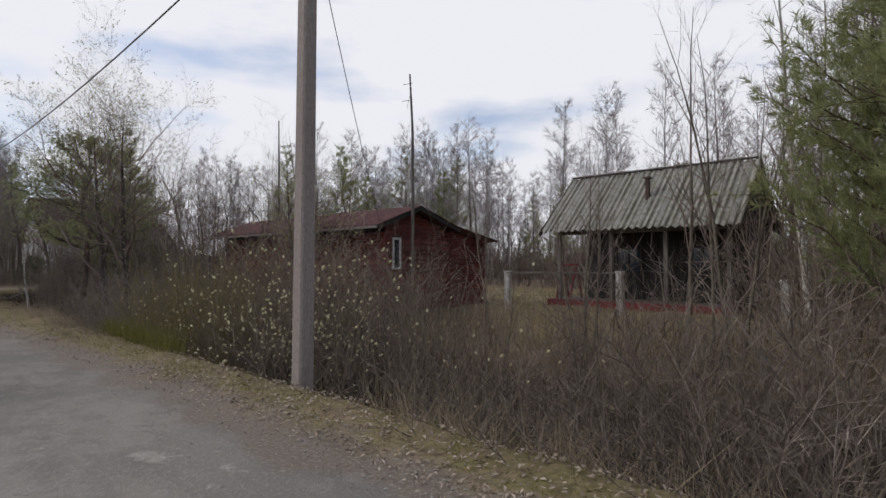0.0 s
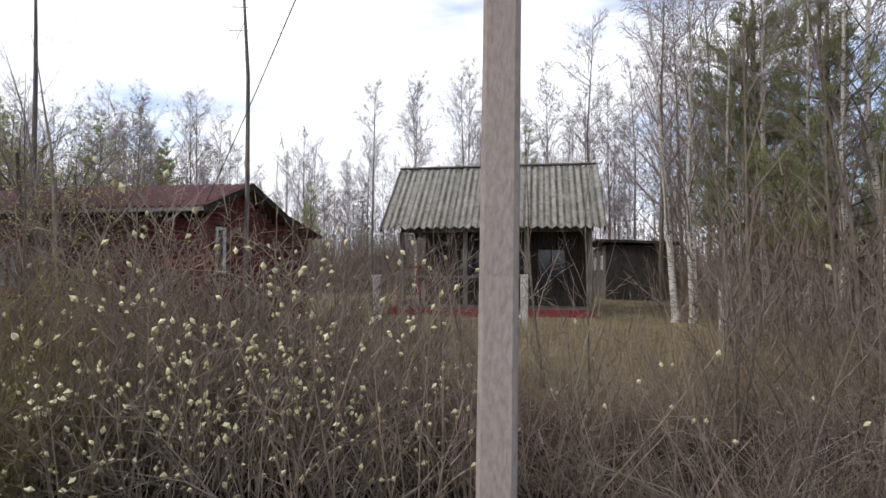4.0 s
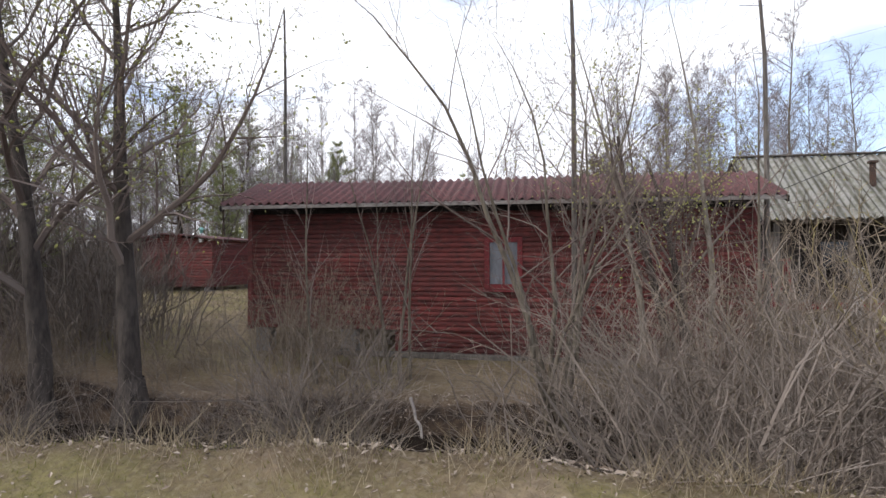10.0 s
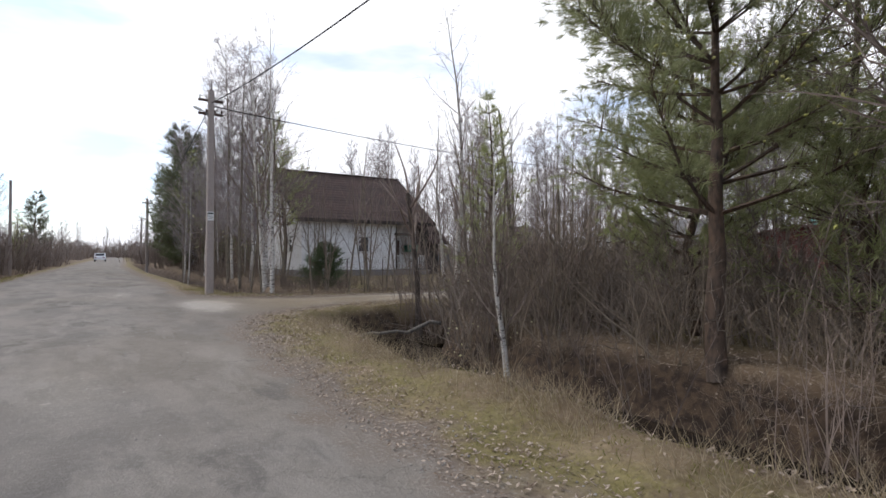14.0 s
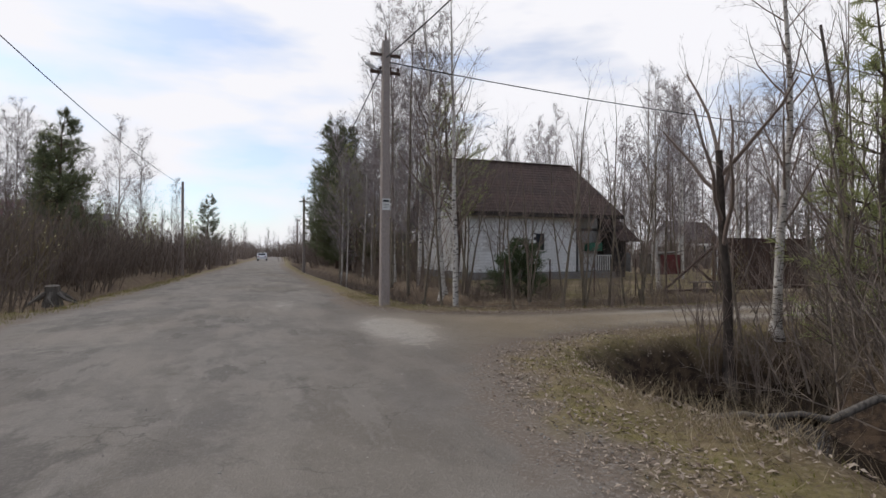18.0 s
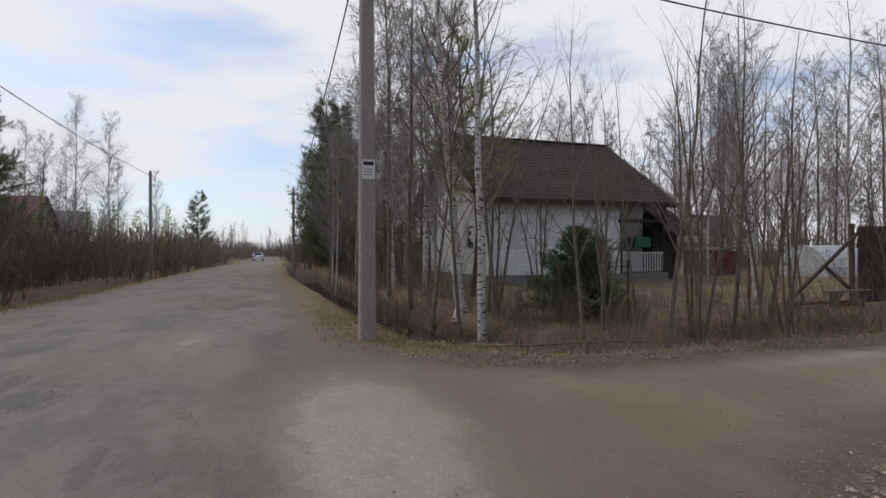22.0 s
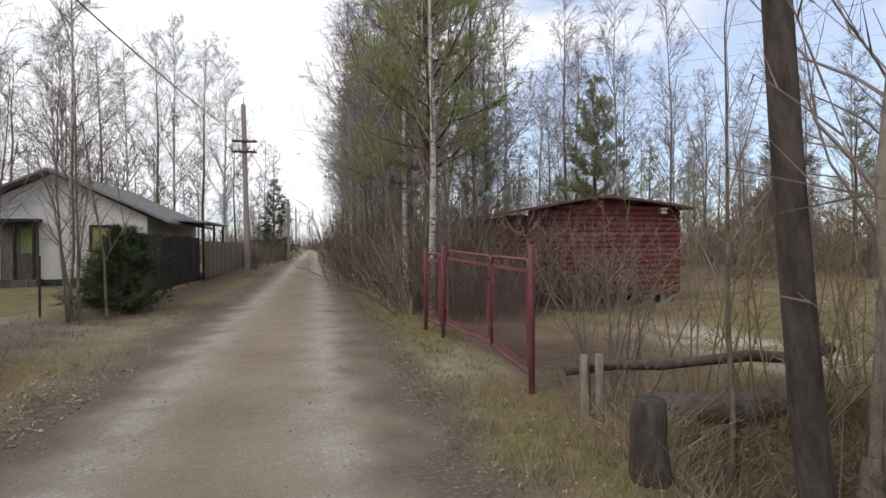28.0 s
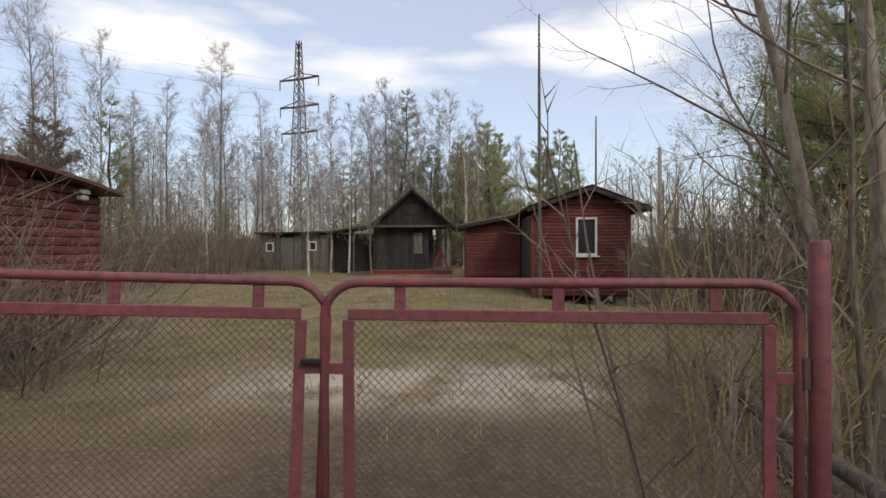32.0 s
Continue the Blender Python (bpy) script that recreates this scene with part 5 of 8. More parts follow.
    g.poly([(X0 + 0.6, 20.5, 2.72), (X0 + 0.6, 23.2, 2.28), (X0 + 0.6, 23.2, 2.22), (X0 + 0.6, 20.5, 2.66)], (3.6, 0, 0))
    part("lean_to_roof", g, M_OLDWOOD, h)
    g = Geo()
    g.box(X0 + 1.6, X0 + 4.0, 20.5, 22.9, 0.1, 2.2)
    part("lean_to_wall", g, M_DARKWOOD, h)
    for y in (21.6, 23.0):
        g = Geo()
        g.beam((X0 + 0.7, y, -0.05), (X0 + 0.7, y, 2.26), 0.08, 0.08, 0.008)
        part("lean_to_post", g, M_OLDWOOD, h)
    for k in range(3):
        g = Geo()
        g.box(X0 - 0.7 - 0.25 * k, X0 - 0.42 - 0.25 * k, 20.4, 21.6, 0.16 - 0.08 * k, 0.2 - 0.08 * k, 0.006)
        part("step", g, M_OLDWOOD, h)


grey_house()


def swing(x, y):
    s = thing("swing_frame", (x, y, 0.24), "red painted A-frame garden swing on the deck", "swing")
    for dx in (-0.0, 0.5):
        for dy in (-0.42, 0.42):
            g = Geo()
            g.beam((x + dx, y + dy, 0.24), (x + dx, y, 1.35), 0.06, 0.06, 0.008)
            part("leg", g, M_REDTRIM, s)
    g = Geo()
    g.beam((x - 0.1, y, 1.37), (x + 0.6, y, 1.37), 0.07, 0.07, 0.008)
    part("top_bar", g, M_REDTRIM, s)
    for dx in (0.12, 0.38):
        g = Geo()
        g.tube([(x + dx, y, 1.33), (x + dx, y, 0.62)], [0.008, 0.008], 4)
        part("rope", g, M_OLDWOOD, s)
    g = Geo()
    g.box(x + 0.05, x + 0.45, y - 0.1, y + 0.1, 0.59, 0.62, 0.006)
    part("seat", g, M_OLDWOOD, s)


swing(-0.45, 16.9)


def outhouse():
    h = thing("garden_shed", (7.5, 26.5, 0), "grey weathered board shed with a flat dark roof", "shed")
    X0, Y0, Y1 = 6.2, 24.4, 28.8
    g = Geo()
    g.box(X0 + 0.02, X0 + 2.6, Y0, Y1, 0.0, 2.25)
    part("inner_wall", g, M_DARKWOOD, h)
    for y in np.arange(Y0, Y1 - 0.05, 0.16):
        if 26.6 < y < 27.5:
            continue
        g = Geo()
        g.box(X0 - 0.02, X0 + 0.015, y, y + 0.152, 0.02, 2.25)
        part("wall_board", g, M_OLDWOOD, h)
    g = Geo()
    g.poly([(X0 - 0.4, Y0 - 0.3, 2.42), (X0 - 0.4, Y1 + 0.3, 2.34), (X0 + 2.9, Y1 + 0.3, 2.2), (X0 + 2.9, Y0 - 0.3, 2.28)], (0, 0, 0.09))
    part("roof", g, M_DARKWOOD, h)
    g = Geo()
    g.box(X0 - 0.04, X0 + 0.01, 26.68, 27.48, 0.05, 2.1, 0.008)
    part("door", g, M_STEEL, h, "pale grey-blue door")
    window(h, (X0 - 0.03, 25.4, 1.55), (0, -1, 0), 0.5, 0.6, M_WHITE, 0.05, 0.08)
    window(h, (X0 - 0.03, 28.2, 1.5), (0, -1, 0), 0.5, 0.6, M_WHITE, 0.05, 0.08)


outhouse()


def gate_shed():
    """Red log shed by the gate, slightly arched roof."""
    X0, X1, Y0, Y1, Z0 = -24.75, -20.5, 21.55, 25.2, 0.22
    h = thing("red_shed", (-22.6, 22.8, 0), "small red log-board shed with a gently arched dark roof on blocks", "shed")
    xm = -22.82

    def crown(x):
        return 2.49 - (0.185 * (xm - x) if x < xm else 0.05 * (x - xm) ** 1.7)
    g = Geo()
    g.box(X0 + 0.03, X1 - 0.03, Y0 + 0.03, Y1 - 0.03, Z0, 2.08)
    part("inner_wall", g, M_DARKWOOD, h)
    siding(h, (X0, Y0, 0), (X1, Y0, 0), Z0, 2.6, 0.125, 0.04, M_RED, top=lambda s: crown(X0 + s) - 0.03)
    siding(h, (X1, Y0, 0), (X1, Y1, 0), Z0, 2.26, 0.125, 0.04, M_RED)
    siding(h, (X0, Y1, 0), (X0, Y0, 0), Z0, 2.1, 0.125, 0.04, M_RED)
    g = Geo()
    cols = 16
    for i in range(cols + 1):
        x = X0 - 0.2 + (X1 - X0 + 0.4) * i / cols
        for y in (Y0 - 0.3, Y1 + 0.3):
            for dz in (0, -0.05):
                g.v.append(Vector((x, y, crown(x) + 0.05 + dz)))
    for i in range(cols):
        n = 4 * i
        g.f += [(n, n + 4, n + 6, n + 2), (n + 1, n + 3, n + 7, n + 5), (n, n + 1, n + 5, n + 4), (n + 2, n + 6, n + 7, n + 3)]
    g.f += [(0, 2, 3, 1), (4 * cols, 4 * cols + 1, 4 * cols + 3, 4 * cols + 2)]
    part("roof", g, M_REDROOF, h, "dark red felt roof")
    for x in (X0 + 0.3, xm, X1 - 0.3):
        for y in (Y0 + 0.2, Y1 - 0.2):
            g = Geo()
            g.box(x - 0.15, x + 0.15, y - 0.15, y + 0.15, -0.1, Z0, 0.012)
            part("footing", g, M_BASE, h)
    lamp = thing("wall_lamp", (-21.0, Y0 - 0.1, 2.1), "small white lamp bracket on the red shed wall", "lamp")
    g = Geo()
    g.box(-21.1, -20.9, Y0 - 0.16, Y0 - 0.03, 2.23, 2.29, 0.012)
    part("bracket", g, M_WHITE, lamp)
    g = Geo()
    g.box(-21.08, -20.92, Y0 - 0.15, Y0 - 0.05, 2.14, 2.21, 0.012)
    part("shade", g, M_WHITE, lamp)


gate_shed()


def brick_wall(parent, a, b, z0, z1, near, holes=(), top=None):
    """Whitewashed bricks standing a little proud of the mortar."""
    a, b = Vector(a), Vector(b)
    u = (b - a).normalized()
    out = Vector((u.y, -u.x, 0))
    length = (b - a).length
    rest = Geo()
    full = None
    z, row = z0, 0
    bl, bh = 0.5, 0.16
    while z < z1:
        s = -0.25 * (row % 2)
        while s < length:
            p, q = max(s, 0), min(s + bl - 0.014, length)
            mid = (p + q) / 2
            if q - p > 0.05 and not any(h0 < mid < h1 and l0 < z + bh / 2 < l1 for h0, h1, l0, l1 in holes) and (not top or top(p) > z + bh and top(q) > z + bh):
                m = Matrix((u, out, Vector((0, 0, 1)))).transposed().to_4x4()
                m.translation = a + u * mid + out * (0.006 + 0.003 * ((row * 7 + int(s * 3)) % 3)) + Vector((0, 0, z + bh / 2))
                if near:
                    g = Geo()
                    g.obox(m, q - p, 0.03, bh - 0.014, 0.004)
                    part("brick", g, M_WHITEBRICK, parent)
                else:
                    rest.obox(m, q - p, 0.03, bh - 0.014)
            s += bl
        z += bh
        row += 1
    if not near:
        part("brickwork", rest, M_WHITEBRICK, parent)


def white_house():
    X0, X1, Y0, Y1, XR, ZR = -56.0, -46.4, 11.4, 20.6, -51.2, 7.25
    h = thing("white_house", (-51, 16, 0), "white brick house with a steep dark brown roof", "house")
    g = Geo()
    g.box(X0 - 0.08, X1 + 0.08, Y0 - 0.08, Y1 + 0.08, -0.1, 0.42, 0.02)
    part("foundation", g, M_BASE, h)
    g = Geo()
    g.box(X0, X1 - 1.6, Y0, Y1, 0.42, 3.7)
    g.box(X1 - 1.6, X1, Y0, 18.0, 0.42, 3.7)
    wall = part("wall", g, M_MORTAR, h)
    brick_wall(wall, (X1, Y0, 0), (X1, 18.0, 0), 0.43, 3.7, False, holes=((3.75, 4.6, 1.55, 2.65), (0.9, 1.7, 1.55, 2.7)))
    brick_wall(wall, (X0, Y0, 0), (X1, Y0, 0), 0.43, 6.9, False, holes=((6.8, 7.7, 1.5, 2.7), (2.0, 2.9, 1.5, 2.7)), top=lambda s: 7.0 - abs(X0 + s - XR) * 0.69)
    g = Geo()
    g.poly([(X0, Y0 + 0.02, 3.68), (X1, Y0 + 0.02, 3.68), (XR, Y0 + 0.02, 6.95)], (0, 0.2, 0))
    g.poly([(X0, Y1 - 0.22, 3.68), (X1, Y1 - 0.22, 3.68), (XR, Y1 - 0.22, 6.95)], (0, 0.2, 0))
    part("gable", g, M_MORTAR, h)
    # roof
    for xe, s in ((X1 + 0.55, 1), (X0 - 0.55, -1)):
        rows = 18
        for k in range(rows):
            t0, t1 = k / rows, (k + 1.15) / rows
            xa, za = xe + (XR - xe) * t0, 3.62 + (ZR - 3.62) * t0
            xb, zb = xe + (XR - xe) * min(t1, 1), 3.62 + (ZR - 3.62) * min(t1, 1)
            g = Geo()
            g.poly([(xa, Y0 - 0.5, za + 0.06), (xb, Y0 - 0.5, zb + 0.035), (xb, Y1 + 0.3, zb + 0.035), (xa, Y1 + 0.3, za + 0.06)], (0, 0, -0.045))
            part("shingle_course", g, M_BROWNROOF, h)
    g = Geo()
    g.beam((XR, Y0 - 0.5, ZR + 0.08), (XR, Y1 + 0.3, ZR + 0.08), 0.3, 0.07, 0.02)
    part("ridge_cap", g, M_BROWNROOF, h)
    g = Geo()
    g.box(X1 + 0.5, X1 + 0.55, Y0 - 0.5, Y1 + 0.3, 3.45, 3.66, 0.005)
    part("eave_board", g, M_DARKWOOD, h)
    for xe in (X1 + 0.55, X0 - 0.55):
        for y in (Y0 - 0.5, Y1 + 0.27):
            g = Geo()
            g.beam((xe, y, 3.52), (XR, y, ZR - 0.08), 0.03, 0.2, 0.004, up=(0, 0, 1))
            part("verge_board", g, M_DARKWOOD, h)
    g = Geo()
    g.box(X1, X1 + 0.5, Y0, Y1, 3.6, 3.64)
    part("soffit", g, M_DARKWOOD, h)
    # lower wing behind
    g = Geo()
    g.box(X0 + 1.0, X1 - 0.9, Y1, Y1 + 1.5, 0.0, 2.4)
    g.poly([(X0 + 1.0, Y1, 2.38), (X1 - 0.9, Y1, 2.38), (XR, Y1, 5.3)], (0, 1.5, 0))
    part("wing_wall", g, M_DARKWOOD, h)
    for xe in (X1 + 0.25, X0 - 0.25):
        for k in range(14):
            t0, t1 = k / 14, min((k + 1.15) / 14, 1)
            xa, za, xb, zb = xe + (XR - xe) * t0, 2.15 + 3.4 * t0, xe + (XR - xe) * t1, 2.15 + 3.4 * t1
            g = Geo()
            g.poly([(xa, Y1 + 0.31, za + 0.06), (xb, Y1 + 0.31, zb + 0.035), (xb, Y1 + 1.8, zb + 0.035), (xa, Y1 + 1.8, za + 0.06)], (0, 0, -0.045))
            part("shingle_course", g, M_BROWNROOF, h)
    window(h, (X1 + 0.03, Y0 + 4.17, 2.1), (0, 1, 0), 0.8, 1.05, M_WHITE, 0.06, 0.06, 1)
    window(h, (X1 - 1.9, Y0 - 0.03, 2.1), (1, 0, 0), 0.85, 1.1, M_WHITE, 0.06, 0.06, 1)
    # porch in the corner
    g = Geo()
    g.box(X1 - 1.6, X1 + 0.05, 18.0, Y1, 0.30, 0.42, 0.01)
    part("porch_floor", g, M_BASE, h)
    for y in (18.06, Y1 - 0.08):
        g = Geo()
        g.box(X1 - 0.1, X1 + 0.02, y - 0.06, y + 0.06, 0.42, 3.6, 0.01)
        part("porch_post", g, M_DARKWOOD, h)
    for y in np.arange(18.2, Y1 - 0.15, 0.15):
        g = Geo()
        g.box(X1 - 0.06, X1 - 0.03, y, y + 0.06, 0.47, 1.32, 0.004)
        part("baluster", g, M_WHITE, h)
    g = Geo()
    g.box(X1 - 0.09, X1, 18.1, Y1 - 0.1, 1.32, 1.38, 0.006)
    part("handrail", g, M_WHITE, h)
    g = Geo()
    g.box(X1 - 0.2, X1 + 0.3, 17.9, Y1 + 0.1, 2.75, 2.9, 0.01)
    part("porch_beam", g, M_DARKWOOD, h)
    g = Geo()
    g.box(X1 - 1.62, X1 - 1.58, 18.3, 19.2, 0.42, 2.45, 0.006)
    part("door", g, M_RUST, h)
    g = Geo()
    g.box(X1 - 1.3, X1 - 0.5, 19.3, 20.2, 1.6, 2.1, 0.03)
    solid("green_tarpaulin", g, M_GREEN, (X1 - 0.9, 19.7, 1.6), "green tarpaulin hung inside the porch", "tarpaulin")


white_house()


def second_house():
    X0, X1, Y0, Y1, XR, ZR, ZE = -41.4, -35.2, 32.4, 41.0, -38.3, 4.15, 2.55
    h = thing("white_cottage", (-38.3, 36, 0), "low white cottage with a grey roof and dark-framed window", "house")
    g = Geo()
    g.poly([(X0, Y0, 0.0), (X1, Y0, 0.0), (X1, Y0, ZE), (XR, Y0, ZR - 0.1), (X0, Y0, ZE)], (0, Y1 - Y0, 0))
    part("wall", g, M_WHITE, h)
    g = Geo()
    g.box(X0 - 0.05, X1 + 0.05, Y0 - 0.05, Y1, -0.1, 0.25, 0.01)
    part("foundation", g, M_DARKBASE, h, "dark base")
    for xe in (X0 - 0.9, X1 + 0.9):
        g = Geo()
        ze = ZR - abs(xe - XR) * 0.47
        g.poly([(xe, Y0 - 0.5, ze), (XR, Y0 - 0.5, ZR), (XR, Y1 + 0.3, ZR), (xe, Y1 + 0.3, ze)], (0, 0, 0.09))
        part("roof", g, M_BASE, h)
    window(h, (-36.75, Y0 - 0.04, 1.72), (1, 0, 0), 0.75, 1.0, M_DARKWOOD, 0.06, 0.09, 1, glass=M_CURTAIN)
    g = Geo()
    g.box(-39.95, -38.75, Y0 - 0.03, Y0 - 0.004, 0.3, 2.3, 0.004)
    part("porch_back", g, M_OLDWOOD, h, "brown boarded porch wall")
    g = Geo()
    g.box(-39.3, -38.95, Y0 - 0.05, Y0 - 0.032, 1.2, 2.1, 0.004)
    part("porch_pane", g, M_CURTAIN, h)
    for x in (-39.95, -39.3, -38.72):
        g = Geo()
        g.box(x - 0.04, x + 0.04, Y0 - 0.5, Y0 - 0.42, 0.1, 2.3, 0.006)
        part("porch_post", g, M_DARKWOOD, h)
    g = Geo()
    g.box(-40.1, -38.6, Y0 - 0.55, Y0 - 0.06, 2.3, 2.42, 0.008)
    part("porch_beam", g, M_DARKWOOD, h)
    g = Geo()
    g.box(-40.1, -38.6, Y0 - 0.6, Y0 - 0.06, -0.1, 0.28, 0.01)
    part("porch_floor", g, M_OLDWOOD, h)
    g = Geo()
    g.poly([(X1, 33.5, 2.5), (X1 + 1.9, 33.5, 2.35), (X1 + 1.9, 39, 2.35), (X1, 39, 2.5)], (0, 0, 0.08))
    part("porch_roof", g, M_STEEL, h)
    for y in (33.8, 36.2, 38.6):
        g = Geo()
        g.beam((X1 + 1.7, y, 0), (X1 + 1.7, y, 2.36), 0.08, 0.08)
        part("porch_post", g, M_DARKWOOD, h)


second_house()


def board_fence(name, x, y0, y1, tall, material, label, step=0.14, x1=None):
    x1 = x if x1 is None else x1
    f = thing(name, (x, y0, 0), label, "fence")
    n = int((y1 - y0) / step)
    rng = random.Random(int(y0 * 10))
    for i in range(n):
        t = i / n
        xx, y = x + (x1 - x) * t, y0 + (y1 - y0) * t
        z = ground_z(xx, y)
        g = Geo()
        g.box(xx - 0.011, xx + 0.011, y, y + step - 0.008, z + 0.08, z + tall + rng.uniform(-0.015, 0.015))
        part("slat", g, material, f)
    for zz in (0.4, tall - 0.3):
        g = Geo()
        g.beam((x - 0.035, y0, zz), (x1 - 0.035, y1, zz), 0.045, 0.07)
        part("rail", g, material, f)
    for y in np.arange(y0, y1 + 0.1, 2.4):
        xx = x + (x1 - x) * (y - y0) / (y1 - y0)
        g = Geo()
        g.box(xx - 0.09, xx - 0.03, y - 0.03, y + 0.03, -0.1, tall - 0.05)
        part("post", g, M_RUST, f)


board_fence("board_fence", -33.6, 24.5, 33.5, 1.75, M_DARKWOOD, "dark brown board fence along the lane")
board_fence("board_fence", -33.4, 33.6, 47, 1.6, M_SHRUB, "weathered reddish-brown board fence along the lane", 0.16)


def sliding_gate():
    """Dark profiled sheet gate with its open tail frame."""
    x, y0, y1, z1 = -34.9, 16.5, 20.9, 2.0
    f = thing("sliding_gate", (x, 18, 0), "dark brown sheet-metal sliding gate with a braced tail frame", "gate")
    for y in np.arange(y0, y1 - 0.05, 0.2):
        g = Geo()
        g.poly([(x, y, 0.18), (x, y + 0.07, 0.18), (x + 0.03, y + 0.09, 0.18), (x + 0.03, y + 0.18, 0.18), (x, y + 0.2, 0.18), (x - 0.006, y + 0.2, 0.18), (x + 0.022, y + 0.175, 0.18), (x + 0.022, y + 0.095, 0.18), (x - 0.006, y + 0.072, 0.18), (x - 0.006, y, 0.18)], (0, 0, 1.8))
        part("sheet", g, M_RUST, f)
    for a, b in (((x - 0.05, y0, 0.15), (x - 0.05, y0, z1)), ((x - 0.05, y1, 0.15), (x - 0.05, y1, z1)), ((x - 0.05, y0, z1), (x - 0.05, y1, z1)), ((x - 0.05, 13.9, 0.14), (x - 0.05, y1, 0.14)),
                 ((x - 0.05, 14.0, 0.2), (x - 0.05, y0, z1 - 0.1)), ((x - 0.05, 15.3, 1.0), (x - 0.05, y0, 0.2))):
        g = Geo()
        g.beam(a, b, 0.06, 0.08, 0.006)
        part("frame_bar", g, M_RUST, f)
    for y in (14.2, 15.8):
        g = Geo()
        g.box(x - 0.2, x + 0.1, y - 0.07, y + 0.07, -0.05, 0.1, 0.01)
        part("roller_block", g, M_RUST, f)
    for y in (y0 - 0.15, y1 + 0.15):
        g = Geo()
        g.box(x - 0.2, x - 0.1, y - 0.05, y + 0.05, -0.1, 2.1, 0.008)
        part("gate_post", g, M_RUST, f)


sliding_gate()


def wire_fence():
    f = thing("wire_fence", (-34.6, 11, 0), "thin dark metal fence posts with sagging wires", "fence")
    pts = [(-34.7, 7.6), (-34.7, 9.2), (-34.75, 10.9), (-34.8, 12.6), (-34.9, 14.0)]
    for x, y in pts + [(-34.4, 22.3), (-34.2, 23.6)]:
        g = Geo()
        g.tube([(x, y, -0.2), (x, y, 1.25)], [0.025, 0.025], 6)
        part("post", g, M_RUST, f)
    for z in (0.35, 0.75, 1.1):
        g = Geo()
        g.tube([(x, y, z + 0.02 * (i % 2)) for i, (x, y) in enumerate(pts)], [0.003] * len(pts), 3)
        part("wire", g, M_RUST, f)


wire_fence()


def greenhouse(cx, y0, y1, half, tall):
    t = thing("greenhouse", (cx, y0, 0), "small arched greenhouse under cloudy white film", "greenhouse")
    arc = [(cx + half * math.cos(a), tall * math.sin(a)) for a in np.linspace(0, math.pi, 11)]
    for y in np.linspace(y0, y1, 5):
        g = Geo()
        g.tube([(x, y, z) for x, z in arc], [0.02] * 11, 4)
        part("hoop", g, M_STEEL, t)
    for (xa, za), (xb, zb) in zip(arc, arc[1:]):
        g = Geo()
        out = Vector((xa + xb - 2 * cx, 0, za + zb)).normalized() * 0.03
        g.poly([(xa + out.x, y0, za + out.z), (xb + out.x, y0, zb + out.z), (xb + out.x, y1, zb + out.z), (xa + out.x, y1, za + out.z)], out * 0.3)
        part("film", g, M_FILM, t)
    for y in (y0 - 0.03, y1 + 0.03):
        g = Geo()
        g.poly([(x, y, z) for x, z in arc], (0, 0.01, 0))
        part("end_film", g, M_FILM, t)


greenhouse(-46.9, 30.2, 33.6, 1.5, 1.65)


def far_house(x, y, turn, w, l, ze, zr, roof, label):
    h = thing("far_house", (x, y, 0), label, "house")
    g = Geo()
    g.poly([(x - w / 2, y - l / 2, 0), (x + w / 2, y - l / 2, 0), (x + w / 2, y - l / 2, ze), (x, y - l / 2, zr), (x - w / 2, y - l / 2, ze)], (0, l, 0))
    part("wall", g, M_SOFFIT, h)
    for s in (-1, 1):
        g = Geo()
        g.poly([(x + s * (w / 2 + 0.5), y - l / 2 - 0.5, ze - 0.3), (x, y - l / 2 - 0.5, zr + 0.1), (x, y + l / 2 + 0.5, zr + 0.1), (x + s * (w / 2 + 0.5), y + l / 2 + 0.5, ze - 0.3)], (0, 0, 0.12))
        part("roof", g, roof, h)
    window(h, (x + w / 2 + 0.04, y, 1.6), (0, 1, 0), 1.0, 1.1, M_WHITE, 0.06, 0.1, 2)
    window(h, (x, y + l / 2 + 0.04, 3.2), (-1, 0, 0), 1.0, 1.0, M_WHITE, 0.06, 0.1, 2)
    h.rotation_euler[2] = radians(turn)


far_house(-99, -20, 20, 7, 8, 4.0, 6.2, M_BASE, "far pale house with a low grey gable roof")
far_house(-86, -19.5, -10, 7, 7, 2.6, 6.6, M_PINKROOF, "far house with a dull pink metal roof")


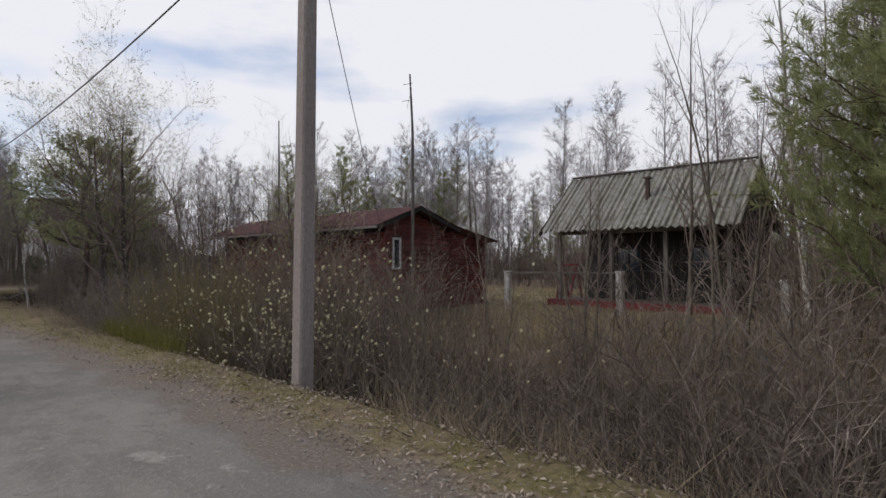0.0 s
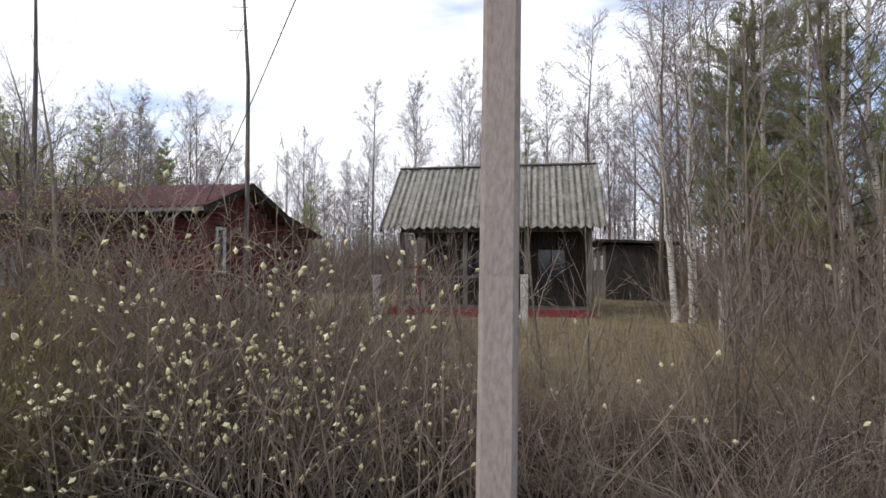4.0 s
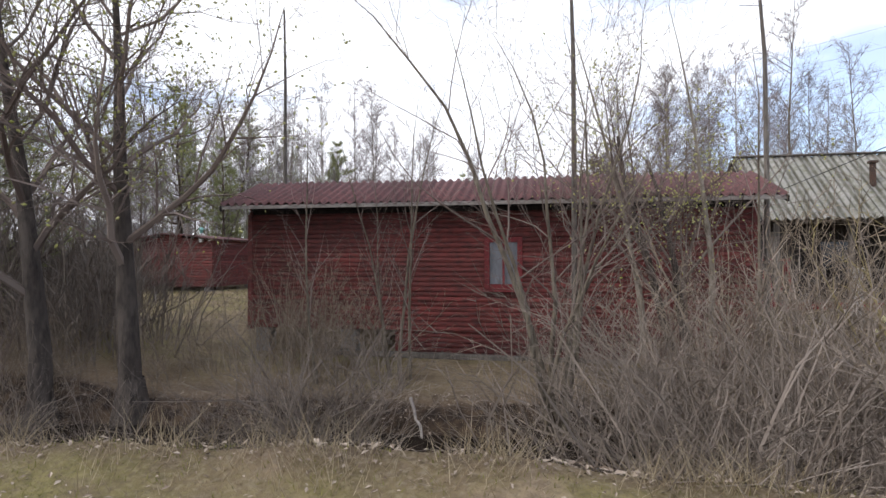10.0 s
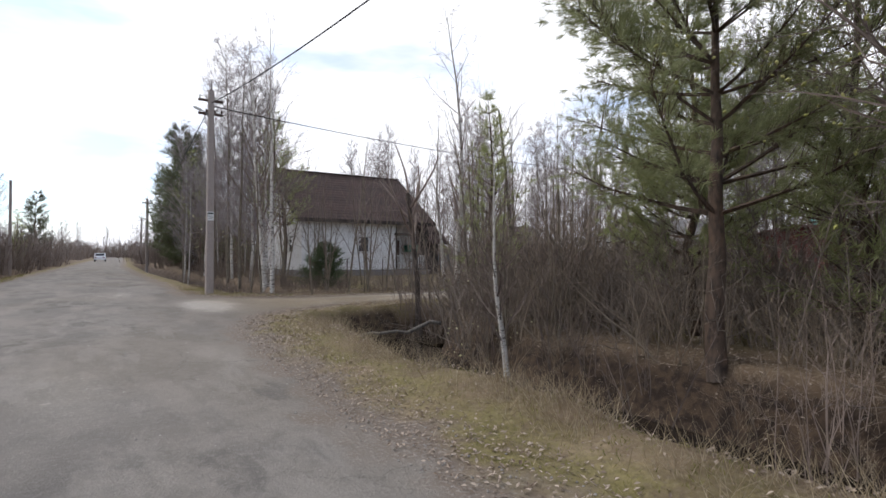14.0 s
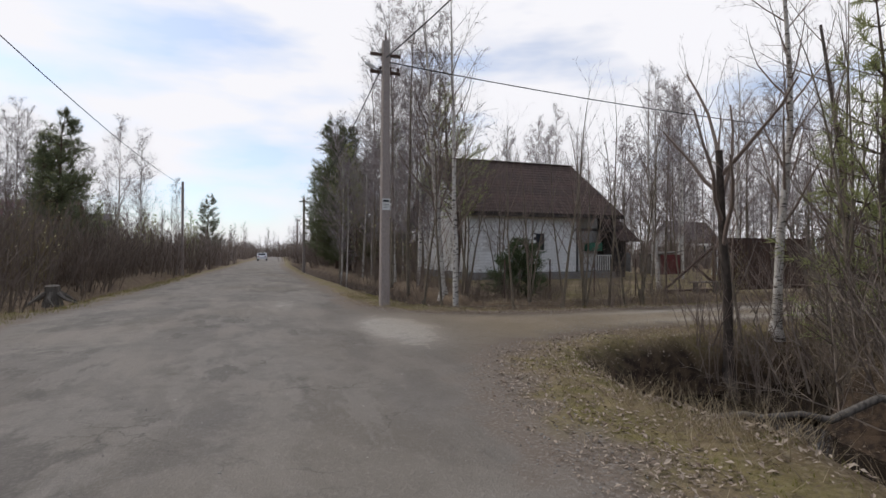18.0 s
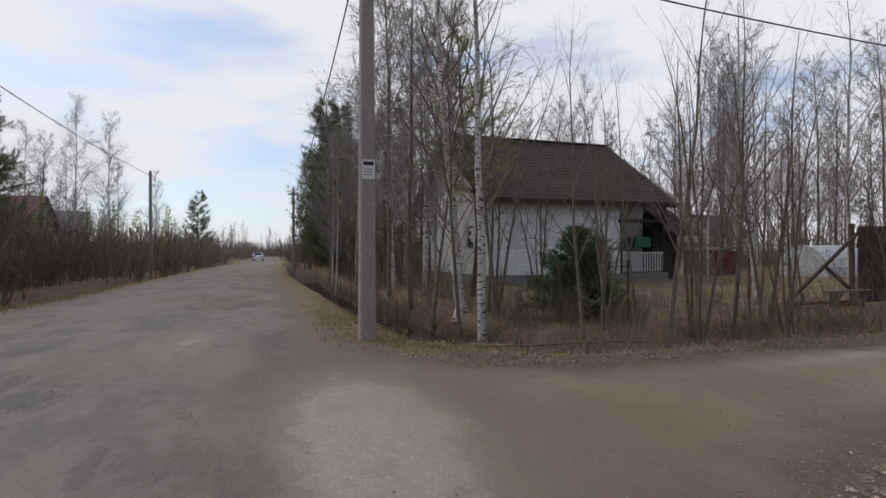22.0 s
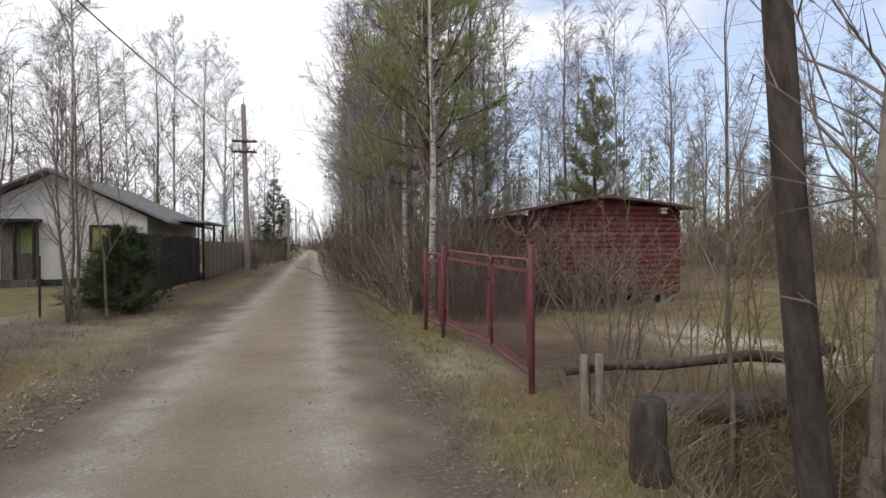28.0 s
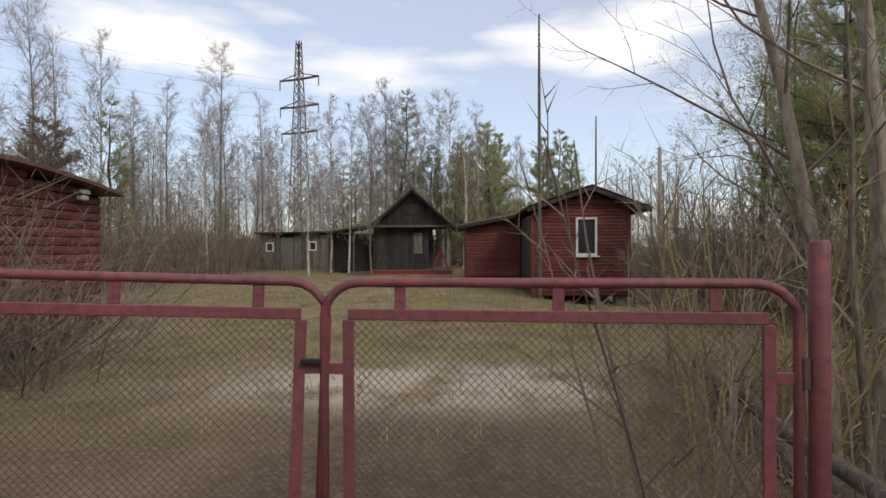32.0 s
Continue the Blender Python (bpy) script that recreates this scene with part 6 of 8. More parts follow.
def gabled_cottage(x, y, turn, half, deep, ze, zr):
    """Built with its gable on the line y = 0, then turned and moved."""
    h = thing("gabled_cottage", (0, 0, 0), "far cottage with a white gable, dark brown roof and glazed veranda", "house")
    g = Geo()
    g.poly([(-half, 0, 0), (half, 0, 0), (half, 0, ze), (0, 0, zr), (-half, 0, ze)], (0, deep, 0))
    part("wall", g, M_WHITE, h)
    for side in (-1, 1):
        g = Geo()
        g.poly([(side * (half + 0.5), -0.5, ze - 0.5), (0, -0.5, zr + 0.08), (0, deep + 0.5, zr + 0.08), (side * (half + 0.5), deep + 0.5, ze - 0.5)], (0, 0, 0.14))
        part("roof", g, M_BROWNROOF, h)
    window(h, (0, -0.04, ze + 1.2), (1, 0, 0), 0.9, 1.1, M_DARKWOOD, 0.06, 0.08, 1)
    g = Geo()
    g.box(-half, half + 4.5, -2.2, -0.3, 0.0, 0.9, 0.01)
    part("veranda_base", g, M_OLDWOOD, h)
    g = Geo()
    g.box(-half - 0.2, half + 4.7, -2.4, -0.05, 2.55, 2.85, 0.02)
    part("veranda_roof", g, M_WHITE, h, "white roof edge of the veranda")
    for k in range(7):
        px = -half + 0.1 + k * (2 * half + 4.3) / 6
        g = Geo()
        g.box(px - 0.1, px + 0.1, -2.25, -2.1, 0.9, 2.55, 0.01)
        part("veranda_post", g, M_WHITE, h)
    for k in range(6):
        px = -half + 0.22 + k * (2 * half + 4.3) / 6
        g = Geo()
        g.box(px, px + (2 * half + 4.3) / 6 - 0.24, -2.18, -2.15, 0.92, 2.54)
        part("veranda_pane", g, M_GLASS, h)
    h.matrix_basis = pose(x, y, 0, 0, 0, turn)


gabled_cottage(-84.5, 59.5, 12, 3.1, 9.0, 3.0, 6.2)


def storage_box(x0, x1, y0, y1, z1):
    b = thing("storage_box", (x0, y0, 0), "low board box with a dull red end wall in the yard", "shed")
    for k in range(5):
        g = Geo()
        g.box(x0, x1, y0, y0 + 0.03, 0.05 + k * z1 / 5, 0.04 + (k + 1) * z1 / 5, 0.006)
        part("board", g, M_OLDWOOD, b)
    g = Geo()
    g.box(x1, x1 + 0.04, y0, y1, 0.05, z1, 0.01)
    part("end_wall", g, M_RED, b, "dull red end wall")
    g = Geo()
    g.box(x0, x0 + 0.04, y0 + 0.03, y1, 0.05, z1, 0.01)
    g.box(x0 + 0.04, x1, y1 - 0.03, y1, 0.05, z1, 0.01)
    part("back_wall", g, M_OLDWOOD, b)
    g = Geo()
    g.poly([(x0 - 0.1, y0 - 0.1, z1), (x1 + 0.1, y0 - 0.1, z1), (x1 + 0.1, y1 + 0.1, z1 + 0.18), (x0 - 0.1, y1 + 0.1, z1 + 0.18)], (0, 0, 0.05))
    part("lid", g, M_OLDWOOD, b)


storage_box(-51.7, -49.6, 26.9, 28.6, 1.4)
board_fence("board_fence", -53.5, 23.4, 27.6, 1.5, M_STEEL, "pale grey sheet fence behind the white house", 0.3)


# ---- poles and wires ----
def concrete_pole(x, y, tall, w0, w1, lean=(0, 0), arms=0, lamp=False, notice=False, label="tapered square concrete utility pole beside the road", arm_drop=0.0, across=False):
    p = thing("utility_pole", (x, y, 0), label, "utility pole", "poles along the road")
    tx, ty = x + lean[0], y + lean[1]
    g = Geo()
    n = len(g.v)
    for (cx, cy, z, w) in ((x, y, -0.4, w0), (tx, ty, tall, w1)):
        c = w * 0.12
        for sx, sy in ((1, -1), (1, 1), (-1, 1), (-1, -1)):
            a, b = (sx * (w / 2 - c), sy * w / 2), (sx * w / 2, sy * (w / 2 - c))
            for q in ((a, b) if sx * sy < 0 and sx > 0 or sx * sy < 0 and sx < 0 else (b, a)):
                g.v.append(Vector((cx + q[0], cy + q[1], z)))
    for i in range(8):
        g.f.append((n + i, n + (i + 1) % 8, n + 8 + (i + 1) % 8, n + 8 + i))
    g.f.append(tuple(n + 8 + i for i in range(8)))
    part("shaft", g, M_CONCRETE, p)
    for k in range(arms):
        z = tall - 0.35 - 0.48 * k - arm_drop
        g = Geo()
        if across:
            g.box(tx - 0.5, tx + 0.6, ty - 0.17, ty - 0.10, z - 0.05, z + 0.05, 0.006)
        else:
            g.box(tx - 0.09, tx - 0.02, ty - 0.42, ty + 0.42, z - 0.04, z + 0.04, 0.006)
        arm = part("crossarm", g, M_RUST, p)
        for dy in (-0.36, -0.14, 0.14, 0.36):
            g = Geo()
            ix, iy = (tx + dy * 1.3, ty - 0.135) if across else (tx - 0.055, ty + dy)
            g.tube([(ix, iy, z + 0.04), (ix, iy, z + 0.09), (ix, iy, z + 0.14), (ix, iy, z + 0.17)], [0.012, 0.035, 0.04, 0.012], 7)
            part("insulator", g, M_CERAMIC if k == 0 else M_RUST, arm)
    if arms:
        g = Geo()
        g.tube([(tx, ty, tall), (tx, ty, tall + 0.35)], [0.02, 0.015], 6)
        part("pin", g, M_RUST, p)
    if lamp:
        g = Geo()
        g.tube([(tx, ty - 0.08, 6.3), (tx + 0.04, ty - 0.2, 6.45), (tx + 0.05, ty - 0.36, 6.5)], [0.02, 0.018, 0.018], 6)
        arm = part("lamp_arm", g, M_STEEL, p)
        g = Geo()
        g.tube([(tx + 0.05, ty - 0.3, 6.49), (tx + 0.05, ty - 0.36, 6.51), (tx + 0.05, ty - 0.54, 6.57), (tx + 0.05, ty - 0.6, 6.59)], [0.025, 0.05, 0.055, 0.02], 8)
        part("lamp_head", g, M_CERAMIC, arm, "pale street lamp head")
    if notice:
        g = Geo()
        fx = x + lean[0] * 2.8 / tall + (w0 - (w0 - w1) * 2.8 / tall) / 2 + 0.004
        g.box(fx, fx + 0.006, y - 0.105, y + 0.105, 2.62, 2.93, 0)
        sheet = part("notice", g, M_PAPER, p, "white paper notice")
        g = Geo()
        g.box(fx + 0.007, fx + 0.009, y - 0.085, y + 0.085, 2.84, 2.90)
        for i in range(3):
            g.box(fx + 0.007, fx + 0.009, y - 0.07, y + 0.05 + 0.015 * i, 2.68 + 0.045 * i, 2.69 + 0.045 * i)
        part("print", g, M_BLACK, sheet)
        for z in (3.9, 5.2):
            g = Geo()
            w = w0 - (w0 - w1) * z / tall + 0.012
            g.box(x - w / 2, x + w / 2, y - w / 2, y + w / 2, z, z + 0.025)
            part("band", g, M_STEEL, p)
    return p


concrete_pole(3.33, 4.22, 7.2, 0.215, 0.17, (0.1, 0.0))
concrete_pole(-34.3, 3.72, 7.25, 0.27, 0.19, (0.1, 0.0), 2, True, True, "tapered concrete utility pole with two crossarms, lamp and paper notice")
concrete_pole(-32.1, 36.5, 7.9, 0.24, 0.19, (-0.15, 0), 2, label="dark utility pole with crossarms on the lane", arm_drop=1.35, across=True)
concrete_pole(-31.2, 56, 5.2, 0.2, 0.16, (0, 0), 0)
concrete_pole(-31.4, 80, 6.0, 0.2, 0.16, (0, 0), 1)
concrete_pole(-71, 5.35, 6.5, 0.25, 0.18, (0, 0), 1)
concrete_pole(-67.5, -4.4, 7.1, 0.22, 0.17, (0, 0), 0)
concrete_pole(-14, -7.0, 9.3, 0.25, 0.18, (0, 0), 1)
concrete_pole(-110, 8.4, 7.0, 0.25, 0.18, (0, 0), 1)
concrete_pole(46, 4.6, 8.0, 0.215, 0.17, (0, 0), 0)


def cable(a, b, sag, r=0.012, label="black overhead cable between poles"):
    a, b = Vector(a), Vector(b)
    pts = [a.lerp(b, t) - Vector((0, 0, 4 * sag * t * (1 - t))) for t in np.linspace(0, 1, 22)]
    g = Geo()
    g.tube(pts, [r] * 22, 5)
    solid("cable", g, M_WIRE, a, label, "cable")


cable((3.48, 4.22, 6.35), (-34.2, 3.72, 6.8), 0.95, 0.016)
cable((3.48, 4.22, 6.35), (46, 4.6, 7.6), 0.9, 0.016)
cable((-34.2, 3.72, 6.7), (-32.3, 36.5, 6.4), 0.7, 0.016)
cable((-34.2, 3.72, 6.8), (-71, 5.35, 6.2), 0.8, 0.016)
cable((-71, 5.35, 6.2), (-110, 8.4, 6.6), 0.8, 0.016)
cable((-14, -7.0, 9.0), (-67.5, -4.4, 6.8), 1.0, 0.016)
cable((-32.3, 36.5, 6.4), (-31.2, 56, 5.0), 0.4, 0.014)
cable((-31.2, 56, 5.0), (-31.4, 80, 5.6), 0.4, 0.014)
cable((3.44, 4.22, 5.9), (-2.55, 10.5, 2.62), 0.12, 0.007, "thin service cable from the pole to the cabin")


def mast(x, y, tall, bend, arms=False):
    z = ground_z(x, y)
    m = thing("antenna_mast", (x, y, z), "thin weathered wooden antenna mast", "mast")
    g = Geo()
    g.tube([(x, y, z - 0.1), (x + bend * 0.3, y, tall * 0.45), (x + bend * 0.2, y, tall * 0.75), (x - bend, y, tall)], [0.055, 0.048, 0.04, 0.025], 7)
    part("pole", g, M_OLDWOOD, m)
    if arms:
        for dz, w in ((0.25, 0.3), (0.75, 0.35)):
            g = Geo()
            g.tube([(x - bend * 0.8 - w, y, tall - dz), (x - bend * 0.8 + w * 0.3, y, tall - dz - 0.04)], [0.008, 0.008], 4)
            part("antenna_rod", g, M_STEEL, m)
        g = Geo()
        g.tube([(x - bend * 0.8 - 0.25, y + 0.1, tall - 0.95), (x - bend * 0.8, y, tall - 0.6)], [0.006, 0.006], 4)
        part("antenna_rod", g, M_STEEL, m)


mast(-2.42, 11.65, 7.1, 0.1, True)
mast(-6.1, 10.26, 6.8, 0.04)
mast(-13.3, 13.62, 8.0, 0.03)


# ---- gate ----
def wire_mesh(y0, y1, z0, z1, x, parent, pitch=0.05):
    g = Geo()
    w, h = y1 - y0, z1 - z0
    for s in (1, -1):
        c = -h if s > 0 else 0.0
        while c < (w if s > 0 else w + h):
            p0 = max(0.0, -c) if s > 0 else max(0.0, c - w)
            p1 = min(h, w - c) if s > 0 else min(h, c)
            if p1 - p0 > 0.01:
                a = (x, y0 + (c + p0 if s > 0 else c - p0), z0 + p0)
                b = (x, y0 + (c + p1 if s > 0 else c - p1), z0 + p1)
                g.tube([a, b], [0.0013, 0.0013], 3, cap=False)
            c += pitch
    part("mesh", g, M_MESHWIRE, parent, "rusty diamond wire mesh")


def gate_leaf(a, b, name, label, rise=0.0):
    """Round tube frame with bowed top corners and a flat inner frame, between the points a and b of the plan; built along y, then turned."""
    a, b = Vector((*a, 0)), Vector((*b, 0))
    w = (b - a).length
    zt, zb, r = 1.29, 0.2, 0.13
    f = thing(name, (0, 0, 0), label, "gate", "gate leaves")
    pts = [(0, 0, zb), (0, 0, zt - r)]
    pts += [(0, r - r * math.cos(t), zt - r + r * math.sin(t)) for t in np.linspace(0.3, math.pi / 2, 5)]
    pts += [(0, w - r + r * math.sin(t), zt - r + r * math.cos(t)) for t in np.linspace(0, math.pi / 2 - 0.3, 5)]
    pts += [(0, w, zt - r), (0, w, zb)]
    g = Geo()
    g.tube(pts, [0.017] * len(pts), 8)
    part("tube_frame", g, M_GATE, f, smooth=True)
    g = Geo()
    g.tube([(0, 0, zb), (0, w, zb)], [0.017, 0.017], 8)
    part("bottom_tube", g, M_GATE, f, smooth=True)
    i0, i1, it, ib = 0.09, w - 0.09, 1.175, zb + 0.07
    for z in (it, ib):
        g = Geo()
        g.beam((0, i0, z), (0, i1, z), 0.014, 0.04, 0.003)
        part("inner_bar", g, M_GATE, f)
    for y in (i0, i1):
        g = Geo()
        g.beam((0, y, ib + 0.021), (0, y, it - 0.021), 0.04, 0.014, 0.003)
        part("inner_bar", g, M_GATE, f)
    for y in (0.16 * w, 0.48 * w, 0.825 * w):
        g = Geo()
        g.beam((0, y, it + 0.021), (0, y, zt), 0.04, 0.01, 0.002)
        part("tie", g, M_GATE, f)
    for z in (0.45, 0.98):
        for p, q in ((0.0, i0), (i1, w)):
            g = Geo()
            g.beam((0, p, z), (0, q, z), 0.012, 0.04, 0.002)
            part("tie", g, M_GATE, f)
    wire_mesh(i0 + 0.02, i1 - 0.02, ib, it, 0.004, f, 0.03)
    f.matrix_basis = Matrix.Translation(a) @ Matrix.Rotation(math.atan2(b.y - a.y, b.x - a.x) - math.pi / 2, 4, "Z") @ Matrix.Rotation(rise, 4, "X")
    return f


GR, GL, GS = (-27.11, 14.722), (-27.2, 17.98), (-27.28, 18.92)
gate_leaf((-27.1, 14.782), (-26.955, 16.372), "metal_gate", "rose-red tubular gate leaf with wire mesh, closed")
gate_leaf((-26.955, 16.41), (-27.19, 17.9), "metal_gate", "rose-red tubular gate leaf with wire mesh, closed", 0.04)
gate_leaf((-27.21, 18.06), (-27.27, 18.84), "gate_side_panel", "narrow rose-red mesh panel beside the gate")
for (px, y), tall in ((GR, 1.42), (GL, 1.4), (GS, 1.38)):
    g = Geo()
    g.tube([(px, y, -0.3), (px, y, tall), (px, y, tall + 0.012)], [0.031, 0.031, 0.024], 12)
    post = solid("gate_post", g, M_GATE, (px, y, 0), "rose-red steel tube gate post", "post", "gate posts", smooth=True)
    for z in (0.4, 1.0):
        g = Geo()
        g.tube([(px, y + 0.045, z - 0.05), (px, y + 0.045, z + 0.05)], [0.016, 0.016], 7)
        part("hinge", g, M_RUST, post)
chain = thing("gate_chain", (-27.05, 16.37, 0.4), "dark chain holding the gate leaves together", "chain")
for i in range(7):
    g = Geo()
    a = i * 0.9
    g.tube([(-26.97 + 0.03 * math.cos(a + t), 16.37 + 0.03 * math.sin(a + t), 0.42 - 0.02 * i + 0.006 * math.sin(2 * t)) for t in np.linspace(0, 6.28, 9)], [0.004] * 9, 4)
    part("link", g, M_RUST, chain)
lock = thing("gate_latch", (-27.03, 16.45, 1.0), "small black latch on the gate", "latch")
g = Geo()
g.box(-26.99, -26.965, 16.38, 16.45, 1.0, 1.018, 0.003)
part("bolt", g, M_BLACK, lock)


# ---- rails of the little crossing, stump, logs ----
def log(name, a, b, r0, r1, material, label, category="log", wob=0.02):
    rng = random.Random(int(abs(a[0] * 100)))
    a, b = Vector(a), Vector(b)
    pts = [a.lerp(b, t) + Vector((0, rng.gauss(0, wob), rng.gauss(0, wob))) for t in np.linspace(0, 1, 7)]
    g = Geo()
    g.tube(pts, [(r0 + (r1 - r0) * t) * rng.uniform(0.9, 1.1) for t in np.linspace(0, 1, 7)], 14)
    return solid(name, g, material, a, label, category, smooth=True)


log("rail_log", (-27.0, 14.2, 0.37), (-24.5, 13.95, 0.45), 0.04, 0.055, M_RAIL, "dark brown peeled log as a handrail of the crossing", "rail")
log("rail_post", (-24.85, 13.98, -0.2), (-24.85, 13.98, 0.42), 0.05, 0.045, M_RAIL, "short post under the log rail", "post", 0.003)
log("rail_post", (-26.85, 14.16, -0.1), (-26.88, 14.14, 0.5), 0.04, 0.036, M_PALEPOST, "short pale grey split post holding the log rail", "post", 0.003)
log("rail_post", (-26.75, 14.1, -0.1), (-26.78, 14.06, 0.52), 0.04, 0.036, M_PALEPOST, "short pale grey split post holding the log rail", "post", 0.003)
log("fallen_log", (-26.7, 13.95, 0.05), (-24.6, 13.75, 0.08), 0.13, 0.115, M_RAIL, "thick dark log along the edge of the crossing")
log("tree_stump", (-27.12, 12.85, -0.25), (-27.12, 12.86, 0.5), 0.125, 0.105, M_DARKBARK, "dark sawn-off stump beside the ditch", "stump", 0.004)
log("fallen_log", (-24.0, 4.55, -0.3), (-23.0, 6.1, 0.02), 0.025, 0.042, M_OLDWOOD, "pale broken log lying across the ditch", wob=0.06)
log("dead_branch", (-32.75, 4.95, 0.06), (-32.1, 7.95, 0.09), 0.015, 0.008, M_BARK, "long dead branch lying along the verge", "branch")
log("dead_branch", (-8.3, 6.9, -0.35), (-8.0, 6.2, -0.55), 0.022, 0.014, M_SOFFIT, "pale peeled stick on the ditch bank", "branch")



def dead_stump(x, y):
    s = thing("old_stump", (x, y, ground_z(x, y)), "grey stump with spreading roots on the verge", "stump")
    g = Geo()
    g.tube([(x, y, -0.1), (x, y, 0.25), (x + 0.03, y, 0.5)], [0.28, 0.2, 0.19], 9)
    part("trunk", g, M_OLDWOOD, s)
    for k in range(6):
        a = k * 1.05
        g = Geo()
        g.tube([(x + 0.15 * math.cos(a), y + 0.15 * math.sin(a), 0.3), (x + 0.4 * math.cos(a), y + 0.4 * math.sin(a), 0.14), (x + 0.75 * math.cos(a + 0.3), y + 0.75 * math.sin(a + 0.3), -0.05)], [0.07, 0.055, 0.02], 5)
        part("root", g, M_OLDWOOD, s)


dead_stump(-38.0, -5.0)


def bird_feeder(x, y, z):
    b = thing("bird_feeder", (x, y, ground_z(x, y)), "pale green bird feeder on a thin post behind the shed", "bird feeder")
    g = Geo()
    g.tube([(x, y, ground_z(x, y) - 0.1), (x, y, z - 0.06)], [0.025, 0.025], 8)
    part("post", g, M_RUST, b)
    g = Geo()
    g.tube([(x, y, z - 0.08), (x, y, z - 0.06), (x, y, z + 0.1), (x, y, z + 0.12)], [0.05, 0.1, 0.085, 0.03], 10)
    part("body", g, M_MINT, b)
    g = Geo()
    g.tube([(x, y, z + 0.09), (x, y, z + 0.1), (x, y, z + 0.17), (x, y, z + 0.24)], [0.2, 0.22, 0.12, 0.015], 12)
    part("roof", g, M_MINT, b)


bird_feeder(-23.95, 25.9, 2.83)


def bench(x, y0, y1):
    b = thing("garden_bench", (x, y0, ground_z(x, y0)), "low weathered plank bench beside the fence", "bench")
    z = ground_z(x, y0)
    g = Geo()
    g.beam((x, y0, z + 0.40), (x, y1, z + 0.41), 0.24, 0.045, 0.006)
    part("seat", g, M_OLDWOOD, b)
    for y in (y0 + 0.22, y1 - 0.22):
        g = Geo()
        g.box(x - 0.1, x + 0.1, y - 0.03, y + 0.03, z - 0.1, z + 0.376, 0.006)
        part("leg", g, M_OLDWOOD, b)
        g = Geo()
        g.beam((x, y + 0.035, z + 0.05), (x, y + (0.3 if y < (y0 + y1) / 2 else -0.3), z + 0.37), 0.05, 0.03, 0.004)
        part("brace", g, M_OLDWOOD, b)


bench(-34.55, 14.75, 16.1)

# white posts in the meadow
for x, y, z in ((-0.06, 13.2, 1.2), (3.23, 13.4, 1.22), (7.0, 12.4, 1.1), (8.6, 13.0, 0.9)):
    g = Geo()
    g.box(x - 0.085, x + 0.085, y - 0.07, y + 0.07, -0.3, z, 0.015)
    g.box(x - 0.1, x + 0.1, y - 0.085, y + 0.085, z - 0.05, z + 0.01, 0.01)
    solid("fence_post", g, M_POST, (x, y, 0), "white flaking fence post in the meadow", "post", "white posts")
g = Geo()
g.beam((-0.06, 13.2, 1.16), (3.23, 13.4, 1.18), 0.04, 0.05, 0.004)
solid("fence_rail", g, M_OLDWOOD, (0, 13.2, 1.16), "thin grey rail between the white posts", "rail")


# ---- pylon ----
def pylon(x, y, tall):
    p = thing("lattice_pylon", (x, y, 0), "grey steel lattice power pylon far behind the plot", "pylon")
    turn = Matrix.Rotation(radians(-20), 4, "Z")

    def at(dx, dy, z):
        return Vector((x, y, z)) + turn @ Vector((dx, dy, 0))
    half = lambda z: 1.0 * (1 - z / tall) + 0.22
    g = Geo()
    for sx in (-1, 1):
        for sy in (-1, 1):
            g.beam(at(sx * half(0), sy * half(0), -0.5), at(sx * 0.25, sy * 0.25, tall), 0.12, 0.12)
    part("legs", g, M_RUST, p)
    g = Geo()
    z = 0.0
    while z < tall - 1:
        zz = z + max(1.1, half(z) * 1.6)
        zz = min(zz, tall)
        a, b = half(z), half(zz)
        for s in (-1, 1):
            g.beam(at(-a, s * a, z), at(b, s * b, zz), 0.055, 0.055)
            g.beam(at(a, s * a, z), at(-b, s * b, zz), 0.055, 0.055)
            g.beam(at(s * a, -a, z), at(s * b, b, zz), 0.055, 0.055)
            g.beam(at(s * a, a, z), at(s * b, -b, zz), 0.055, 0.055)
        z = zz
    part("bracing", g, M_RUST, p)
    for z, w in ((tall - 5.2, 3.2), (tall - 9.0, 3.15), (tall - 12.6, 2.9)):
        for s in (-1, 1):
            g = Geo()
            g.beam(at(0, s * 0.2, z + 0.7), at(0, s * w, z), 0.1, 0.1)
            g.beam(at(0, s * 0.2, z - 0.1), at(0, s * w, z), 0.2, 0.24)
            arm = part("crossarm", g, M_RUST, p)
            g = Geo()
            g.tube([at(0, s * w, z), at(0, s * w, z - 1.3)], [0.09, 0.09], 6)
            part("insulator", g, M_BASE, arm)
    for z, w in ((tall - 6.5, 3.2), (tall - 10.3, 3.15), (tall - 13.9, 2.9)):
        for s in (-1, 1):
            a = at(0, s * w, z)
            cable(a, a + turn @ Vector((-75, 30, 3)), 3.0, 0.011, "high-voltage line sagging from the pylon")


pylon(46, 38, 30)


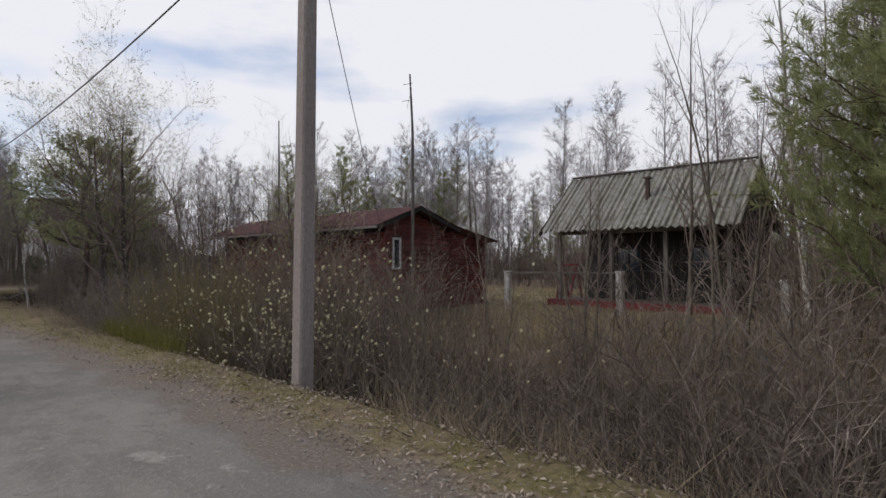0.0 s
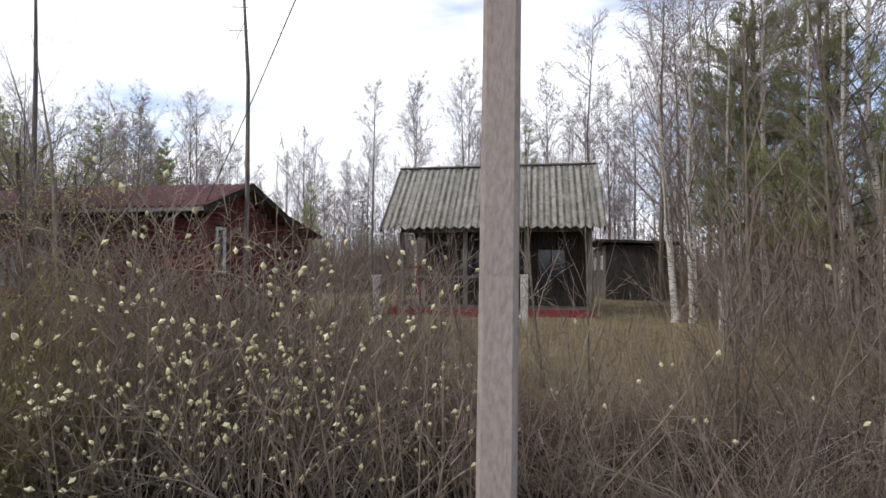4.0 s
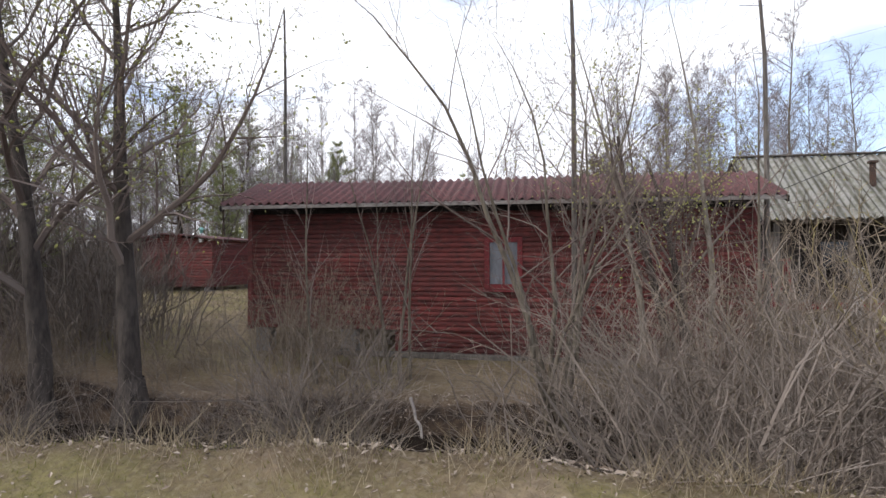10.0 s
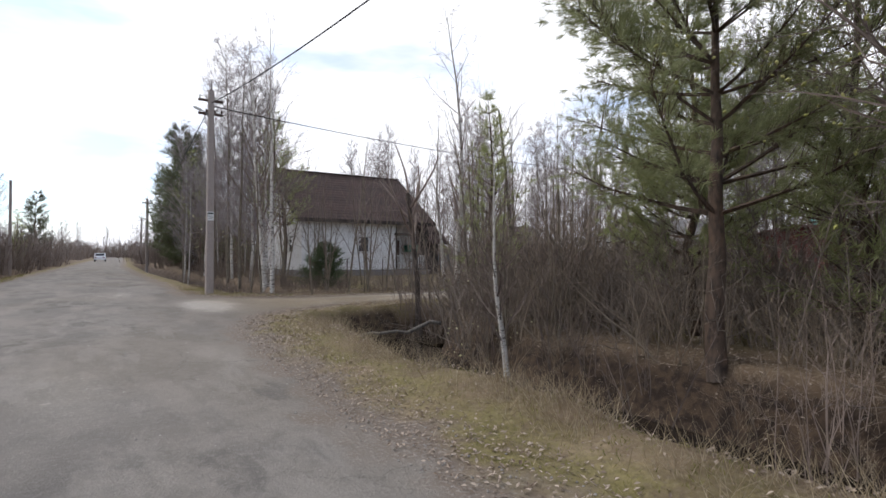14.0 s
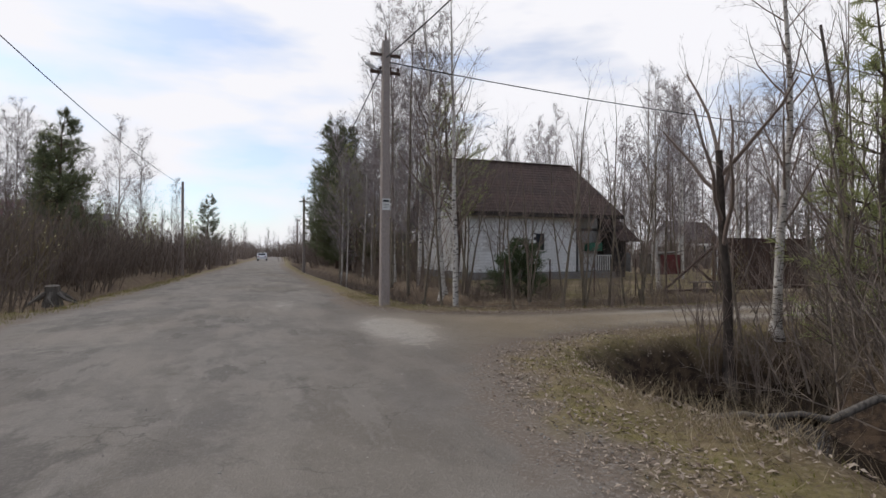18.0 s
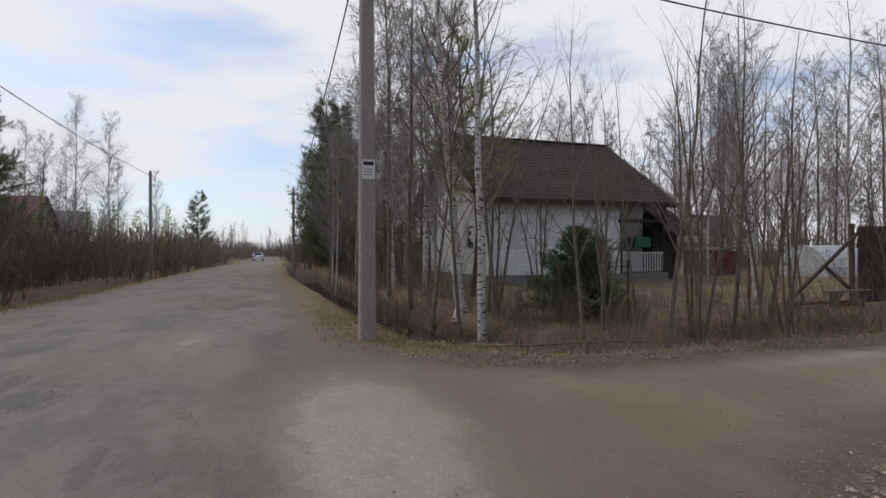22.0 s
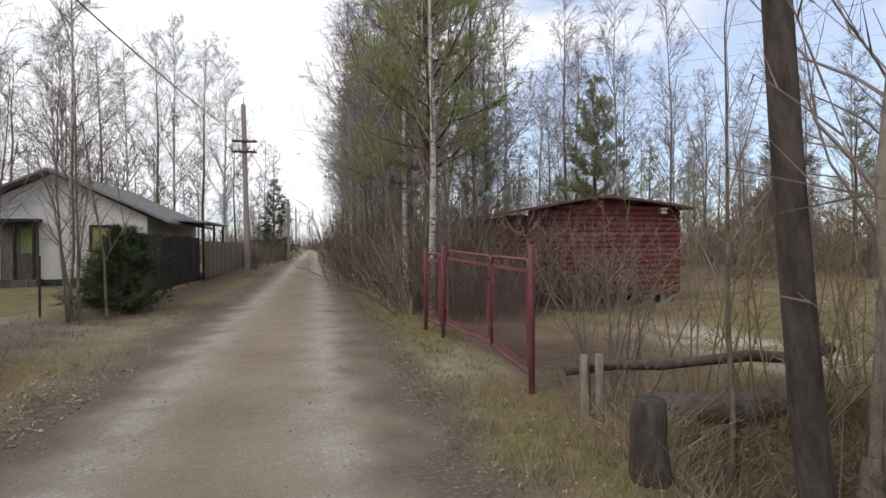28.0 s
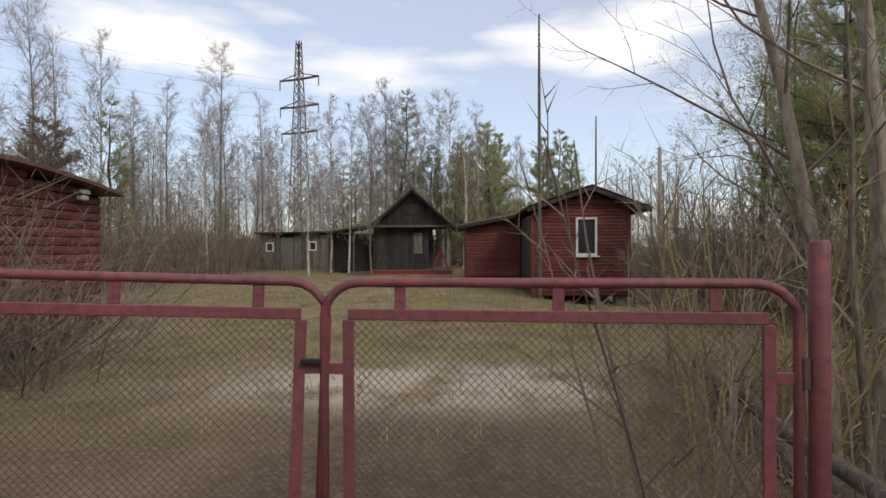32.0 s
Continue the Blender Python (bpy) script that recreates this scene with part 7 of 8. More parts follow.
# ---- car ----
def car(x, y, turn):
    c = thing("parked_car", (0, 0, 0), "white hatchback car far down the road", "car")
    body = Geo()
    prof = [(-2.05, 0.35), (-2.08, 0.75), (-1.95, 0.95), (-1.75, 1.0), (-1.45, 1.42), (0.35, 1.46), (0.95, 1.02), (1.85, 0.88), (2.05, 0.7), (2.08, 0.35)]
    body.poly([(px, -0.82, pz) for px, pz in prof], (0, 1.64, 0))
    part("body", body, M_CAR, c)
    g = Geo()
    g.poly([(-1.78, -0.68, 1.02), (-1.52, -0.62, 1.38), (-1.52, 0.62, 1.38), (-1.78, 0.68, 1.02)], (-0.02, 0, 0.01))
    part("rear_window", g, M_GLASS, c)
    g = Geo()
    g.poly([(0.98, -0.70, 1.04), (0.42, -0.62, 1.42), (0.42, 0.62, 1.42), (0.98, 0.70, 1.04)], (0.02, 0, 0.01))
    part("windscreen", g, M_GLASS, c)
    for s in (-1, 1):
        g = Geo()
        g.poly([(-1.5, s * 0.823, 1.04), (-1.32, s * 0.823, 1.37), (0.3, s * 0.823, 1.4), (0.75, s * 0.823, 1.05)], (0, s * 0.01, 0))
        part("side_window", g, M_GLASS, c)
        for px in (-2.09, 2.08):
            g = Geo()
            g.box(px - 0.02, px + 0.02, s * 0.6 - 0.16, s * 0.6 + 0.16, 0.68, 0.84, 0.01)
            part("headlight" if px > 0 else "tail_light", g, M_CERAMIC if px > 0 else M_REDTRIM, c)
        for px in (-1.3, 1.3):
            g = Geo()
            g.tube([(px, s * 0.7, 0.31), (px, s * 0.84, 0.31)], [0.31, 0.31], 16)
            wheel = part("wheel", g, M_RUBBER, c)
            g = Geo()
            g.tube([(px, s * 0.84, 0.31), (px, s * 0.85, 0.31)], [0.19, 0.17], 12)
            part("rim", g, M_STEEL, wheel)
    c.matrix_basis = pose(x, y, 0.03, 0, 0, turn)


car(-127, 3.6, 176)


# ---- single trees and bushes ----
POLLARD = (level(5, 9, 0.07, 0.02, 0.35, 7, 0.55, 40, 0.55, 0.2, 0.62), level(4, 6, 0.12, 0.09, 0.6, 6, 0.45, 35, 0.55, 0.2, 0.3), level(3, 3, 0.1, 0.1, 0.8, 5, 0.15, 30, 0.4, 0.3, 0.6), level(1, 3, 0.2, 0.05))
LEANER = (level(7, 9, 0.012, 0.0, 0.6, 6, 0.62, 45, 0.4, 0.4, 0.45), level(4, 4, 0.12, 0.04, 0.8, 7, 0.2, 42, 0.45, 0.4, 0.5), level(3, 3, 0.15, 0.03, 0.8, 4, 0.2, 40, 0.5, 0.3, 0.6), level(1, 3, 0.2, 0.05))
GROVE = (level(9, 8, 0.055, 0.03, 0.96, 14, 0.24, 46, 0.34, 0.45, 0.3), level(6, 4, 0.15, 0.07, 0.88, 7, 0.2, 40, 0.4, 0.4, 0.55), level(3, 3, 0.15, 0.04, 0.8, 4, 0.2, 40, 0.5, 0.3, 0.6), level(1, 3, 0.2, 0.05))
ALDER = (level(9, 7, 0.10, 0.04, 0.95, 11, 0.3, 42, 0.42, 0.4, 0.45), level(6, 4, 0.17, 0.06, 0.88, 8, 0.2, 40, 0.42, 0.4, 0.55), level(4, 3, 0.17, 0.04, 0.8, 4, 0.2, 40, 0.5, 0.3, 0.6), level(1, 3, 0.2, 0.05))
pollard = bare_tree("pollard_willow", 141, POLLARD, 4.0, 0.085, M_DARKBARK, M_TWIG, 0.03, label="cut-back willow with stubby dark limbs at the corner")
leaner = bare_tree("alder_tree", 143, LEANER, 6.5, 0.072, M_DARKBARK, M_GREYSTEM, 0.0, label="dark leaning alder trunk beside the lane")
put(birch[1], -20.3, 5.65, 30, 0.5, tall=0.36)
put(pollard, -26.6, 7.75, 40)
for i, (x, y, s) in enumerate(((-26.4, 7.5, 0.85), (-26.8, 8.1, 0.9), (-26.2, 7.9, 0.75), (-26.9, 7.5, 0.7))):
    put(rod_bush[i % 2], x, y, 70 * i, s)
put(sapling[3], -26.75, 8.3, 20, 0.8)
a = put(leaner, -27.1, 11.72, 60)
a.matrix_basis = pose(-27.08, 11.72, ground_z(-27.1, 11.72), -3, -9.5, 0)
grove = [bare_tree("alder_tree", 145 + i, GROVE, 7.5, 0.075, M_ALDER, M_TWIG, 0.02, label="slim grey-brown alder with long bare branches") for i in range(2)]
put(orchard_tree[0], -13.48, 6.7, 30, 1.25)
put(orchard_tree[1], -12.4, 7.1, 200, 1.25)
put(bare_tree("alder_clump", 148, ALDER, 6.6, 0.05, M_BARK, M_TWIG, 0.2, stems=8, label="fan of leaning grey-brown alder stems on the ditch bank"), -6.45, 7.4, 20)
put(grove[0], -5.0, 9.5, 170, 0.85)
put(grove[1], -4.2, 9.0, 250, 0.8)
put(spread_tree[0], -4.4, 9.2, 80, 0.95)
put(far_birch[1], -2.4, 19.6 + 0.6, 20, 0.68)
put(far_birch[4], -1.0, 21.6, 80, 0.72)
put(pine[1], -26.2, 27.0, 60, 1.0)
put(pine[1], -26.0, 33.0, 160, 1.1)
put(pine[1], -26.3, 41.0, 260, 1.1)
put(broad_pine, -17.5, 6.9, 0, 1.0)
put(grove[0], -24.96, 13.23, 40, 1.0)
put(grove[1], -25.02, 12.93, 100, 1.15)
put(grove[1], -25.45, 12.06, 200, 0.8)
put(pine[2], -16.2, 8.4, 20, 1.2)
put(birch[1], 6.88, 15.62, 10, 0.8)
put(birch[2], 7.25, 15.56, 50, 0.75)
put(pine[2], -24.85, 9.2, 50, 1.1)
put(pine[0], 9.3, 7.7, 80, 0.82, tall=1.0)
put(pine[0], 11.2, 8.8, 190, 1.15)
put(pine[0], 11.0, 10.4, 290, 1.1)
put(pine[1], 12.6, 13.5, 160, 1.0)
put(pine[0], 9.8, 18.0, 200, 1.0)
put(pine[1], 10.2, 20.2, 20, 1.15)
put(pine[0], 10.6, 15.4, 120, 1.05)
for i, (x, y) in enumerate(((8.2, 18.8), (9.1, 20.4), (9.4, 16.8), (11.2, 17.6), (10.0, 14.6), (8.6, 22.0), (11.8, 20.5), (7.6, 20.8))):
    put(far_birch[i % 6], x, y, 47 * i, 0.95 + 0.04 * (i % 4))
put(pine[1], -26.6, 22.6, 20, 0.95)
put(pine[2], -23.6, 27.5, 100, 1.35)
put(pine[2], -25.4, 31.0, 10, 1.0)
put(pine[0], -18.6, 29.9, 10, 0.95)
put(pine[0], -19.0, 8.9, 140, 0.8)
put(lane_spruce, -32.6, 62, 10, 1.0)
for i, (x, y, q) in enumerate(((-41.0, 49.5, 1.2), (-39.6, 51, 1.35), (-38.2, 50, 1.4), (-36.8, 51.5, 1.35), (-35.3, 50, 1.3), (-40.4, 43.5, 1.1), (-42.0, 42.5, 1.15))):
    put(far_birch[i % 6], x, y, 57 * i, q)
put(sapling[0], -33.25, 21.2, 40, 0.85)
put(sapling[1], -33.0, 21.7, 150, 0.75)
put(sapling[2], -33.5, 21.6, 250, 0.8)
put(brown_conifer, -3.3, 35.9, 10, 1.0)
put(brown_conifer, -1.9, 37.2, 130, 0.9)
put(small_spruce, -35.4, 8.5, 70, 1.3, tall=0.98)
put(small_spruce, -33.0, 22.6, 10, 1.15, tall=0.95)
put(small_spruce, -33.4, 23.7, 80, 1.0, tall=0.8)
put(dense_pine[0], -53.5, -9.2, 10, 0.98)
put(dense_pine[1], -56.6, -9.8, 200, 0.9)
put(dense_pine[1], -62.0, 7.6, 100, 1.25)
put(dense_pine[0], -66, 8.0, 200, 1.4)
put(dense_pine[1], -71, 8.4, 300, 1.35)
put(dense_pine[0], -61, 10.4, 40, 1.3)
put(dense_pine[0], -112, -5.2, 30, 1.15)
put(pine[0], 15.5, 13.6, 20, 1.35)
put(pine[0], 18.0, 12.0, 120, 1.3)
put(pine[0], 14.5, 16.4, 220, 1.1)
put(pine[3], -55.4, -10.4, 70, 0.9)
put(pine[2], -60, -8.4, 60, 0.8)
put(pine[2], -79, -4.6, 60, 0.95)
put(pine[1], -58.5, 7.6, 0, 0.85)
put(pine[3], -63.5, 8.2, 40, 1.0)
put(pine[3], -69.5, 9.2, 90, 1.0)
put(pine[3], -76, 9.6, 90, 0.9)
put(pine[1], -41.5, 8.6, 30, 0.8)
for i, (x, y, s) in enumerate(((-35.6, 6.35, 1.0), (-37.4, 6.6, 0.95), (-39.8, 7.4, 0.9), (-41.0, 6.4, 1.0), (-42.5, 7.3, 0.95), (-44, 6.5, 1.1), (-46, 7.2, 1.0), (-48.5, 6.8, 1.0),
                               (-26.75, 21.0, 0.85), (-25.2, 23.0, 0.9), (-25.9, 24.5, 1.0), (-26.3, 27.5, 1.05), (0.7, 19.95 + 3, 0.8), (10.9, 14.3, 0.9), (8.6, 17, 0.75), (9.9, 15.6, 0.8), (-27.0, 9.35, 0.75), (-29.9 + 2.9, 30, 0.95), (-1.6, 23.5, 0.75),
                               (-37.5, 16.0, 0.8), (-38.5, 21.5, 0.9), (-36.6, 24.8, 0.85), (-35.8, 27.2, 0.9), (-40.5, 26.5, 0.9), (-43.5, 23, 0.95))):
    put(far_birch[i % 6] if x < -39 or y > 22 else birch[i % 3], x, y, i * 77, s)
for i, (x, y, s) in enumerate(((-33.1, 7.1, 0.9), (-32.6, 8.3, 1.1), (-32.8, 9.1, 0.95), (-33.0, 10.1, 1.05), (-32.5, 10.35, 0.9), (-32.7, 11.2, 0.8), (-33.4, 9.6, 0.9), (-33.6, 11.8, 1.0), (-33.8, 7.9, 0.8),
                               (-25.9, 13.6, 0.7), (-25.9, 10.7, 1.0), (-26.2, 9.8, 0.9), (-25.2, 10.3, 1.0), (-23.4, 11.0, 1.0), (-24.8, 8.2, 1.0), (-25.6, 8.8, 1.1),
                               (-23.2, 7.4, 0.8), (-22.0, 7.0, 0.65), (-21.2, 7.9, 0.7), (-23.0, 9.0, 0.75), (-20.6, 7.0, 0.6), (-15.6, 7.6, 0.75), (-10.2, 8.4, 0.7), (-9.0, 8.9, 0.8), (-3.8, 8.2, 0.8), (-1.9, 7.6, 0.7), (7.2, 8.1, 0.8), (6.3, 9.1, 0.9),
                               (-36.2, 10.6, 0.9), (-38.2, 9.2, 0.9), (-36.3, 6.2, 1.2), (-38.4, 6.2, 1.3), (-37.0, 7.2, 1.2), (-35.9, 14.2, 1.0), (-35.5, 15.2, 0.9))):
    put(sapling[i % 3], x, y, i * 61, s)
put(sapling[3], -32.35, 13.85, 20, 0.55)
put(sapling[3], -33.0, 14.6, 90, 0.6)
put(sapling[3], -35.6, 22.9, 160, 0.8)
put(sapling[3], -33.0, 23.2, 100, 0.5)
put(sapling[3], -26.5, 18.9 + 1.0, 70, 0.7)
put(sapling[3], -27.2, 20.8, 10, 1.15)
put(sapling[3], -26.9, 21.6, 130, 1.2)
put(sapling[3], -26.4, 22.4, 230, 1.15)
for x, y, s in ((-68, -9.0, 1.0), (-76, -8.6, 1.05), (-60, -13, 0.9), (-57, -14, 0.95), (-52, -14.5, 0.85), (-86, -6.5, 0.8), (-64, -15, 0.9), (-72, -13, 0.9), (-49, -16, 0.8)):
    put(far_birch[int(-x) % 6], x, y, x * 7, s)

# thickets: ditch bank, plot edge, far verge
bush = random.Random(8)


def thicket(kinds, count, x0, x1, y0, y1, lo, hi, keep=lambda x, y: True):
    n = 0
    while n < count:
        x, y = bush.uniform(x0, x1), bush.uniform(y0, y1)
        if road_distance(x, y)[0] < -0.9 and keep(x, y) and not (-9.0 < x < -6.9 and 3 < y < 7.4) and not (-9.6 < x < -5.7 and y < 5.7):
            s = bush.uniform(lo, hi) * (0.5 if 2.0 < x < 5.9 and 5.8 < y < 11.5 else 1.0)
            put(bush.choice(kinds), x, y, bush.uniform(0, 360), s, None, 0.05, s * bush.uniform(0.85, 1.1))
            n += 1


thicket(brown_bush + grey_bush, 18, -24.0, -17.5, 6.9, 8.8, 0.65, 1.05)
thicket(brown_bush, 6, -17.5, -10.5, 7.2, 8.8, 0.5, 0.8)
thicket(arch_bush, 5, -13.5, -10.5, 5.9, 6.9, 0.45, 0.7)
thicket(brown_bush, 14, -24, -13, 6.2, 7.4, 0.35, 0.6)
thicket(grey_bush, 12, -10.5, -3.0, 6.6, 7.8, 0.6, 0.95)
thicket(arch_bush, 9, -10.5, -8.4, 6.2, 7.0, 0.5, 0.8)
thicket(grey_bush, 12, -6.8, -3.2, 5.0, 6.4, 0.8, 1.15)
thicket(brown_bush, 12, -26.6, -24.0, 5.4, 7.6, 0.3, 0.5)
thicket(brown_bush, 7, -12.8, -9.8, 8.4, 10.3, 0.75, 1.0)
thicket(arch_bush + grey_bush, 16, -6.2, -1.6, 4.6, 6.2, 0.65, 1.0)
thicket(brown_bush + grey_bush, 12, -3.5, 1.0, 5.9, 7.8, 0.65, 1.0)
thicket(brown_bush + grey_bush, 7, 1.0, 7.0, 5.9, 7.4, 0.4, 0.7)
thicket(brown_bush + grey_bush, 9, 7.0, 12.5, 5.9, 7.8, 0.65, 1.0)
thicket(arch_bush, 10, 1.2, 9, 4.6, 6.2, 0.6, 0.85, lambda x, y: not (2.4 < x < 4.4 and y < 5.3))
thicket(dark_bush, 22, 6.4, 14, 4.9, 9.0, 0.8, 1.2)
thicket(brown_bush, 8, 6.2, 12, 5.2, 8.5, 0.75, 1.1)
thicket(thin_bush, 44, -1.0, 9.0, 5.4, 8.6, 0.7, 1.0)
thicket(dark_bush, 7, 2.4, 9.0, 4.9, 6.0, 0.4, 0.6, lambda x, y: not (2.4 < x < 4.4 and y < 5.3))
thicket(brown_bush, 16, -26.0, -22, 8, 11.2, 0.45, 0.8)
thicket(brown_bush + pale_bush, 14, -25.6, -21, 8.0, 10.6, 0.7, 1.1)
thicket(far_bush, 8, -37.5, -33.5, 5.7, 6.4, 0.2, 0.34)
thicket(brown_bush, 14, -2.4, 0.4, 6.2, 8.2, 1.15, 1.5)
thicket(brown_bush, 10, -5.0, -2.2, 6.4, 7.8, 1.1, 1.4)
thicket(brown_bush, 4, 0.5, 6, 7.4, 9.5, 0.4, 0.6)
for i, (x, y, q) in enumerate(((1.6, 6.6, 0.5), (2.4, 7.2, 0.42), (3.1, 5.9, 0.46), (4.1, 6.9, 0.55), (4.9, 6.3, 0.48), (5.5, 7.3, 0.6), (6.2, 6.2, 0.5), (3.6, 7.7, 0.5))):
    put(sapling[i % 3], x, y, 83 * i, q)
thicket(brown_bush, 20, -37, -33.2, 6.2, 13.5, 0.28, 0.5)
thicket(far_bush, 18, -58, -36.5, 5.2, 8.5, 0.4, 0.75)
thicket(far_bush, 64, -64, -33, -12, -6.0, 0.9, 1.6)
thicket(far_bush, 40, -125, -60, -11, -3.6, 0.8, 1.55)
thicket(far_bush, 20, -125, -60, 7.5, 13, 0.9, 1.7)
thicket(far_bush, 36, -27.4, -22.5, 22, 60, 0.8, 1.5)
for k in range(12):
    put(far_birch[k % 6], -27.2 + 1.8 * bush.random(), 23.5 + 3.2 * k, 40 * k, 0.8 + 0.3 * bush.random())
thicket(far_bush, 16, -33.9, -32.4, 44, 75, 0.6, 1.0)
thicket(far_bush, 10, -26.9, -25.4, 23, 40, 0.9, 1.3)
for x, y, s in ((-27.3, 29, 0.95), (-27.4, 34.5, 1.05), (-27.0, 39, 1.05), (-26.9, 44, 1.1)):
    put(far_birch[int(y) % 6], x, y, y * 31, s)
put(pine[3], -26.3, 31.5, 40, 0.9)
thicket(grey_bush, 7, -20, -11, 8.2, 10.2, 0.7, 1.1, lambda x, y: not (x > -14 and y > 9.2))
thicket(pale_bush, 10, -19.5, -13.6, 8.2, 10.2, 1.0, 1.5, lambda x, y: not (x > -14 and y > 9.2))
thicket(far_bush, 30, -20, 14, 27, 33, 1.0, 1.6)
thicket(far_bush, 12, 7, 14, 9, 18, 0.9, 1.4)
thicket(grey_bush, 6, -25.4, -22.4, 20.2, 20.9, 0.6, 0.85)
thicket(pale_bush + far_bush, 7, -26.3, -24.7, 20.6, 22.4, 0.9, 1.2)
thicket(grey_bush, 4, -27.3, -26.2, 20.4, 22.0, 0.8, 1.2)
thicket(dark_bush, 14, -21, -16.0, 9.5, 11.4, 0.85, 1.2)
thicket(rod_bush, 3, -24.6, -22.6, 11.0, 13.0, 0.5, 0.75)
thicket(rod_bush, 14, -33.4, -32.0, 7.0, 14.5, 0.45, 0.75)
thicket(rod_bush, 14, -27.2, -25.2, 7.2, 10.5, 0.6, 1.0)
thicket(rod_bush, 10, -24, -14, 5.9, 7.2, 0.6, 0.9)
thicket(far_bush, 9, -24, -20.5, 7.2, 9.5, 0.75, 1.05)
for i, (x, y, q) in enumerate(((2.2, 6.2, 1.05), (2.9, 6.7, 1.1), (3.4, 6.0, 0.95), (1.6, 6.6, 1.1), (4.3, 6.5, 0.9))):
    put(thin_bush[i % 2], x, y, 71 * i, q, sink=0.05)
put(brown_bush[0], 2.5, 6.9, 40, 1.05)
put(brown_bush[1], 4.0, 6.2, 140, 0.9)
put(catkin_bush[0], 0.95, 5.62, 30, 1.05)
put(catkin_bush[0], 0.6, 5.2, 130, 0.85)
put(catkin_bush[0], 1.5, 6.3, 230, 0.95)
for x, y, s in ((2.2, 5.1, 0.95), (-0.2, 5.5, 1.0), (0.5, 4.9, 0.8), (5.2, 6.2, 1.0), (-0.9, 6.4, 1.0), (3.6, 6.6, 1.0), (5.2, 4.9, 0.55), (1.8, 6.8, 1.0), (0.3, 5.9, 1.1), (1.7, 5.9, 1.05), (2.6, 6.1, 1.05), (-0.6, 5.9, 0.9)):
    put(catkin_bush[1], x, y, x * 90, s)
for x, y, s in ((-1.9, 4.8, 0.9), (-2.7, 4.6, 0.95), (-2.3, 5.4, 1.05), (-1.2, 5.0, 0.9), (-0.6, 4.7, 0.65), (-2.9, 5.3, 1.1), (-1.6, 5.5, 1.05), (-0.7, 5.3, 0.9), (-2.2, 4.45, 0.7), (-1.4, 4.5, 0.65), (-0.9, 4.4, 0.6)):
    put(olive_bush[int(abs(x * 10)) % 2], x, y, x * 90, s, tall=s * 1.2)
for x, y, k, s in ((-26.6, 14.3, 1, 0.5), (-24.6, 13.6, 1, 0.6)):
    put(rod_bush[k], x, y, x * 77, s)
put(shoot_bush[0], -26.18, 14.8, 10, 0.9)
put(shoot_bush[1], -32.25, 13.8, 80, 0.9)
put(shoot_bush[1], -24.3, 13.7, 140, 0.8)
put(shoot_bush[1], -25.7, 14.2, 40, 0.9)
put(shoot_bush[1], -25.2, 13.8, 260, 0.95)
put(shoot_bush[0], -25.3, 13.0, 220, 0.8)
put(shoot_bush[1], -24.6, 12.6, 20, 0.9)
put(shoot_bush[0], -33.1, 23.0, 120, 0.9)
for x, y, s in ((-34.2, 6.5, 0.3), (-34.6, 7.0, 0.32), (-35.0, 6.7, 0.34), (-33.8, 7.2, 0.25), (-34.9, 7.6, 0.3), (-35.6, 7.0, 0.4), (-36.2, 6.8, 0.42), (-33.6, 8.4, 0.22), (-34.2, 8.8, 0.24), (-33.4, 9.6, 0.22)):
    put(far_bush[int(-x * 10) % 4], x, y, x * 300, s)
put(catkin_bush[1], -21.6, 6.4, 30, 0.8)
put(catkin_bush[1], -45.5, 8.8, 30, 1.6)
put(catkin_bush[1], -47.5, 7.0, 130, 1.7, tall=2.6)
put(catkin_bush[1], -50.5, 7.4, 230, 1.8, tall=2.8)
put(olive_bush[0], -44, -7.6, 30, 1.6)
put(olive_bush[1], -48, -8.2, 30, 1.6)


# ---- grass, straw, leaves ----
def blades(count, x0, x1, y0, y1, lo, hi, wide, keep, seed, clump=7, spread=0.06, lean=0.5, low=-0.16):
    r = np.random.RandomState(seed)
    cx, cy = r.uniform(x0, x1, count), r.uniform(y0, y1, count)
    d, _ = road_distance(cx, cy)
    ok = keep(cx, cy, d)
    cx, cy = np.repeat(cx[ok], clump), np.repeat(cy[ok], clump)
    cx, cy = cx + r.normal(0, spread, len(cx)), cy + r.normal(0, spread, len(cy))
    dry = height(cx, cy) > low
    cx, cy = cx[dry], cy[dry]
    z = height(cx, cy) - 0.01
    k = len(cx)
    a, h = r.uniform(0, 6.283, k), r.uniform(lo, hi, k)
    l, b = r.uniform(0.1, 1, k) * lean * h, r.uniform(0, 6.283, k)
    base = np.stack([cx, cy, z], -1)
    side = np.stack([np.cos(a), np.sin(a), np.zeros(k)], -1) * (wide / 2)
    tip = base + np.stack([np.cos(b) * l, np.sin(b) * l, h], -1)
    return np.stack([base - side, base + side, tip], 1)


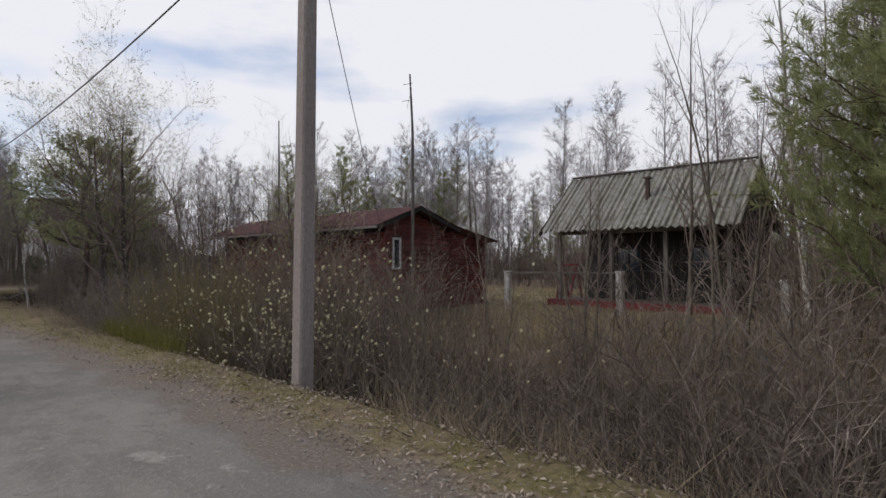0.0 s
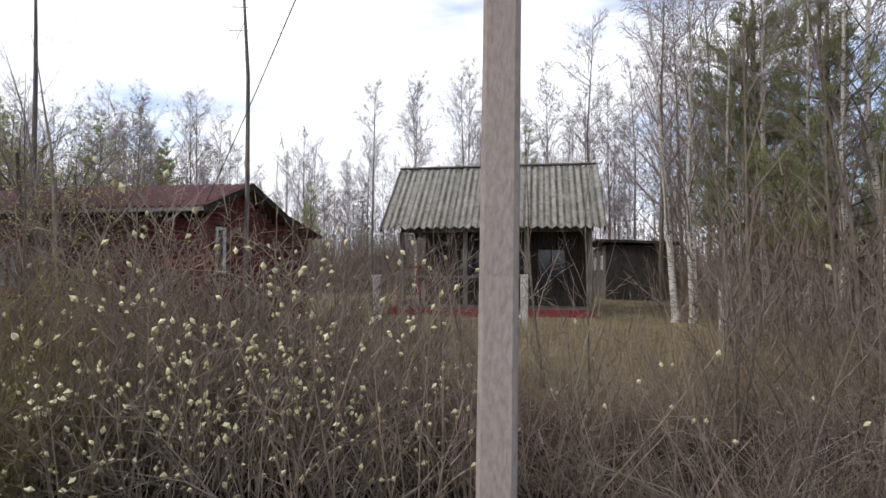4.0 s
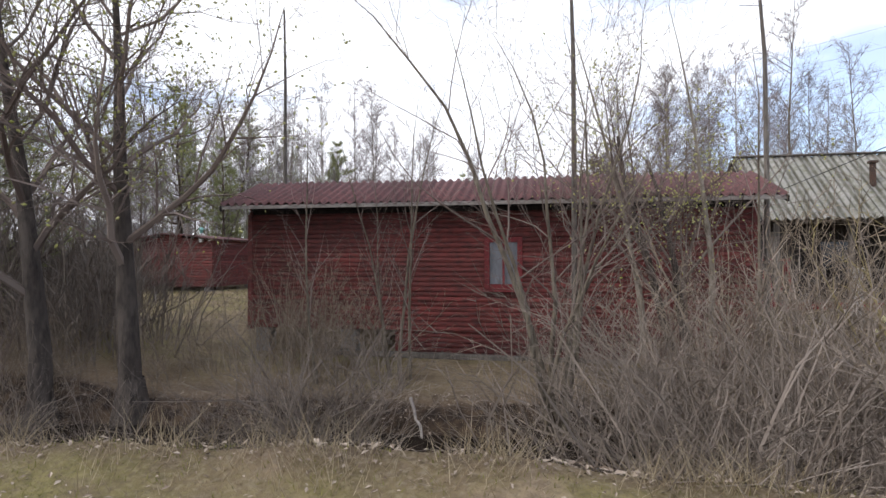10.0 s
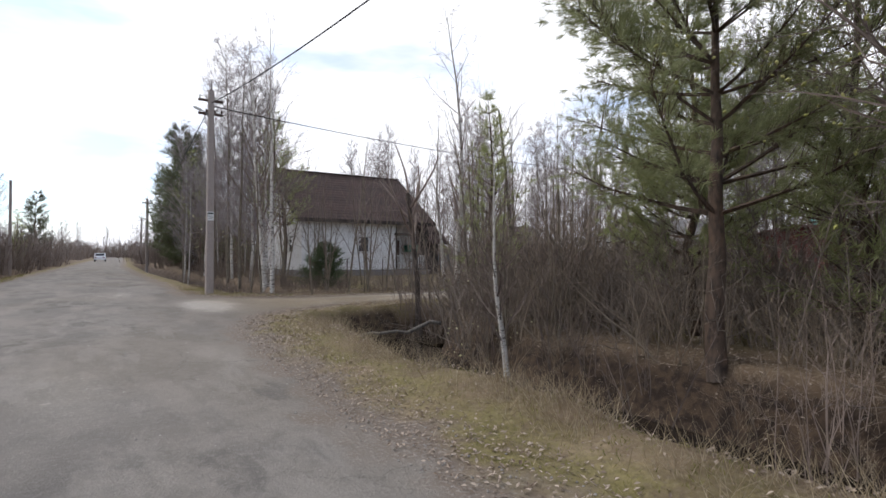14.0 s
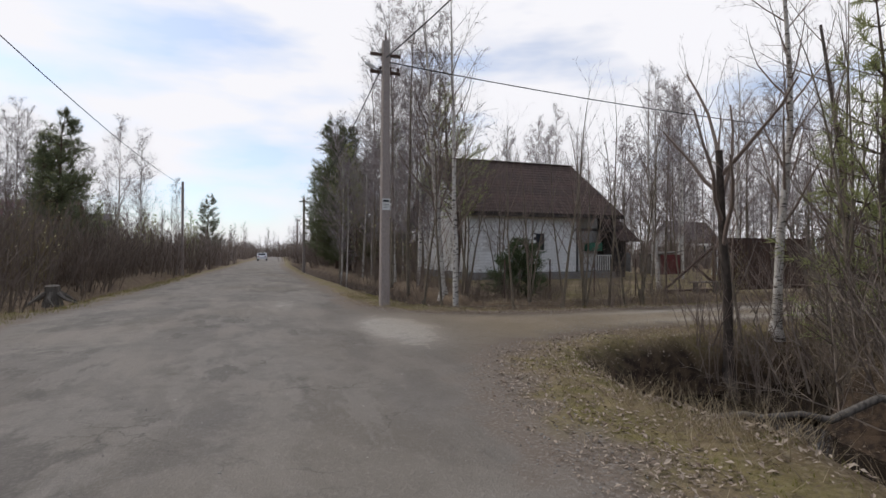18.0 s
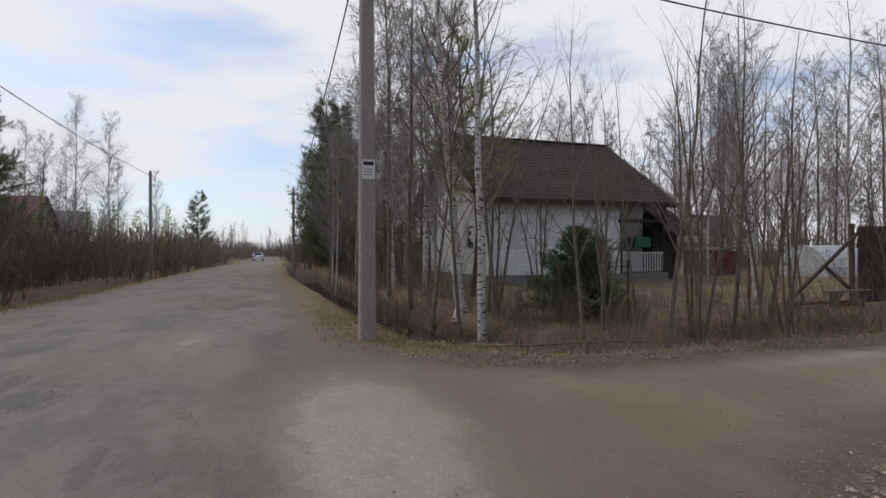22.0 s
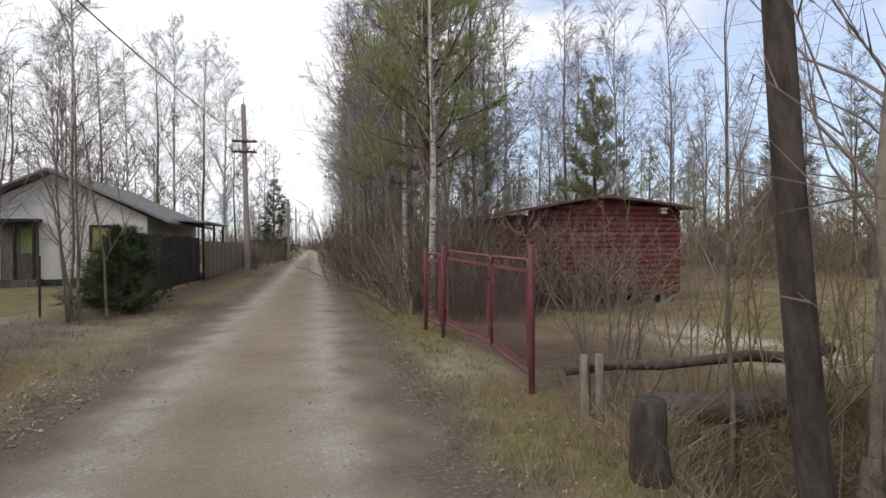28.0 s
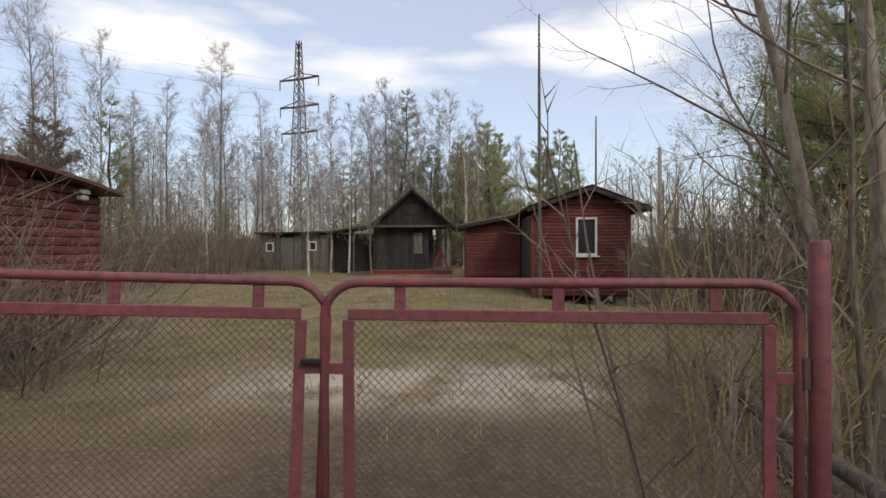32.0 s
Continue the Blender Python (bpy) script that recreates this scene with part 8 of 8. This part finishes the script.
verge = lambda x, y, d: (d < -0.35) & (d > -3.2)
soup("dry_grass", np.concatenate([
    blades(2600, -26.9, -22.8, 10.2, 13.9, 0.06, 0.24, 0.009, lambda x, y, d: d < -1.0, 51, 9, 0.08, 1.6, -0.5),
    blades(1700, -28, 12, 1.6, 5.0, 0.03, 0.11, 0.008, verge, 1, 6, 0.07, 1.6),
    blades(1500, -26, -5, 2.5, 4.4, 0.12, 0.36, 0.006, lambda x, y, d: (d < -1.2) & (d > -2.6) & (np.sin(x * 2.1) + np.sin(x * 5.3 + 1) > -0.4), 2, 12, 0.12, 1.5, -0.3),
    blades(420, -17, 8, 4.0, 5.0, 0.15, 0.45, 0.006, lambda x, y, d: (d < -2.0) & (np.sin(x * 1.7) > -0.5), 9, 12, 0.1, 1.5, -0.6),
    blades(2200, -27.4, -23.0, 10.8, 14.6, 0.05, 0.24, 0.007, lambda x, y, d: (d < -1.4) & ((x > -26.6) | (y < 12.2)), 8, 10, 0.09, 1.8),
    blades(7000, -25.4, -18.5, 9.8, 13.8, 0.02, 0.07, 0.012, lambda x, y, d: d < -1.5, 54, 8, 0.12, 5.0, -0.6),
    blades(700, -25.2, -22.2, 10.6, 13.6, 0.2, 0.5, 0.009, lambda x, y, d: d < -1.5, 55, 18, 0.06, 2.4, -0.6),
    blades(520, 4.6, 9.4, 4.0, 5.6, 0.2, 0.6, 0.008, lambda x, y, d: d < -1.3, 56, 14, 0.09, 1.4, -0.7),
    blades(1300, -26.9, -22.6, 9.6, 13.8, 0.15, 0.42, 0.008, lambda x, y, d: d < -1.2, 53, 14, 0.07, 2.2, -0.75),
    blades(1700, -29, -24, 6, 15, 0.06, 0.24, 0.007, lambda x, y, d: (d < -0.5) & (d > -4), 3, 7, 0.07, 1.0),
    blades(3600, -40, -31, 2.5, 24, 0.05, 0.2, 0.008, lambda x, y, d: (d < -0.3) & (d > -3.5), 4, 8, 0.09, 1.4),
    blades(9000, -25, 10, 8, 27, 0.04, 0.15, 0.012, lambda x, y, d: d < -3, 5, 6, 0.1, 1.2),
    blades(2600, -5, 12, 7.2, 13, 0.2, 0.55, 0.010, lambda x, y, d: d < -3, 6, 8, 0.1, 0.5),
    blades(1500, -62, -31, -7.5, -3.0, 0.06, 0.25, 0.014, lambda x, y, d: (d < -0.3) & (d > -3), 7, 6, 0.1, 0.8)]), M_STRAW, "dry yellow grass tufts on verge and meadow", "grass")
soup("green_grass", np.concatenate([
    blades(5200, -28, 12, 1.6, 5.0, 0.015, 0.06, 0.008, lambda x, y, d: (d < -0.6) & (d > -1.9), 11, 7, 0.06, 1.2),
    blades(2500, -24, 6, 12, 24, 0.03, 0.1, 0.012, lambda x, y, d: d < -3, 12, 6, 0.1, 1.0),
    blades(2600, -29, -27.0, 8, 30, 0.03, 0.09, 0.008, lambda x, y, d: (d < -0.2) & (d > -1.6), 13, 7, 0.05, 0.9),
    blades(500, -3.5, 0.2, 3.8, 5.0, 0.15, 0.5, 0.009, lambda x, y, d: d < -1.2, 14, 12, 0.08, 0.7),
    blades(5200, -38, -31.2, 3.0, 14, 0.02, 0.07, 0.009, lambda x, y, d: (d < -0.6) & (d > -1.6), 52, 9, 0.06, 1.2),
    blades(900, -40, -31, 3, 24, 0.03, 0.09, 0.009, lambda x, y, d: (d < -0.4) & (d > -2.5), 15, 6, 0.07, 1.0),
    blades(3200, -62, -31, -7.5, -3.0, 0.04, 0.12, 0.014, lambda x, y, d: (d < -0.2) & (d > -1.7), 16, 6, 0.1, 0.8)]), M_GRASS, "short fresh green grass on verge and lawn", "grass")


def litter(count, x0, x1, y0, y1, size, keep, seed):
    r = np.random.RandomState(seed)
    x, y = r.uniform(x0, x1, count), r.uniform(y0, y1, count)
    d, _ = road_distance(x, y)
    ok = keep(x, y, d) & ((height(x, y) > -0.3) | (r.uniform(0, 1, count) < 0.25))
    x, y = x[ok], y[ok]
    k = len(x)
    c = np.stack([x, y, height(x, y) + r.uniform(0.006, 0.03, k)], -1)
    a, s = r.uniform(0, 6.283, k), size * r.uniform(0.6, 1.4, k)
    u = np.stack([np.cos(a), np.sin(a), r.uniform(-0.5, 0.5, k)], -1) * s[:, None]
    v = np.stack([-np.sin(a), np.cos(a), r.uniform(-0.5, 0.5, k)], -1) * (s * 0.5)[:, None]
    mid = c + np.array([0, 0, 1]) * (s * 0.18)[:, None]
    t1 = np.stack([c - u, mid + v, c + u], 1)
    t2 = np.stack([c - u, c + u, mid - v], 1)
    return np.concatenate([t1, t2])


soup("fallen_twigs", np.concatenate([
    blades(5200, -26.5, 9, 3.3, 8.0, 0.03, 0.12, 0.008, lambda x, y, d: d < -1.3, 31, 3, 0.12, 5.0, -0.9),
    blades(1500, -27.2, -24, 6, 14, 0.03, 0.12, 0.008, lambda x, y, d: d < -0.9, 32, 3, 0.12, 5.0, -0.85),
    blades(1500, -37, -32.3, 4, 14, 0.03, 0.10, 0.008, lambda x, y, d: d < -0.7, 33, 3, 0.12, 5.0, -0.5)]), M_SHRUB, "fallen brown twigs matted on the ditch banks", "twigs")
soup("fallen_leaves", np.concatenate([
    litter(12000, -25, 2, 3.2, 7.6, 0.024, lambda x, y, d: d < -1.4, 28),
    litter(9000, -23, -7, 1.6, 3.4, 0.018, lambda x, y, d: (d < -0.05) & (d > -0.95), 29),
    litter(11000, -28, 11, 1.8, 4.6, 0.019, lambda x, y, d: (d < -0.1) & (d > -1.0), 21),
    litter(6000, -28, 11, 1.8, 4.8, 0.02, lambda x, y, d: (d < -1.0) & (d > -2.8), 20),
    litter(7000, -27.0, -22.6, 8.5, 14, 0.026, lambda x, y, d: (d < -0.9), 22),
    litter(9000, -29, -22, 2.4, 8, 0.024, lambda x, y, d: (d < -0.3), 27),
    litter(6000, -36, -30.8, 3, 16, 0.024, lambda x, y, d: (d < -0.1) & (d > -1.3), 23),
    litter(8000, -36, -30.8, 3, 16, 0.022, lambda x, y, d: (d < -1.3) & (d > -3.5), 43),
    litter(6000, -33.2, -30.8, 4, 17, 0.02, lambda x, y, d: (d < 0.0) & (d > -1.1), 41),
    litter(1500, -29.2, -26.8, 5, 20, 0.018, lambda x, y, d: (d < -0.1) & (d > -1.8), 42),
    litter(5000, 1, 10, 2.3, 4.7, 0.022, lambda x, y, d: (d < -0.3) & (d > -2.4), 25),
    litter(5000, -10, -6, 3.8, 8, 0.032, lambda x, y, d: d < -1.2, 26),
    litter(2500, -24, 10, 4.5, 9, 0.035, lambda x, y, d: d < -2, 24)]), M_LEAF, "dead brown leaves scattered on the verge", "leaves")


def stones(count, seed):
    r = random.Random(seed)
    g = Geo()
    while len(g.f) < count * 8:
        x, y = r.uniform(-34, 9), r.uniform(-3.6, 22)
        d = float(road_distance(x, y)[0])
        on_track = 6 < y and abs(abs(x + 29.75) - 0.78) < 0.4 and r.random() < 0.35
        if on_track or -0.75 < d < 0.05 or (d > 0 and y < 6 and r.random() < 0.05) or (x < -27 and y > 5 and d > -0.4 and r.random() < 0.3):
            s = r.uniform(0.005, 0.016)
            g.blob((x, y, ground_z(x, y) + s * 0.3), s, s * r.uniform(0.6, 1), s * 0.6, Matrix.Rotation(r.random() * 6, 3, "Z"))
    ob = new("gravel", g.mesh("gravel", M_STONE))
    tagged(ob, "small loose stones along the road edge", "gravel", "", "stuff")


stones(6500, 4)
